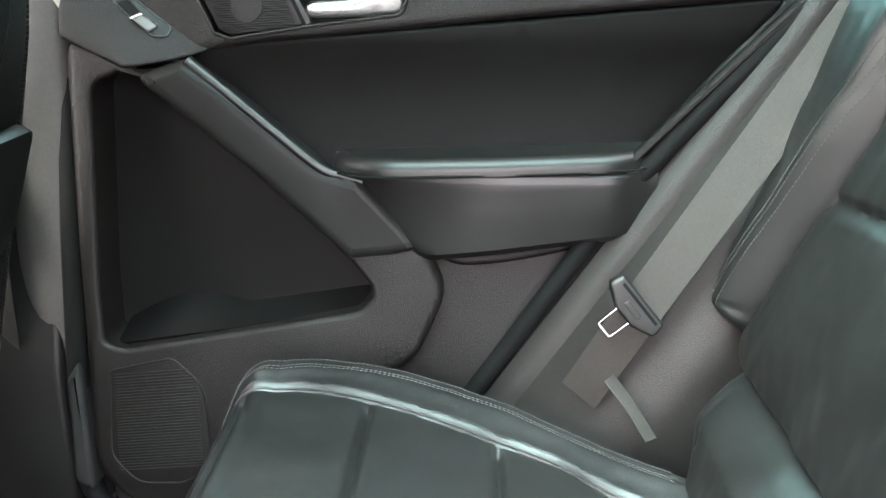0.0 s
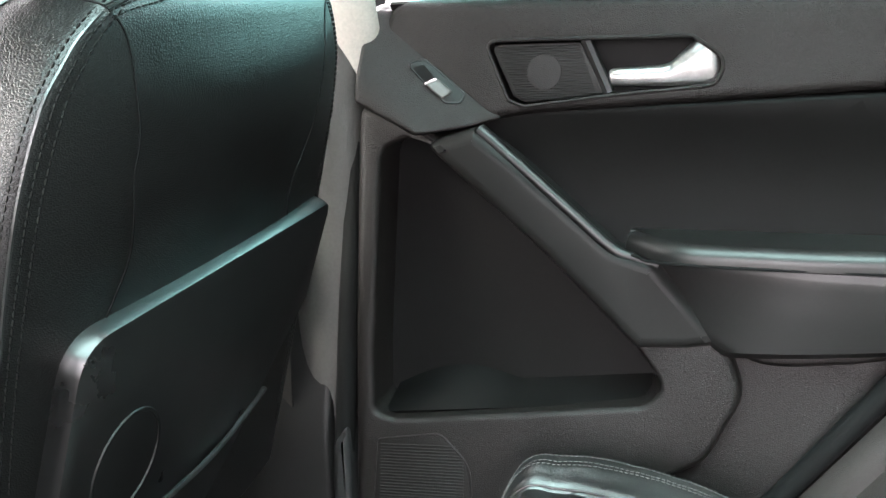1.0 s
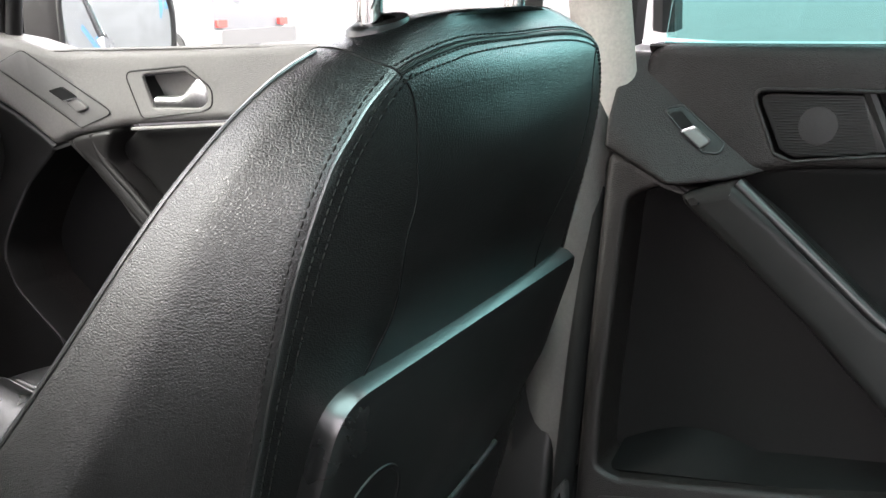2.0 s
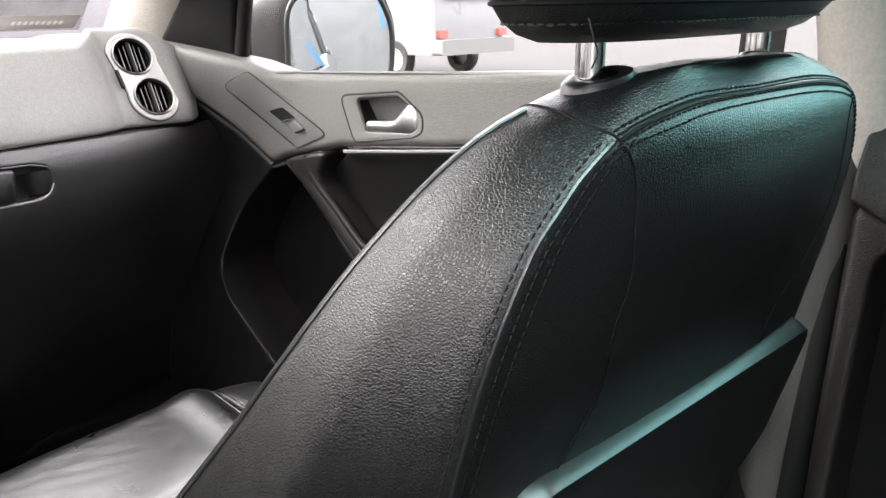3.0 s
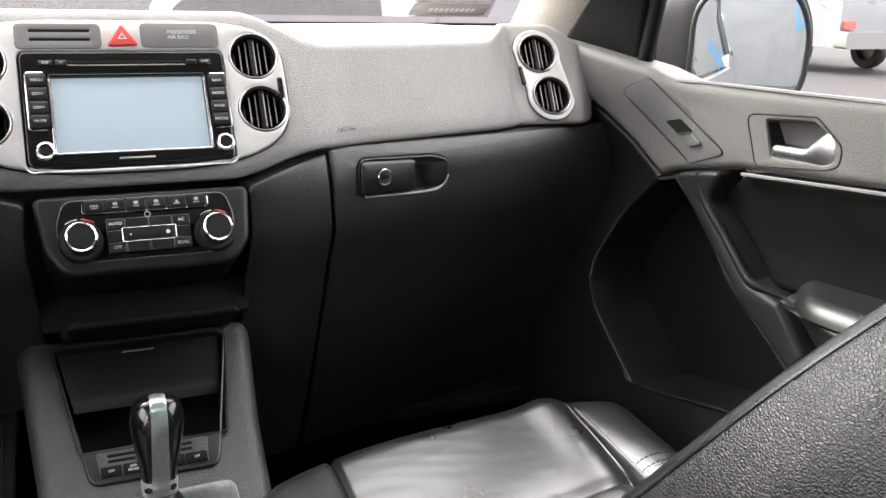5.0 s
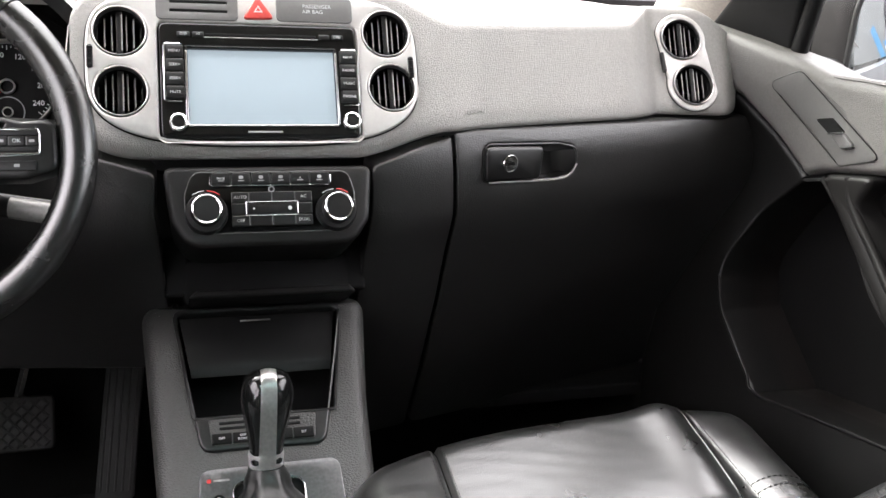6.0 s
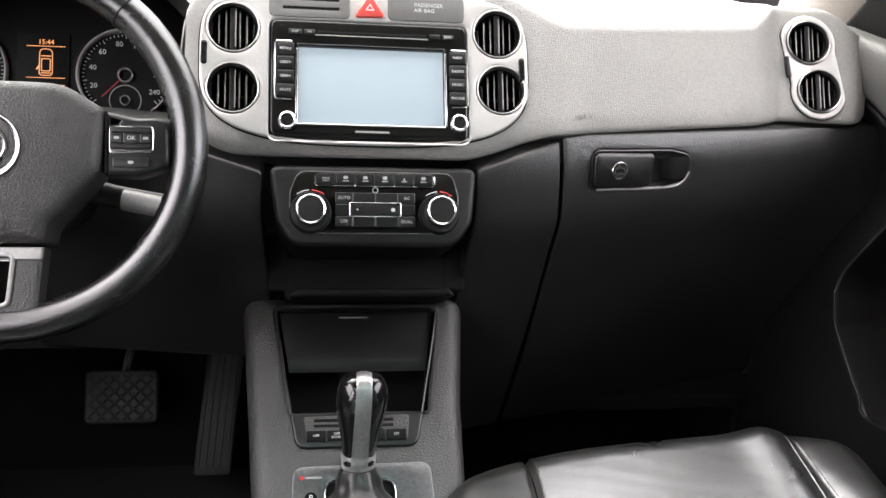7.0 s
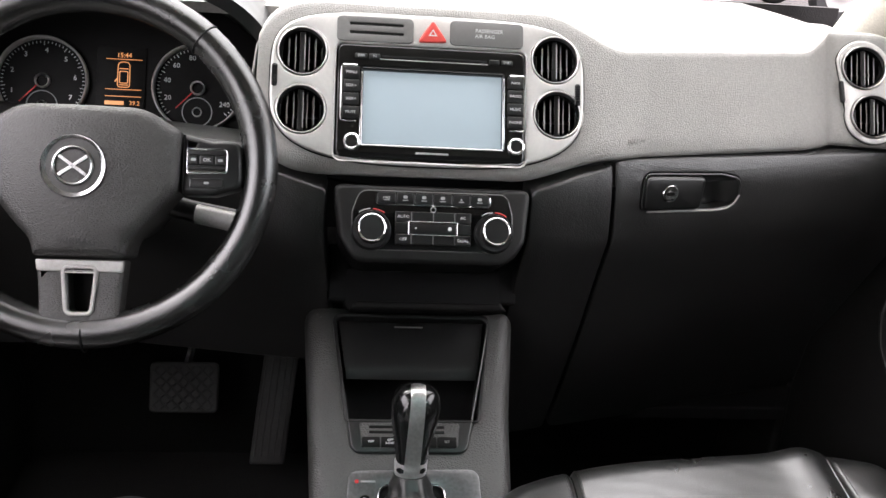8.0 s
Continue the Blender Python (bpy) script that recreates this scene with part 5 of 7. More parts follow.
        part("post_guide", lathe([(0.0150, -0.010), (0.0150, 0.002), (0.0138, 0.0038), (0.0100, 0.0044), (0.0080, 0.0036)], lambda a, b, w, u=u: back_point(u + a * 1.18, 0.040 + b, 0.7930 + w - math.copysign(0.25, u) * a), 32), SMOOTH_BLACK, post)
    rings = []
    for k in range(21):
        a = math.pi * k / 20
        zz_ = 0.905 - 0.095 * math.cos(a)
        sx = 0.150 * (0.62 + 0.38 * math.sin(a) ** 0.5) * (0.9 + 0.1 * math.sin(a)) * (1 - 0.12 * sstep(0.9, 1.0, zz_))
        sy = 0.058 * max(0.05, math.sin(a)) ** 0.45
        if k in (0, 20):
            sx, sy = sx * 0.8, 0.01
        rings.append([back_point(math.copysign(abs(math.cos(b)) ** 0.55, math.cos(b)) * sx - 0.015, 0.055 + math.copysign(abs(math.sin(b)) ** 0.75, math.sin(b)) * sy, zz_) for b in [math.tau * j / 48 for j in range(48)]])
    hr = part("head_restraint", loft(rings), LEATHER, s, "padded black leather head restraint")
    bm = bmesh.new()
    low = [p + Vector((0, 0, -0.001)) for p in rings[5]]
    stitches(low[20:] + low[:5], 0.0036, 0.0013, 0.0006, bm)
    low = [p + Vector((0, 0, -0.001)) for p in rings[3]]
    stitches(low[20:] + low[:5], 0.0036, 0.0013, 0.0006, bm)
    part("stitching", bm, THREAD, hr)
    part("seam_groove", tube([p for p in rings[4]], 0.0013, 6, closed=True), DARK, hr)
    part("loose_thread", tube(smooth_path([back_point(-0.150, 0.02, 0.822), back_point(-0.151, 0.015, 0.815), back_point(-0.147, 0.014, 0.809), back_point(-0.150, 0.013, 0.803)], 6), 0.0004, 5), THREAD, hr)

    # cushion: a puffed centre panel between two rounded bolsters
    side = 0.138
    WARP = [(0.0, -0.245), (0.16, -0.150), (0.26, -0.126), (0.74, 0.126), (0.84, 0.150), (1.0, 0.245)]

    def cush_at(x, b):
        """x across, b from the back to the front lip."""
        y = 0.30 + 0.60 * b
        out = max(0.0, (abs(x) - side) / (0.245 - side))
        fade = 1 - 1.2 * sstep(0.55, 1.0, b)
        z = 0.302 + 0.105 * min(b, 0.86) + 0.03 * max(0.0, b - 0.86)
        if out > 0:
            z += 0.024 * math.sin(math.pi * min(1.0, out * 1.1) ** 0.75) * fade - 0.062 * max(0.0, out - 0.45) ** 2 * 3.3
        else:
            z += (0.007 * (1 - (x / side) ** 4) + 0.009 * math.exp(-((x - 0.110) / 0.028) ** 2)) * sstep(0.3, 0.85, b)
            z += 0.005 * (1 - math.exp(-abs(y - 0.690) / 0.012)) - 0.005
            z -= 0.004 * math.exp(-((y - 0.690) / 0.004) ** 2)
        z -= 0.006 * math.exp(-((abs(x) - side) / 0.0032) ** 2)
        front = max(0.0, b - 0.86) / 0.14
        y -= 0.035 * front ** 2 + 0.012 * (x / 0.245) ** 2 * b + 0.03 * sstep(side, 0.245, abs(x)) * b
        y += 0.03 * (x / 0.245) * b
        z -= 0.12 * front ** 2.6
        z += 0.0006 * noise.noise(Vector((x * 9, y * 14, 1.3))) + 0.0003 * noise.noise(Vector((x * 30 + y * 40, y * 80, 4.1)))
        return Vector((SEAT_X + x * (1.10 if x < 0 else 1.0) - 0.045, y, z))
    cushion = part("cushion", sheet(190, 150, lambda a, b: cush_at(lerp_table(WARP, a), b), 0.006), LEATHER_FINE, s, "creased smooth black leather cushion")
    bs = [0.3 + 0.69 * k / 60 for k in range(61)]
    for sd in (-1, 1):
        part("piping", tube([cush_at(sd * (side - 0.0052), b) for b in bs], 0.0010, 6), LEATHER_FINE, cushion)
        part("seam_groove", tube([cush_at(sd * side, b) + Vector((0, 0, 0.0004)) for b in bs], 0.0008, 6), DARK, cushion)
        bm = bmesh.new()
        stitches([cush_at(sd * (side + 0.0075), b) + Vector((0, 0, 0.0005)) for b in bs], 0.0042, 0.0016, 0.0005, bm)
        for off in (0.0, 0.012):
            stitches([cush_at(sd * (0.146 + 0.083 * k / 20), (0.690 + off - 0.30) / 0.6) + Vector((0, 0, 0.0006)) for k in range(21)], 0.0042, 0.0016, 0.0005, bm)
        part("stitching", bm, THREAD, cushion)
    part("cushion_base", hexa((SEAT_X - 0.23, 0.36, 0.10), (SEAT_X + 0.19, 0.85, 0.29), 0.02), SMOOTH_BLACK, s)
    for u in (-0.17, 0.13):
        part("seat_rail", hexa((SEAT_X + u - 0.02, 0.34, 0.0), (SEAT_X + u + 0.02, 0.86, 0.105), 0.006), SMOOTH_BLACK, s)
    return s


seat = front_seat()
driver = copy_thing(seat, Matrix.Translation((-0.690, -0.085, 0.0)))
tagged(driver, "black leather driver seat with stitched bolsters", "car seat", "front seats")


# ---- rear bench ----
def rear_bench():
    r = thing("rear_seat", "black leather rear bench seat with grey double stitching", "rear seat")

    OUTER = [(-0.48, 0.40), (-0.33, 0.466), (-0.28, 0.502), (-0.21, 0.545), (-0.12, 0.583), (-0.04, 0.596), (0.03, 0.580), (0.075, 0.548), (0.11, 0.510)]

    INNER = [(-0.48, 0.33), (-0.316, 0.405), (-0.266, 0.447), (-0.216, 0.470), (-0.185, 0.488), (-0.088, 0.525), (-0.02, 0.540), (0.04, 0.528), (0.08, 0.50), (0.11, 0.47)]

    def inner(b):
        return lerp_table(INNER, -0.48 + 0.58 * b)

    def cush_at(x, b):
        y = -0.48 + 0.58 * b
        xo = lerp_table(OUTER, y)
        s1 = min(inner(b), xo - 0.03)
        z = 0.300 + 0.045 * sstep(0, 0.8, b) + 0.003 * sstep(s1 - 0.001, s1 + 0.010, x) + 0.006 * sstep(s1 + 0.008, xo - 0.02, x)
        z -= 0.006 * math.exp(-((x - s1) / 0.0040) ** 2) + 0.002 * math.exp(-((x - xo + 0.018) / 0.004) ** 2)
        for yy in (0.022, -0.098, -0.218, -0.335):
            z -= 0.008 * math.exp(-((y - yy) / 0.0045) ** 2) * (1 - sstep(s1 - 0.02, s1, x))
            z += 0.004 * math.cos((y - yy) / 0.12 * math.pi) * -0.5 * (1 - sstep(s1 - 0.05, s1, x))
        z -= 0.085 * (max(0.0, x - (xo - 0.014)) / 0.040) ** 2
        front = max(0.0, b - 0.82) / 0.18
        y -= 0.03 * front ** 2
        z -= 0.15 * front ** 2.4 - 0.006 * math.sin(math.pi * min(1, front * 1.8))
        z += 0.0014 * noise.noise(Vector((x * 24, y * 17, 2.7))) + 0.0005 * noise.noise(Vector((x * 62, y * 48, 5.3))) + 0.0005 * noise.noise(Vector((x * 55 + y * 70, y * 30 - x * 40, 8.3))) * sstep(s1, s1 + 0.02, x)
        return Vector((x, y, z))

    def cush(a, b):
        xo = lerp_table(OUTER, -0.48 + 0.58 * b)
        mid = 0.10
        x = -0.62 + (mid + 0.62) * a / 0.25 if a < 0.25 else mid + (xo + 0.026 - mid) * (a - 0.25) / 0.75
        return cush_at(x, b)
    cushion = part("cushion", sheet(150, 240, cush, 0.006), REAR_LEATHER, r, "creased black leather bench cushion")
    bm = bmesh.new()
    for d in (0.012, 0.019, 0.026):
        stitches([cush_at(lerp_table(OUTER, -0.48 + 0.58 * b_) - d, b_) + Vector((0, 0, 0.0008)) for b_ in [0.20 + 0.76 * k / 80 for k in range(81)]], 0.0034, 0.0013, 0.0006, bm)
    part("stitching", bm, THREAD_PALE, cushion, "triple grey seam")
    part("piping", tube([cush_at(min(inner(b_), lerp_table(OUTER, -0.48 + 0.58 * b_) - 0.03) + 0.003, b_) + Vector((0, 0, 0.0012)) for b_ in [0.22 + 0.74 * k / 80 for k in range(81)]], 0.0012, 8), REAR_LEATHER, cushion)
    part("bench_base", hexa((-0.60, -0.50, 0.0), (0.50, 0.0, 0.26), 0.02), CARPET, r)

    # backrest: reclined main panel inside a raised bolster
    SEAM = [(0.27, 0.529), (0.40, 0.529), (0.454, 0.514), (0.545, 0.484), (0.621, 0.463), (0.83, 0.42)]
    EDGE = [(0.27, 0.440), (0.317, 0.462), (0.345, 0.492), (0.393, 0.545), (0.44, 0.590), (0.69, 0.580), (0.83, 0.57)]
    ROW = [(0.40, 0.560), (0.423, 0.553), (0.47, 0.538), (0.544, 0.510), (0.609, 0.488), (0.656, 0.470), (0.83, 0.42)]

    def out_of_panel(x, z):
        """Distance outside the main panel; negative within."""
        dx, dz = x - lerp_table(SEAM, z), 0.381 - z
        r = 0.03
        if dx > -r and dz > -r:
            return math.hypot(dx + r, dz + r) - r
        return max(dx, dz)

    def back_at(x, z):
        y = -0.402 - 0.36 * (z - 0.30)
        d = out_of_panel(x, z)
        xo = lerp_table(EDGE, z)
        y += 0.034 * sstep(-0.006, 0.030, d)
        y -= 0.010 * math.exp(-(d / 0.0045) ** 2)
        y += 0.010 * (1 - math.exp(min(0.0, d) / 0.03)) * (d < 0)
        y -= 0.09 * (max(0.0, x - (xo - 0.045)) / 0.06) ** 2
        y -= 0.007 * math.exp(-((z - 0.542 - 0.02 * math.sin(max(0.0, 0.48 - x) * 6)) / 0.007) ** 2) * sstep(0.004, -0.01, d)
        y += 0.0030 * noise.noise(Vector((x * 26 + z * 12, z * 9 - x * 5, 3.1))) + 0.0010 * noise.noise(Vector((x * 60, z * 45, 6.2)))
        # crease where the bolster folds over the seat's edge
        y -= 0.003 * math.exp(-((z - 0.395 - 0.9 * (x - 0.50)) / 0.006) ** 2) * sstep(0.0, 0.01, d) * (x > 0.44) * (z < 0.43)
        return Vector((x, y, z))

    def back(a, b):
        z = 0.27 + 0.56 * b
        xo = lerp_table(EDGE, z) + 0.020
        return back_at(-0.62 + 0.82 * a / 0.2 if a < 0.2 else 0.20 + (xo - 0.20) * (a - 0.2) / 0.8, z)
    backrest = part("backrest", sheet(190, 170, back, 0.006), REAR_LEATHER, r, "black leather rear backrest")
    bm = bmesh.new()
    for d in (-0.0065, 0.0, 0.0065):
        stitches([back_at(lerp_table(ROW, z) + d, z) + Vector((0, 0.0005, 0)) for z in [0.415 + 0.40 * k / 60 for k in range(61)]], 0.0034, 0.0013, 0.0006, bm)
    part("stitching", bm, THREAD_PALE, backrest, "triple grey seam")
    return r


rear_bench()


def ribbon(path, width, thick, across):
    """A flat strap along a path; across gives its width's direction."""
    rings = []
    for i, p in enumerate(path):
        d = (Vector(path[min(i + 1, len(path) - 1)]) - Vector(path[max(i - 1, 0)])).normalized()
        ac = Vector(across(i / (len(path) - 1)) if callable(across) else across)
        ac = (ac - d * ac.dot(d)).normalized()
        n = d.cross(ac)
        rings.append([Vector(p) + ac * a * width / 2 + n * b * thick / 2 for a, b in ((-1, -0.6), (-0.9, -1), (-0.4, -0.8), (0.4, -0.8), (0.9, -1), (1, -0.6), (1, 0.6), (0.9, 1), (0.4, 0.8), (-0.4, 0.8), (-0.9, 1), (-1, 0.6))])
    return loft(rings)


def seat_belt():
    b = thing("seat_belt", "grey woven rear seat belt with metal tongue", "seat belt")
    top, tongue, low = Vector((0.546, -0.592, 0.80)), Vector((0.552, -0.356, 0.424)), Vector((0.575, -0.300, 0.318))
    path = smooth_path([top, top.lerp(tongue, 0.5), tongue, tongue.lerp(low, 0.5), low], 12)

    def turning(t):
        """The webbing turns edgeways as it rises."""
        k = sstep(0.0, 0.5, t)
        return Vector((-0.66 + 0.24 * k, -0.58 - 0.14 * k, -0.32 - 0.08 * k))
    part("webbing", ribbon(path, 0.041, 0.0014, turning), BELT, b)
    part("lower_strap", ribbon(smooth_path([Vector((0.553, -0.326, 0.348)), Vector((0.540, -0.345, 0.325)), Vector((0.515, -0.362, 0.302))], 6), 0.014, 0.0014, Vector((0.3, -0.9, -0.2))), BELT, b)
    # the tongue hangs askew on the webbing
    d, ac = Vector((-0.10, 0.79, -0.61)).normalized(), Vector((-0.12, -0.61, -0.78))
    ac = (ac - d * ac.dot(d)).normalized()
    n = d.cross(ac)
    if n.x > 0:
        n = -n

    def tg(u, v, w):
        return tongue + Vector((-0.004, 0.010, 0.0)) + ac * u + d * v + n * (w + 0.001)
    body = part("tongue_body", plate(fillet([(-0.031, -0.011, 0.004), (0.031, -0.011, 0.004), (0.034, 0.004, 0.006), (0.012, 0.014, 0.006), (-0.012, 0.014, 0.006), (-0.034, 0.004, 0.006)], 4), -0.004, 0.007, 0.003, tg), SMOOTH_BLACK, b, "black plastic tongue body")
    part("belt_slot", plate(box2(-0.025, -0.007, 0.025, -0.004, 0.001), 0.005, 0.0075, 0, tg), DARK, body)
    part("grip_ribs", plate(box2(-0.010, 0.000, 0.010, 0.006, 0.002), 0.006, 0.0078, 0.0006, tg), SMOOTH_BLACK, body)
    part("tongue", plate(fillet([(-0.0100, 0.012, 0.001), (0.0100, 0.012, 0.001), (0.0090, 0.037, 0.003), (-0.0090, 0.037, 0.003)], 4), 0.0005, 0.0030, 0.0006, tg, [box2(-0.0078, 0.013, 0.0078, 0.0342, 0.001)]), STEEL, body, "polished steel tongue plate")
    return b


seat_belt()


def front_belt():
    b = thing("shoulder_belt", "black woven front seat belt hanging along the door pillar", "seat belt")
    part("webbing", ribbon(smooth_path([Vector((0.655, 0.285, 0.86)), Vector((0.660, 0.306, 0.62)), Vector((0.662, 0.322, 0.40)), Vector((0.664, 0.330, 0.105))], 8), 0.042, 0.0016, Vector((0.15, 1.0, 0.0))), material("black_belt_webbing", (0.012, 0.0105, 0.0098), 0.6, bump=0.4, grain=260, kind="weave", spec=0.3), b)
    part("anchor", hexa((0.645, 0.308, 0.095), (0.685, 0.352, 0.125), 0.006), SMOOTH_BLACK, b, "black plastic belt anchor")
    return b


front_belt()


# ---- rear passenger door ----
def rd(y, z, w):
    return Vector((0.700 - 0.10 * (0.68 - z) - w, y, z))


def door_handle(parent, xf, y0, z0, s=1.0, flip=1):
    """A chrome pull lever: slim blade that swells to a rounded grip. y runs rearward from its tip."""
    sect = [(0.0, 0.0, 0.0050, 0.004), (0.006, 0.0, 0.0074, 0.006), (0.035, 0.0006, 0.0082, 0.007), (0.058, 0.0018, 0.0094, 0.008), (0.072, 0.0068, 0.0144, 0.009), (0.086, 0.0120, 0.0196, 0.010), (0.097, 0.0142, 0.0216, 0.009), (0.105, 0.0120, 0.0185, 0.007), (0.110, 0.0085, 0.0090, 0.003)]
    pts = smooth_path([Vector((a, b, c)) for a, b, c, _ in sect], 5)
    wid = smooth_path([Vector((d, 0, 0)) for *_, d in sect], 5)
    rings = []
    for p, q in zip(pts, wid):
        rings.append([xf(y0 - flip * p.x * s, z0 + s * 1.2 * (p.y + p.z * math.sin(a)), -0.008 + q.x * s * (0.4 + math.cos(a))) for a in [math.tau * k / 20 for k in range(20)]])
    return part("door_handle", loft(rings), HANDLE, parent, "satin silver door pull")


def rear_door():
    d = thing("rear_door", "grey and black rear door trim with map pocket and armrest", "car door", "car doors")
    cu = [-0.6 + 0.05 * k for k in range(17)]
    # base panel with the map pocket opening
    pocket = fillet([(0.190, 0.620, 0.022), (0.150, 0.634, 0.008), (0.095, 0.590, 0.02), (-0.066, 0.436, 0.03), (-0.094, 0.398, 0.022), (-0.076, 0.377, 0.022), (0.180, 0.337, 0.012), (0.203, 0.343, 0.012), (0.203, 0.400, 0.05)], 7)
    lower = fillet([(0.228, 0.20, 0.05), (0.222, 0.45, 0.2), (0.213, 0.666, 0.014), (0.150, 0.640, 0.014), (0.085, 0.622, 0.02), (-0.055, 0.475, 0.05), (-0.150, 0.446, 0.014), (-0.168, 0.395, 0.04), (-0.135, 0.325, 0.05), (-0.06, 0.28, 0.03), (-0.03, 0.150, 0.02), (0.19, 0.150, 0.05)], 7)
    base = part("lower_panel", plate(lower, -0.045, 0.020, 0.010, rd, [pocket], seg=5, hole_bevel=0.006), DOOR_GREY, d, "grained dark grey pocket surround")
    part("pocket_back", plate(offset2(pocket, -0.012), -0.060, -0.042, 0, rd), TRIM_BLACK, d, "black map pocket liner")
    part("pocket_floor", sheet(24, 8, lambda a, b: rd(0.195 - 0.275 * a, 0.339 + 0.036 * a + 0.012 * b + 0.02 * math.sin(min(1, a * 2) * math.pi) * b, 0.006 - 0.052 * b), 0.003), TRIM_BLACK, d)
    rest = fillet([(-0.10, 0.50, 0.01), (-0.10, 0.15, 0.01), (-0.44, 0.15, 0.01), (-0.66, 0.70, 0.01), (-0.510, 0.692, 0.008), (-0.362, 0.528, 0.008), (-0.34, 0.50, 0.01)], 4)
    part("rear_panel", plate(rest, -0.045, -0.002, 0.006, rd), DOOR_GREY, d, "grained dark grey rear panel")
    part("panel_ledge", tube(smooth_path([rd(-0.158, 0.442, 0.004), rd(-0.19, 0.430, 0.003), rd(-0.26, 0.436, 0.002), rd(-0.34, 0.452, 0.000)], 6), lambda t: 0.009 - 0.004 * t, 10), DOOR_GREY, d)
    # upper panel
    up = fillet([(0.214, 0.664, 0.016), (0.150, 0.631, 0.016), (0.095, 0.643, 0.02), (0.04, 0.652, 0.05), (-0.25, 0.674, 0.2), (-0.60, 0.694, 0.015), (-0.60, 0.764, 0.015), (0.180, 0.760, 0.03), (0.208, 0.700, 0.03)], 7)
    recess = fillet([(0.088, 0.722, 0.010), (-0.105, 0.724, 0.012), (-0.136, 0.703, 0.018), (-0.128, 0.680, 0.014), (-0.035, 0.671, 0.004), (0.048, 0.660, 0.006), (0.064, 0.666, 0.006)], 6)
    part("upper_panel", plate(up, -0.045, 0.004, 0.011, rd, [recess], seg=5, cu=cu, hole_bevel=0.002), DOOR_GREY, d, "grained grey upper trim, dimmed in its colour for shade")
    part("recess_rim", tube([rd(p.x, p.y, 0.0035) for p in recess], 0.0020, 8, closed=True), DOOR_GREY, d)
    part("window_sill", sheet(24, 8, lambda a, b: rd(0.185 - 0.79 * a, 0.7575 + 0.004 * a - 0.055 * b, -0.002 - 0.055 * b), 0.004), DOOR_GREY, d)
    part("window_seal", tube([rd(0.178 - 0.79 * k / 20, 0.712, -0.062) for k in range(21)], 0.006, 8), RUBBER, d, "black rubber window seal")
    # tweeter grille, handle bowl
    tw = fillet([(0.083, 0.718, 0.008), (-0.004, 0.7195, 0.003), (-0.028, 0.672, 0.003), (0.047, 0.663, 0.005), (0.060, 0.669, 0.005)], 5)
    g = part("tweeter_grille", plate(tw, -0.022, 0.000, 0.0015, rd), LOW_GREY, d, "ribbed black tweeter grille")
    bm = bmesh.new()
    for k in range(22):
        z = 0.667 + 0.0023 * k
        t = (z - 0.664) / 0.055
        merge(bm, tube([rd(0.052 + 0.026 * t, z - 0.001, 0.0), rd(-0.022 + 0.020 * t, z + 0.001, 0.0)], 0.0007, 5))
    part("grille_ribs", bm, LOW_GREY, g)
    part("tweeter_dome", lathe([(0.017, -0.0005), (0.0165, 0.0008), (0.0001, 0.0012)], lambda a, b, w: rd(0.030 + a, 0.692 + b, w), 28), LOW_GREY, g)
    part("handle_bowl", plate(offset2(recess, -0.001), -0.030, -0.022, 0, rd), TRIM_BLACK, d)
    part("bowl_wall", tube(smooth_path([rd(-0.008, 0.722, -0.004), rd(-0.031, 0.672, -0.004)], 4), 0.006, 8), SMOOTH_BLACK, d)
    door_handle(d, rd, -0.031, 0.6865, 0.92)
    # slanted ledge that carries the window switch
    def ledge(y, z, w):
        t = max(-0.1, min(1.1, ((y - 0.160) * -0.62 + (z - 0.672) * 0.785 + 0.012) / 0.062))
        return rd(y, z, w + 0.031 - 0.036 * t)
    pod = fillet([(0.2115, 0.667, 0.006), (0.151, 0.6355, 0.010), (0.101, 0.641, 0.010), (0.062, 0.6495, 0.008), (0.114, 0.700, 0.04), (0.160, 0.752, 0.012), (0.207, 0.752, 0.006)], 7)
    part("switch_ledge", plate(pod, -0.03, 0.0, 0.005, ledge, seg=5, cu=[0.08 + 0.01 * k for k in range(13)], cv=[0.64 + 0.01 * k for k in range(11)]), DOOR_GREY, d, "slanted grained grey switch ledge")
    sw_loop = fillet([(0.164, 0.702, 0.004), (0.147, 0.705, 0.004), (0.106, 0.672, 0.006), (0.110, 0.664, 0.005), (0.124, 0.665, 0.006)], 5)
    sw_f = part("switch_panel", plate(sw_loop, -0.010, 0.0012, 0.0008, ledge), LOW_GREY, d, "smooth grey window switch surround")
    part("switch_rim", tube([ledge(p.x, p.y, 0.0008) for p in sw_loop], 0.0011, 6, closed=True), SMOOTH_BLACK, sw_f)
    part("switch_well", plate(fillet([(0.158, 0.6985, 0.002), (0.147, 0.7005, 0.002), (0.134, 0.6865, 0.002), (0.144, 0.6830, 0.002)], 3), 0.0, 0.0018, 0, ledge), DARK, sw_f)
    part("rocker", plate(fillet([(0.1435, 0.6830, 0.002), (0.133, 0.6870, 0.002), (0.117, 0.6745, 0.003), (0.126, 0.6690, 0.003)], 4), 0.0, 0.0055, 0.002, ledge), POD_GREY, sw_f)
    part("rocker_edge", tube([ledge(0.1437, 0.6832, 0.0052), ledge(0.1332, 0.6870, 0.0055)], 0.0015, 6), CHROME, sw_f)
    # vinyl insert
    ins = fillet([(0.118, 0.652, 0.008), (-0.25, 0.673, 0.2), (-0.515, 0.690, 0.008), (-0.37, 0.525, 0.01), (-0.34, 0.505, 0.01), (-0.05, 0.512, 0.01), (0.06, 0.585, 0.02)], 6)
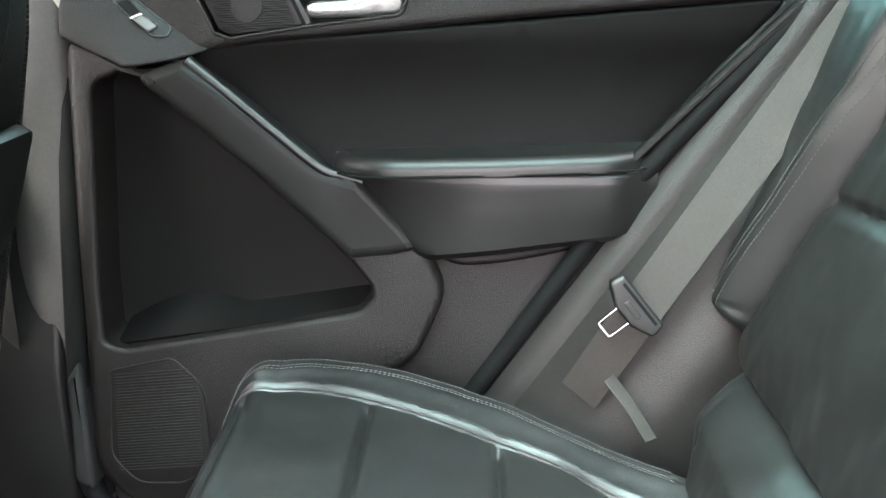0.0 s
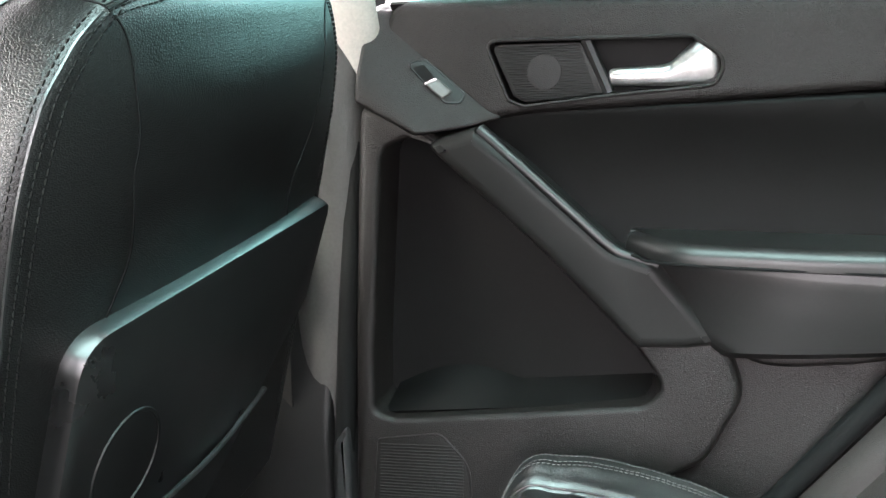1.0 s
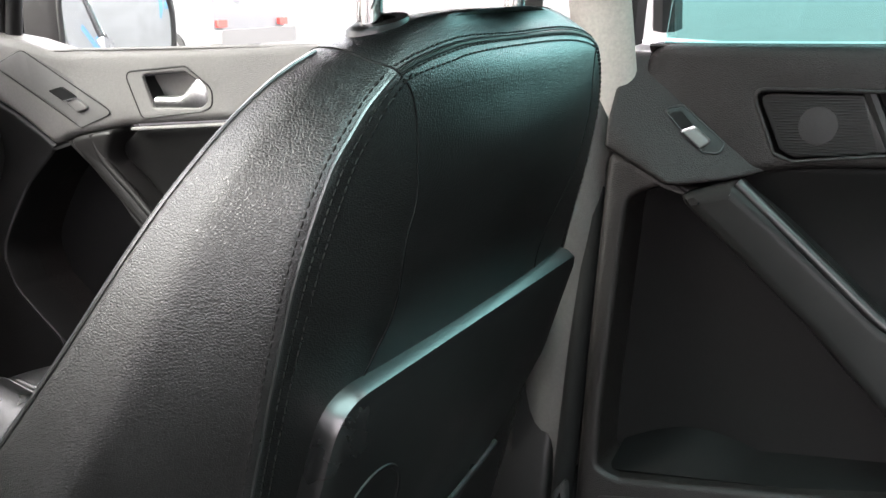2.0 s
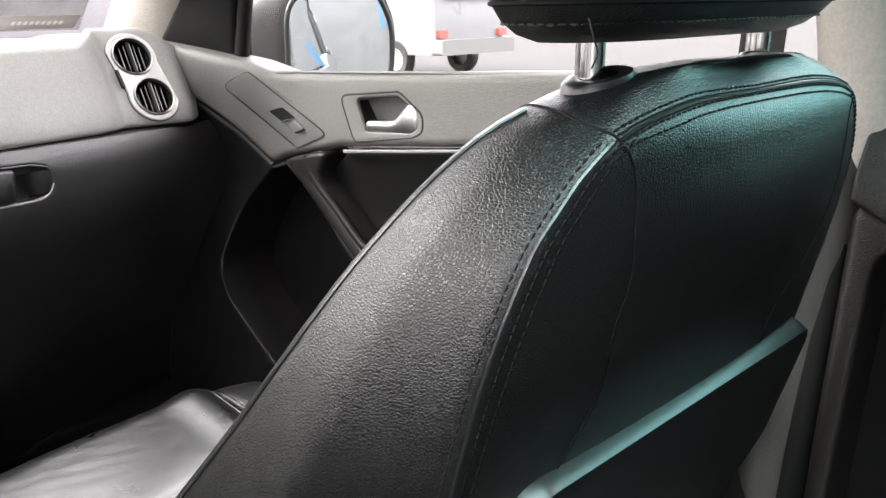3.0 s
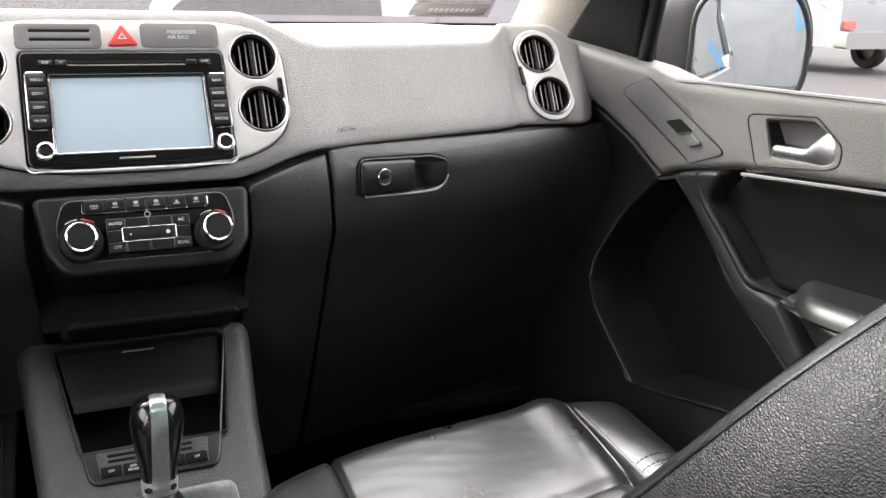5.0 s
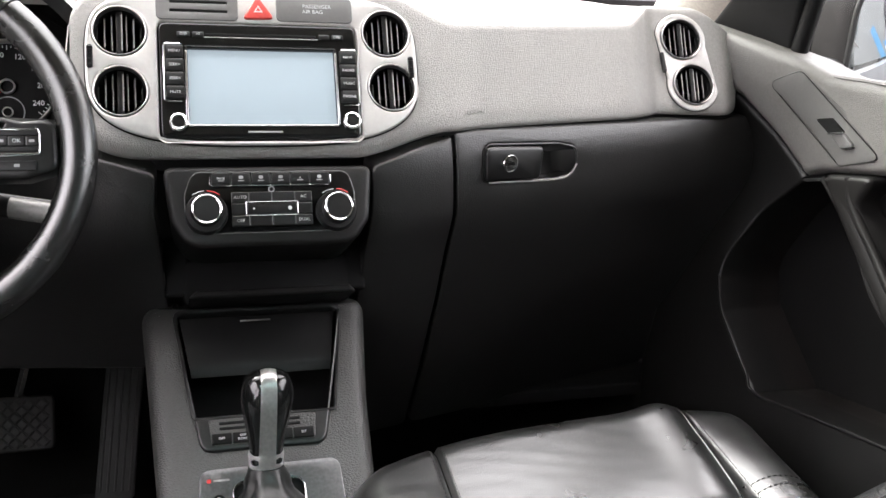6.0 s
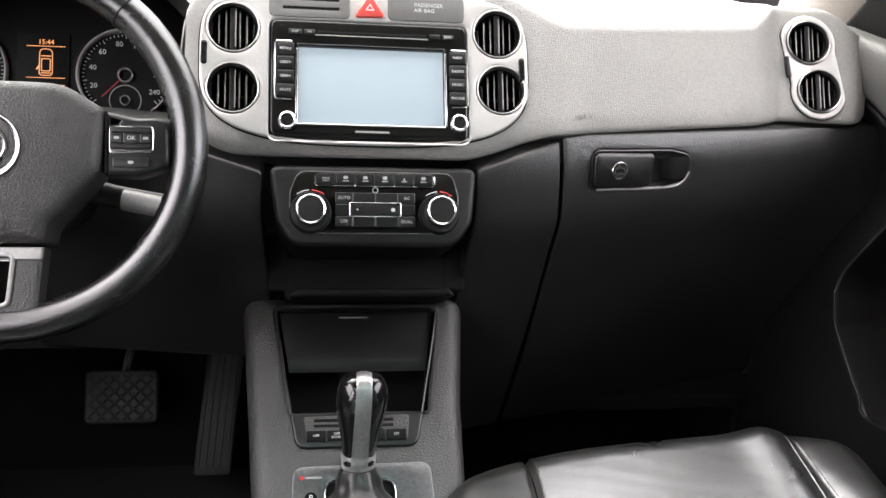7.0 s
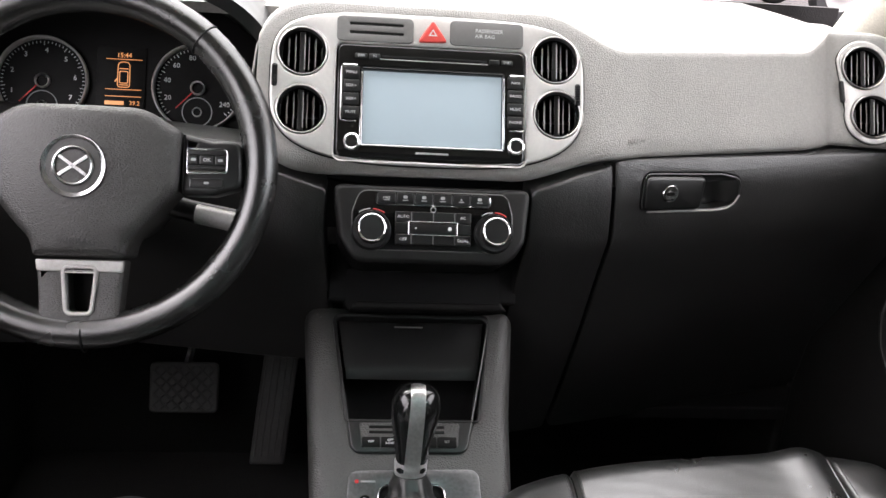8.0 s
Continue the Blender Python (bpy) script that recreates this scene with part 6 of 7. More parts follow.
    part("insert", plate(ins, -0.03, 0.000, 0.006, lambda y, z, w: rd(y, z, w - 0.012 * math.sin(math.pi * max(0, min(1, (z - 0.52) / 0.14))) ), cu=cu, cv=[0.53 + 0.015 * k for k in range(9)]), VINYL, d, "black vinyl insert")
    # diagonal pull
    pull = fillet([(0.146, 0.627, 0.010), (0.092, 0.642, 0.010), (0.052, 0.612, 0.06), (-0.044, 0.5315, 0.03), (-0.082, 0.522, 0.012), (-0.150, 0.446, 0.012), (-0.110, 0.439, 0.012), (-0.066, 0.436, 0.012), (0.02, 0.520, 0.2)], 7)
    part("door_pull", plate(pull, -0.02, 0.0285, 0.013, rd, seg=7), PULL_GREY, d, "smooth diagonal dark grey door pull")
    part("pull_edge", tube(smooth_path([rd(0.090, 0.6395, 0.016), rd(0.050, 0.6075, 0.0195), rd(0.004, 0.5690, 0.0215), rd(-0.040, 0.5325, 0.0225), rd(-0.062, 0.5235, 0.0215), rd(-0.084, 0.5165, 0.020)], 8), lambda t: 0.0075 - 0.003 * t, 12), SMOOTH_BLACK, d, "rounded satin edge of the door pull")
    # armrest
    def arm(a, b):
        y = -0.056 - 0.325 * a
        zt = 0.535 - 0.004 * a
        zb = 0.520 - 0.085 * sstep(0.0, 0.30, a) + 0.026 * max(0, a - 0.3) / 0.7
        out = 0.052 * math.sin(math.pi * min(1, 0.08 + a * 1.6) / 2) * (1 - 0.25 * sstep(0.85, 1, a))
        prof = [(0.0, zt + 0.010), (0.45, zt + 0.010), (0.85, zt + 0.004), (0.98, zt - 0.006), (1.0, zt - 0.014), (0.93, (zt + zb) / 2), (0.80, zb + 0.008), (0.6, zb), (0.0, zb)]
        k = b * (len(prof) - 1)
        i = min(int(k), len(prof) - 2)
        t = k - i
        o, z = (prof[i][j] * (1 - t) + prof[i + 1][j] * t for j in (0, 1))
        return rd(y, z, o * out)
    pad = part("armrest", sheet(40, 32, arm, -0.006), ARM_VINYL, d, "padded black armrest")
    cap_l = fillet([(-0.052, 0.010, 0.006), (-0.095, 0.054, 0.09), (-0.22, 0.0590, 0.3), (-0.345, 0.054, 0.08), (-0.392, 0.016, 0.02), (-0.392, -0.014, 0.004), (-0.052, -0.014, 0.004)], 8)
    part("armrest_cap", plate(cap_l, 0.0, 0.0175, 0.0125, lambda y, w, h: rd(y, 0.5275 + h - 0.012 * (y + 0.05), w), seg=7), ARM_VINYL, pad, "rounded black armrest top")
    part("armrest_crease", tube(smooth_path([rd(y, 0.5280 - 0.012 * (y + 0.05), w) for y, w in ((-0.060, 0.028), (-0.090, 0.0505), (-0.20, 0.0572), (-0.34, 0.0515), (-0.380, 0.034))], 6), 0.0016, 6), DARK, pad)
    # speaker grille
    sp = fillet([(0.200, 0.314, 0.008), (0.130, 0.328, 0.014), (0.098, 0.296, 0.04), (0.095, 0.20, 0.02), (0.130, 0.182, 0.02), (0.180, 0.182, 0.03), (0.208, 0.215, 0.03)], 6)
    grille = part("speaker_grille", plate(sp, 0.0, 0.0202, 0.0006, rd), DOOR_GREY, d, "finely ribbed dark grey speaker grille")
    bm = bmesh.new()
    for k in range(34):
        z = 0.199 + 0.0034 * k
        y1 = 0.200 - 0.004 * (z - 0.2) / 0.1
        y0 = 0.105 + max(0, z - 0.300) * 0.8
        merge(bm, tube([rd(y1, z - 0.002, 0.0201), rd(y0, z + 0.004, 0.0201)], 0.0009, 5))
    part("grille_ribs", bm, DOOR_GREY, grille)
    part("grille_edge", tube([rd(p.x, p.y, 0.0202) for p in sp], 0.0012, 6, closed=True), DOOR_GREY, grille)
    # slanted edge strip and seals
    part("edge_strip", tube(smooth_path([Vector((0.652, -0.352, 0.535)), Vector((0.652, -0.43, 0.612)), Vector((0.652, -0.512, 0.692)), Vector((0.652, -0.60, 0.775))], 8), 0.0085, 10, flat=0.6), DOOR_GREY, d, "grained grey edge strip")
    part("edge_seal", tube(smooth_path([Vector((0.652, -0.170, 0.25)), Vector((0.652, -0.212, 0.307)), Vector((0.652, -0.309, 0.446)), Vector((0.652, -0.371, 0.529)), Vector((0.652, -0.520, 0.690)), Vector((0.652, -0.60, 0.77))], 8), 0.0105, 12), DARK, d, "black rubber door seal")
    part("edge_seal", tube(smooth_path([rd(0.224, 0.775, -0.012), rd(0.228, 0.6, -0.006), rd(0.239, 0.40, 0.0), rd(0.247, 0.22, 0.0), rd(0.225, 0.140, 0.0), rd(0.10, 0.11, 0.0)], 8), 0.0115, 10), DARK, d, "black rubber door seal")
    part("hinge_cover", plate(fillet([(0.236, 0.325, 0.012), (0.252, 0.300, 0.012), (0.256, 0.180, 0.012), (0.232, 0.165, 0.01)], 5), -0.03, 0.016, 0.006, rd), RUBBER, d, "black rubber hinge boot")
    # pane
    part("window_pane", plate(fillet([(0.195, 0.705, 0.01), (-0.70, 0.71, 0.01), (-0.60, 1.14, 0.05), (0.10, 1.17, 0.02)], 4), -0.064, -0.060, 0.0005, lambda y, z, w: rd(y, z, w) - Vector((0.35 * max(0, z - 0.76), 0, 0))), TINT, d, "green-tinted window pane")
    # frame
    fr = [(0.225, 0.76), (0.12, 1.18), (-0.45, 1.19), (-0.62, 1.15)]
    part("window_frame", tube(smooth_path([rd(y, z, -0.05) - Vector((0.35 * max(0, z - 0.76), 0, 0)) for y, z in fr], 6), 0.018, 8), RUBBER, d, "black window frame")
    part("outer_skin", plate(fillet([(0.26, 0.0, 0.02), (-0.45, 0.0, 0.1), (-0.75, 0.70, 0.02), (0.235, 0.76, 0.02)], 5), -0.14, -0.085, 0.01, rd), BODY, d, "silver painted outer skin")
    return d


rear_door()


# ---- front passenger door ----
def fd(y, z, w):
    x = 0.687 + 0.06 * (z - 0.68) - 0.10 * (y - 0.77)
    x -= 0.36 * max(0.0, y - 0.94) * sstep(0.60, 0.76, z)
    x -= 0.20 * max(0.0, 0.62 - max(z, 0.30)) * sstep(0.62, 0.50, z)
    return Vector((x - w, y, z))


def front_door():
    d = thing("front_door", "grey and black front door trim with window switch and chrome handle", "car door", "car doors")
    cu = [0.3 + 0.05 * k for k in range(19)]
    cv = [0.30 + 0.03 * k for k in range(16)]
    recess = fillet([(0.860, 0.720, 0.010), (0.762, 0.7285, 0.012), (0.724, 0.702, 0.018), (0.724, 0.680, 0.012), (0.740, 0.674, 0.010), (0.835, 0.662, 0.010)], 6)
    bowl = fillet([(0.832, 0.7165, 0.006), (0.764, 0.7225, 0.010), (0.732, 0.703, 0.016), (0.732, 0.684, 0.010), (0.745, 0.679, 0.010), (0.815, 0.676, 0.006)], 6)
    up = fillet([(0.26, 0.690, 0.015), (0.665, 0.667, 0.2), (0.860, 0.653, 0.02), (0.960, 0.633, 0.014), (0.990, 0.620, 0.014), (1.095, 0.706, 0.2), (1.17, 0.755, 0.02), (1.16, 0.790, 0.015), (1.086, 0.776, 0.05), (1.011, 0.760, 0.05), (0.97, 0.745, 0.05), (0.80, 0.748, 0.2), (0.30, 0.765, 0.015)], 7)
    part("upper_panel", plate(up, -0.05, 0.0, 0.011, fd, [bowl], seg=5, cu=cu, cv=cv, hole_bevel=0.003), DOOR_TOP, d, "grained grey upper trim, darkened for its weaker light")
    part("recess_line", tube([fd(p.x, p.y, -0.0004) for p in recess], 0.0013, 6, closed=True), DOOR_GREY, d)
    part("handle_bowl", plate(offset2(bowl, -0.002), -0.040, -0.028, 0, fd), TRIM_BLACK, d)
    part("bowl_wall", plate(offset2(bowl, -0.0005), -0.040, -0.003, 0, fd, [offset2(bowl, 0.0015)]), SMOOTH_BLACK, d)
    door_handle(d, fd, 0.818, 0.6830, 0.80)
    part("window_sill", sheet(30, 8, lambda a, b: fd(1.02 - 0.76 * a, 0.7445 + 0.016 * a - 0.060 * b ** 1.5, -0.006 - 0.018 * b), 0.004), DOOR_TOP, d)
    part("window_seal", tube([fd(1.06 - 0.78 * k / 20, 0.688 + 0.012 * k / 20, -0.034) for k in range(21)], 0.006, 8), RUBBER, d, "black rubber window seal")
    # switch pod
    pod = fillet([(1.046, 0.727, 0.010), (1.006, 0.748, 0.010), (0.882, 0.667, 0.006), (0.938, 0.646, 0.008)], 6)
    sp = part("switch_panel", plate(pod, -0.01, 0.0016, 0.001, fd, cu=[0.89 + 0.01 * k for k in range(16)]), POD_GREY, d, "smooth grey switch panel")
    part("switch_line", tube([fd(p.x, p.y, 0.0008) for p in pod], 0.0009, 6, closed=True), DOOR_GREY, sp)
    part("switch_well", plate(fillet([(0.977, 0.695, 0.002), (0.958, 0.700, 0.002), (0.938, 0.686, 0.002), (0.957, 0.681, 0.002)], 3), 0.002, 0.0052, 0, fd, cu=[0.94, 0.945, 0.95, 0.955, 0.96, 0.965, 0.97]), DARK, sp)
    part("rocker", plate(fillet([(0.956, 0.681, 0.002), (0.938, 0.6855, 0.002), (0.918, 0.673, 0.003), (0.937, 0.667, 0.003)], 4), 0.002, 0.0058, 0.0015, fd), POD_GREY, sp)
    part("rocker_edge", tube([fd(0.9565, 0.6812, 0.0060), fd(0.9380, 0.6858, 0.0062)], 0.0013, 6), CHROME, sp)
    # lower panel with the map pocket
    pocket = fillet([(0.988, 0.618, 0.02), (0.955, 0.627, 0.006), (0.80, 0.51, 0.03), (0.68, 0.42, 0.03), (0.66, 0.400, 0.01), (0.760, 0.384, 0.05), (0.930, 0.355, 0.004), (1.040, 0.425, 0.03), (1.072, 0.470, 0.05), (1.045, 0.560, 0.08)], 7)
    low = fillet([(1.20, 0.760, 0.02), (1.095, 0.702, 0.1), (0.992, 0.621, 0.012), (0.955, 0.632, 0.012), (0.78, 0.50, 0.03), (0.70, 0.455, 0.03), (0.26, 0.47, 0.012), (0.26, 0.09, 0.02), (1.12, 0.09, 0.03), (1.18, 0.45, 0.1)], 6)
    part("lower_panel", plate(low, -0.055, -0.004, 0.008, fd, [pocket], seg=4, cu=cu, cv=cv, hole_bevel=0.004), LOW_GREY, d, "grained black pocket surround")
    part("pocket_back", plate(offset2(pocket, -0.012), -0.108, -0.098, 0, fd, cu=cu, cv=cv), TRIM_BLACK, d, "black map pocket liner")
    # paler than the surround: the light on the inner wall is in its colour
    part("pocket_wall_lit", plate(offset2(pocket, -0.006), -0.100, -0.056, 0, fd, [offset2(pocket, -0.001)], cu=cu, cv=cv), DOOR_GREY, d)
    part("pocket_rim", tube(smooth_path([fd(0.68, 0.397, -0.003), fd(0.76, 0.3845, -0.003), fd(0.84, 0.3705, -0.003), fd(0.929, 0.3555, -0.003), fd(0.955, 0.3715, -0.003), fd(1.00, 0.400, -0.003), fd(1.040, 0.428, -0.003), fd(1.066, 0.462, -0.003)], 6), 0.0022, 8), LOW_GREY, d)
    # insert and pull
    ins = fillet([(0.855, 0.648, 0.01), (0.64, 0.664, 0.05), (0.26, 0.685, 0.01), (0.26, 0.52, 0.01), (0.70, 0.53, 0.02), (0.78, 0.53, 0.03), (0.895, 0.618, 0.03)], 6)
    part("insert", plate(ins, -0.06, -0.014, 0.006, fd, cu=cu, cv=cv), VINYL, d, "black vinyl insert")
    part("insert_line", tube(smooth_path([fd(0.856, 0.6475, -0.004), fd(0.76, 0.655, -0.004), fd(0.64, 0.664, -0.004), fd(0.40, 0.677, -0.004)], 6), 0.0022, 6), DULL_SILVER, d)
    pull = fillet([(0.960, 0.632, 0.012), (0.870, 0.650, 0.012), (0.893, 0.610, 0.02), (0.795, 0.534, 0.02), (0.745, 0.525, 0.012), (0.69, 0.480, 0.012), (0.70, 0.455, 0.012), (0.80, 0.51, 0.02)], 7)
    part("door_pull", plate(pull, -0.03, 0.010, 0.008, fd, seg=5), PULL_GREY, d, "diagonal dark grey door pull")
    part("pull_lip", tube(smooth_path([fd(0.915, 0.638, 0.004), fd(0.895, 0.606, 0.006), fd(0.845, 0.568, 0.008), fd(0.805, 0.541, 0.009), fd(0.785, 0.5325, 0.008), fd(0.740, 0.526, -0.004)], 8), lambda t: 0.0058 - 0.003 * sstep(0.8, 1.0, t), 10), PULL_GREY, d)
    part("pull_lip", tube(smooth_path([fd(0.952, 0.628, 0.005), fd(0.88, 0.575, 0.007), fd(0.81, 0.520, 0.007), fd(0.72, 0.462, -0.010)], 8), lambda t: 0.0034 - 0.002 * sstep(0.7, 1.0, t), 8), PULL_GREY, d)
    def arm(a, b):
        y = 0.730 - 0.43 * a
        zt, zb = 0.541 + 0.016 * a, 0.520 - 0.060 * sstep(0.0, 0.4, a)
        out = 0.020 + 0.050 * math.sin(math.pi * min(1, 0.1 + a * 2.4) / 2)
        prof = [(-0.3, zt), (0.5, zt), (0.9, zt - 0.004), (1.0, zt - 0.014), (0.93, (zt + zb) / 2), (0.8, zb + 0.008), (0.5, zb), (-0.3, zb)]
        k = b * (len(prof) - 1)
        i = min(int(k), len(prof) - 2)
        t = k - i
        o, z = (prof[i][j] * (1 - t) + prof[i + 1][j] * t for j in (0, 1))
        return fd(y, z, o * out - 0.006)
    pad = part("armrest", sheet(30, 28, arm, -0.006), ARM_VINYL, d, "padded black armrest")
    cap_l = fillet([(0.738, 0.004, 0.006), (0.690, 0.060, 0.09), (0.58, 0.071, 0.2), (0.31, 0.071, 0.02), (0.31, -0.016, 0.004), (0.735, -0.016, 0.004)], 7)
    part("armrest_cap", plate(cap_l, 0.0, 0.020, 0.0145, lambda y, w, h: fd(y, 0.5325 + h + 0.037 * (0.735 - y), w - 0.006), seg=5), ARM_VINYL, pad, "rounded glossy black armrest top")
    # mirror triangle
    tri = fillet([(1.050, 0.750, 0.01), (1.175, 0.763, 0.01), (1.125, 0.85, 0.03), (1.050, 0.99, 0.01)], 4)
    part("mirror_triangle", plate(tri, -0.06, -0.030, 0.006, fd), TRIM_BLACK, d, "black triangular mirror cover")
    part("quarter_post", tube([fd(1.045, 0.748, -0.035), fd(1.040, 0.99, -0.055)], 0.011, 10), TRIM_BLACK, d)
    part("window_pane", plate(fillet([(1.08, 0.69, 0.01), (0.26, 0.70, 0.01), (0.20, 1.17, 0.02), (0.75, 1.15, 0.05), (1.08, 0.93, 0.02)], 4), -0.080, -0.076, 0.0005, lambda y, z, w: fd(y, z, w) - Vector((0.35 * max(0, z - 0.76), 0, 0))), CLEAR, d, "clear window pane")
    fr = [(0.20, 0.77), (0.18, 1.18), (0.72, 1.17), (1.04, 0.98)]
    part("window_frame", tube([fd(y, z, -0.07) - Vector((0.35 * max(0, z - 0.76), 0, 0)) for y, z in fr], 0.016, 8), RUBBER, d, "black window frame")
    part("outer_skin", plate(fillet([(0.27, 0.0, 0.02), (1.35, 0.0, 0.03), (1.33, 0.69, 0.05), (0.25, 0.69, 0.02)], 5), -0.16, -0.10, 0.01, lambda y, z, w: Vector((0.70 - 0.03 * (y - 0.8) - w, y, z)), cu=cu), BODY, d, "silver painted outer skin")
    return d


front_door()


# ---- pillars, far side, glass ----
def pillar(name, label, path, r, flat, mat):
    return tagged(part(name, tube(smooth_path([Vector(p) for p in path], 6), r, 14, flat=flat, up=(0, 1, 0)), mat), label, "pillar", kind="structure")


pillar("pillar_a", "pale beige windscreen pillar trim", [(0.672, 1.40, 0.70), (0.658, 1.31, 0.78), (0.645, 1.235, 0.84), (0.61, 1.10, 0.94), (0.54, 0.88, 1.09), (0.49, 0.70, 1.20)], 0.052, 1.15, PILLAR)
pillar("pillar_a_far", "pale beige windscreen pillar trim", [(-0.655, 1.30, 0.775), (-0.60, 1.12, 0.90), (-0.53, 0.90, 1.06), (-0.49, 0.70, 1.20)], 0.030, 1.5, PILLAR)


def b_pillar(sd, name):
    def up(a, b):
        ang = math.pi * (a - 0.5)
        return Vector((sd * (0.712 - 0.020 * math.cos(ang) - 0.30 * 0.5 * b), 0.222 + 0.030 * math.sin(ang) + 0.01 * b, 0.690 + 0.52 * b))
    tagged(part("pillar_b_upper" + name, sheet(14, 10, up, 0.01), PILLAR), "pale beige upper door pillar trim", "pillar", kind="structure")

    def low(a, b):
        ang = math.pi * (a - 0.5)
        return Vector((sd * (0.712 - 0.030 * math.cos(ang) - 0.02 * b), 0.276 + 0.04 * math.sin(ang) + 0.012 * b - 0.045 * (1 - b) * 0.9 * (1 if math.sin(ang) < 0 else 0.5) * 0 - 0.03 * (1 - b), 0.725 - 0.57 * b))
    tagged(part("pillar_b_lower" + name, sheet(14, 14, low, 0.01), PILLAR_GREY), "grained grey lower door pillar trim", "pillar", kind="structure")


b_pillar(1, "")
b_pillar(-1, "_far")
bm = hexa((0.60, 0.24, 0.0), (0.76, 1.30, 0.10), 0.02)
tagged(part("sill", bm, TRIM_BLACK), "grained black door sill cover", "sill", kind="structure")
bm = hexa((0.72, 0.26, 0.05), (0.78, 0.40, 0.74), 0.01)
tagged(part("pillar_b_core", bm, RUBBER), "black core of the door pillar", "pillar", kind="structure")


def quarter():
    """Grey quarter trim between the door and the rear backrest."""
    def f(a, b):
        z = 0.24 + 0.60 * b
        y = -0.222 - 0.72 * (z - 0.30) - 0.33 * a
        x = 0.650 - 0.10 * math.sin(math.pi * min(1, a * 2.0) / 2) + 0.05 * b * a + 0.012 * math.exp(-((a - 0.10) / 0.03) ** 2)
        return Vector((x, y, z))
    q = part("quarter_trim", sheet(40, 30, f, 0.01), QUARTER_GREY)
    tagged(q, "grained grey quarter trim beside the rear seat", "trim", kind="structure")
    # added out of view: narrows the far doorway to cut its side light
    far = plate(fillet([(-0.215, 0.06, 0.02), (-0.215, 0.28, 0.04), (-0.60, 0.78, 0.03), (-0.66, 0.78, 0.01), (-0.66, 0.06, 0.01)], 5), 0.64, 0.74, 0.012, lambda y, z, w: Vector((-w, y, z)))
    return tagged(part("quarter_trim_far", far, DOOR_GREY), "unseen grained grey quarter trim that narrows the far doorway's light", "trim", kind="structure")


quarter()
# the far rear door stands open: only its sill
bm = hexa((-0.76, -0.75, -0.05), (-0.66, 0.24, 0.10), 0.02)
tagged(part("sill_far", bm, DOOR_GREY), "grained grey sill of the open far rear door", "sill", kind="structure")
# far (driver) side wall below the windows, rear wall
bm = hexa((-0.76, 0.20, 0.0), (-0.70, 1.4, 0.75), 0.02)
tagged(part("wall_driver_side", bm, DOOR_GREY), "grey trimmed far door side", "wall", kind="structure")
bm = hexa((-0.74, -1.25, 0.0), (0.74, -1.18, 0.80), 0.02)
tagged(part("wall_rear", bm, DOOR_GREY), "grey trimmed tailgate", "wall", kind="structure")
for sd, nm in ((1, ""), (-1, "_far")):
    bm = hexa((min(sd * 0.64, sd * 0.74), -1.2, 0.0), (max(sd * 0.64, sd * 0.74), -0.62, 0.78), 0.02)
    tagged(part("wall_quarter" + nm, bm, DOOR_GREY), "grey trimmed luggage side", "wall", kind="structure")
    bm = sheet(8, 8, lambda a, b: Vector((sd * (0.69 - 0.13 * b), -1.20 + (0.50 - 0.06 * b) * a, 0.77 + 0.45 * b)), 0.02)
    tagged(part("pillar_d" + nm, bm, PILLAR), "pale beige rear pillar trim", "pillar", kind="structure")
    bm = tube(smooth_path([Vector((sd * 0.585, -1.15, 1.185)), Vector((sd * 0.60, -0.5, 1.215)), Vector((sd * 0.60, 0.2, 1.225)), Vector((sd * 0.585, 0.62, 1.205)), Vector((sd * 0.55, 0.92, 1.15))], 8), 0.045, 12)
    tagged(part("roof_rail" + nm, bm, LINER), "pale beige cloth roof rail", "headliner", kind="structure")


def window(name, corners, mat, label):
    bm = bmesh.new()
    vs = [bm.verts.new(c) for c in corners]
    bm.faces.new(vs)
    bmesh.ops.solidify(bm, geom=bm.faces[:], thickness=0.004)
    bmesh.ops.recalc_face_normals(bm, faces=bm.faces[:])
    return tagged(part(name, bm, mat), label, "window", kind="structure")


window("windscreen", [(-0.68, 1.55, 0.80), (0.68, 1.55, 0.80), (0.52, 0.80, 1.23), (-0.52, 0.80, 1.23)], SCREEN_GLASS, "clear raked windscreen")
window("window_far_front", [(-0.73, 0.27, 0.76), (-0.73, 1.25, 0.76), (-0.58, 0.75, 1.19), (-0.58, 0.24, 1.19)], CLEAR, "clear driver window")
window("window_rear", [(-0.62, -1.22, 0.80), (0.62, -1.22, 0.80), (0.52, -1.0, 1.20), (-0.52, -1.0, 1.20)], DARK_TINT, "dark-tinted rear window")


def windscreen_sticker():
    """A grey strip with illegible white marks along the foot of the glass."""
    def wf(u, v, w):
        return Vector((u, 1.538 - 1.744 * v + w, 0.799 + v))
    st = thing("windscreen_sticker", "grey strip with small white marks inside the windscreen", "sticker")
    part("strip", plate(box2(0.515, 0.004, 0.660, 0.026, 0.004), -0.001, 0.0, 0, wf), DULL_SILVER, st)
    for k in range(9):
        part("print_bar", plate(box2(0.548 + 0.010 * k, 0.011, 0.5545 + 0.010 * k, 0.017, 0.002), -0.0016, -0.0008, 0, wf), WHITE_INK, st)
    return st


windscreen_sticker()


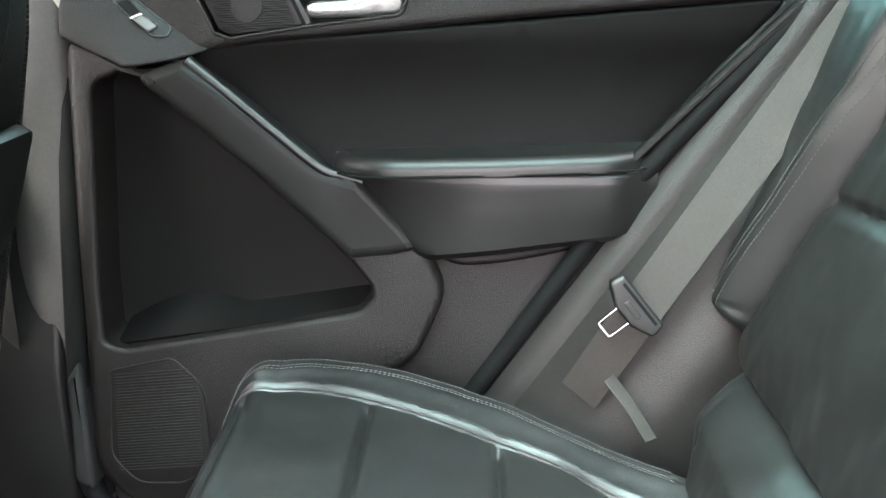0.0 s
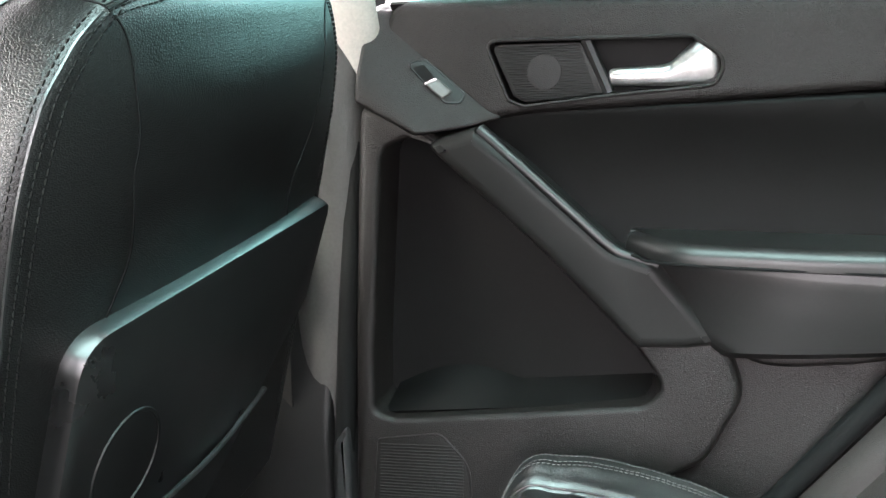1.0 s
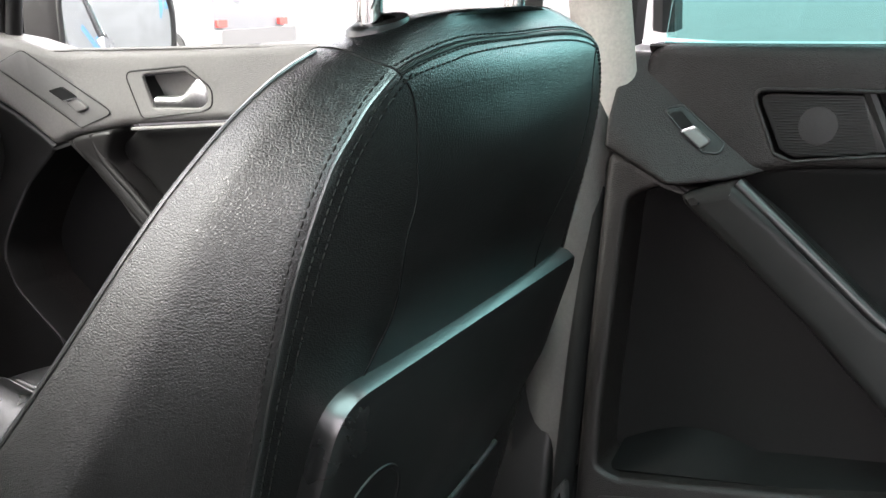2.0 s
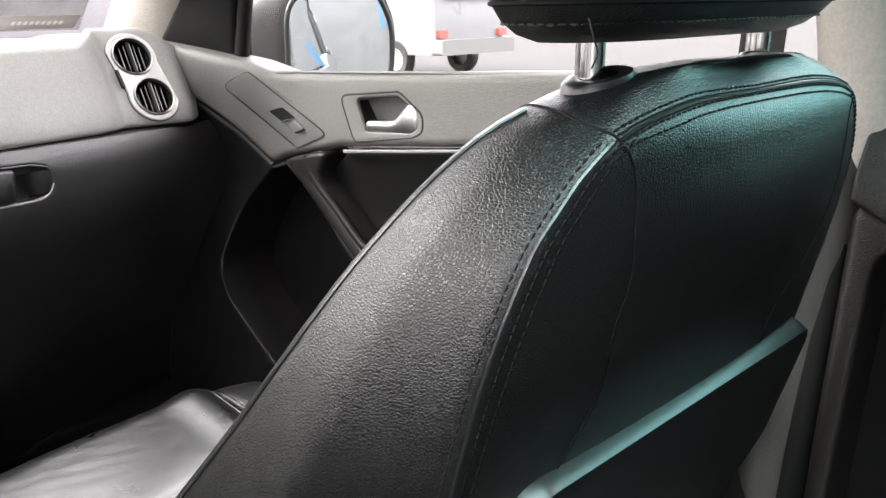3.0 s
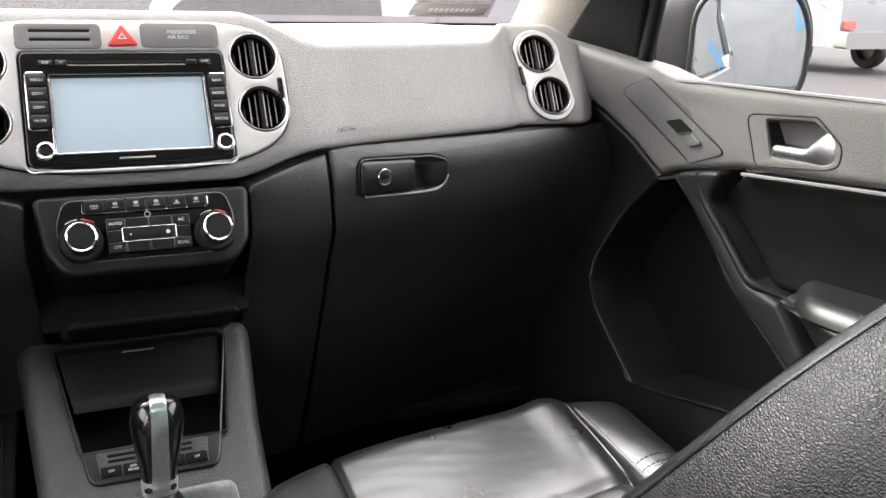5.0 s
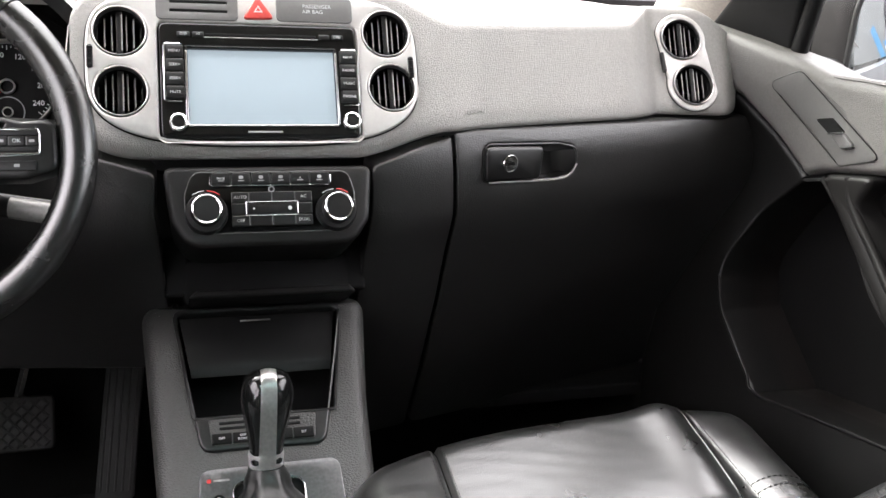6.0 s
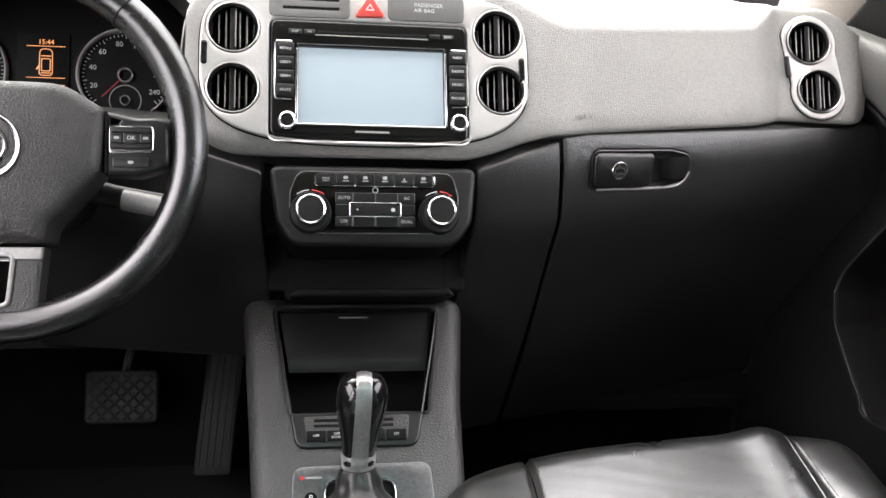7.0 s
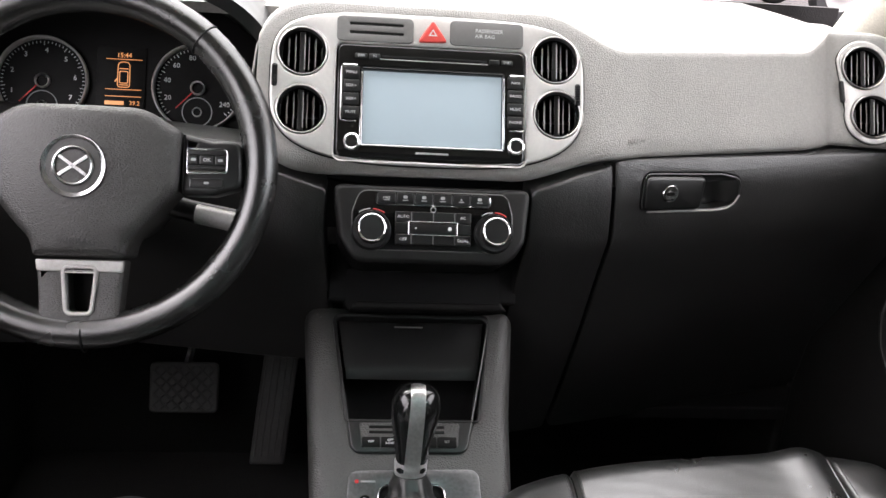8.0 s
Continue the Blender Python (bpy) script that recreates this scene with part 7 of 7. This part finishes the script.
# ---- door mirror ----
def door_mirror():
    m = thing("door_mirror", "black-housed passenger door mirror with large glass", "door mirror")
    C = Vector((0.985, 1.225, 0.728))
    look_dir = Vector((-0.385, -0.922, 0.02)).normalized()
    right = look_dir.cross(Vector((0, 0, 1))).normalized() * -1
    upv = right.cross(look_dir) * -1
    if upv.z < 0:
        upv = -upv

    def mf(u, v, w):
        return C + right * u + upv * v * 1.25 + look_dir * w
    shape = fillet([(-0.078, 0.100, 0.05), (-0.080, -0.030, 0.06), (-0.048, -0.070, 0.05), (0.050, -0.066, 0.08), (0.106, -0.022, 0.07), (0.110, 0.055, 0.08), (0.082, 0.105, 0.05)], 8)
    rings = []
    for k in range(9):
        t = k / 8
        sc = math.sqrt(max(0.0, 1 - (t * 0.97) ** 2.5))
        rings.append([mf(p.x * 1.09 * sc - 0.13 * t, p.y * 1.12 * sc, -0.10 * t) for p in shape])
    part("housing", loft(rings), material("grey_mirror_housing", (0.0135, 0.0125, 0.012), 0.5, vary=0.08, spec=0.3), m, "dark grey mirror housing")
    part("glass_rim", plate(offset2(shape, -0.008), -0.01, 0.006, 0.004, mf, [offset2(shape, 0.001)]), SMOOTH_BLACK, m)
    mir = material("mirror_glass", (0.86, 0.88, 0.90), 0.01, metal=1.0, vary=0.0, fine=0.0, rough_vary=0.0)
    part("mirror_glass", plate(shape, -0.002, 0.002, 0.0005, mf), mir, m, "clear mirror glass")
    part("arm", tube([C + Vector((-0.05, 0.05, -0.045)), Vector((0.80, 1.26, 0.705))], 0.034, 14, flat=1.2), SMOOTH_BLACK, m)
    return m


door_mirror()

# ---- outside ----
GRAVEL = material("red_brown_gravel", (0.0085, 0.0053, 0.0047), 0.95, vary=0.45, vary_scale=1.4, bump=1.0, grain=14, fine=0.4)
VAN = material("white_van_paint", (0.14, 0.14, 0.144), 0.3, vary=0.06, vary_scale=3, coat=0.4)
bm = hexa((-300, -300, -0.9), (300, 300, -0.40), 0.0)
tagged(part("ground", bm, GRAVEL), "red-brown gravel yard", "ground", kind="structure")


def van(at, label, mat, turn):
    v = thing("van", label, "van")
    v.matrix_world = Matrix.Translation(at) @ Matrix.Rotation(radians(turn), 4, "Z")

    def vf(u, w2, d):
        return Vector((d, u, w2))
    side = fillet([(-2.6, 0.42, 0.1), (2.5, 0.42, 0.1), (2.7, 0.9, 0.3), (2.2, 1.15, 0.2), (1.5, 2.15, 0.3), (-2.55, 2.2, 0.15)], 6)
    part("body", plate(side, -0.95, 0.95, 0.10, vf, seg=4), mat, v)
    part("bumper", plate(box2(-0.98, 0.42, 0.98, 0.68, 0.05), -2.78, -2.5, 0.04, lambda a, b, c: Vector((a, c, b))), SATIN_GREY, v)
    part("rear_window", plate(box2(-0.75, 1.35, 0.75, 1.95, 0.08), -2.62, -2.59, 0.005, lambda a, b, c: Vector((a, c, b))), GLOSS_BLACK, v)
    for sd in (-1, 1):
        part("tail_lamp", plate(box2(sd * 0.80 - 0.11, 0.72, sd * 0.80 + 0.11, 0.84, 0.02), -2.66, -2.58, 0.01, lambda a, b, c: Vector((a, c, b))), RED, v, "red tail lamp")
        for y in (-1.6, 1.75):
            tyre = part("tyre", lathe([(0.20, -0.10), (0.31, -0.11), (0.335, -0.06), (0.335, 0.06), (0.31, 0.11), (0.20, 0.10), (0.20, -0.10)], lambda a, b, w, sd=sd, y=y: Vector((sd * 0.87 + w * sd, y + a, 0.335 + b)), 32), RUBBER, v)
            part("rim", lathe([(0.205, 0.02), (0.19, 0.085), (0.12, 0.06), (0.06, 0.08), (0.0001, 0.08)], lambda a, b, w, sd=sd, y=y: Vector((sd * 0.87 + w * sd, y + a, 0.335 + b)), 24), DULL_SILVER, tyre)
    for k in range(2):
        part("side_window", plate(box2(0.6 + 0.75 * k - 0.3, 1.30, 0.6 + 0.75 * k + 0.35, 1.90, 0.06), -0.97, 0.97, 0.01, vf), GLOSS_BLACK, v)
    return v


van((12.6, 13.6, -0.40), "white panel van parked on the gravel", VAN, 0)
van((4.0, 11.5, -0.40), "white van parked ahead of the car", VAN, 90)
van((-4.5, 13.0, -0.40), "white van parked ahead of the car", VAN, 80)


SHED = material("dull_grey_shed_paint", (0.075, 0.077, 0.080), 0.6, vary=0.15, vary_scale=2)


def sign_wall():
    """A dull shed wall behind the car with blue painted bars."""
    w = thing("shed_wall", "dull grey shed wall with blue painted bars", "wall")
    def wf(u, v, d):
        return Vector((u, -7.0 + d, v))
    blue = material("blue_paint", (0.02, 0.085, 0.165), 0.5)
    part("wall", plate(box2(-3.0, -0.40, 14.0, 5.2, 0.02), -0.3, 0.0, 0.01, wf), SHED, w)
    for u0, v0, u1, v1 in ((2.3, 1.3, 2.6, 2.3), (2.75, 1.3, 3.4, 1.6), (2.75, 2.0, 3.4, 2.3), (3.7, 1.3, 4.0, 2.3), (4.2, 1.3, 4.9, 1.6), (5.2, 0.6, 5.7, 2.6), (5.9, 0.6, 6.8, 1.0)):
        part("painted_bar", plate(box2(u0, v0, u1, v1, 0.12), 0.0, 0.01, 0.002, wf), blue, w)


sign_wall()
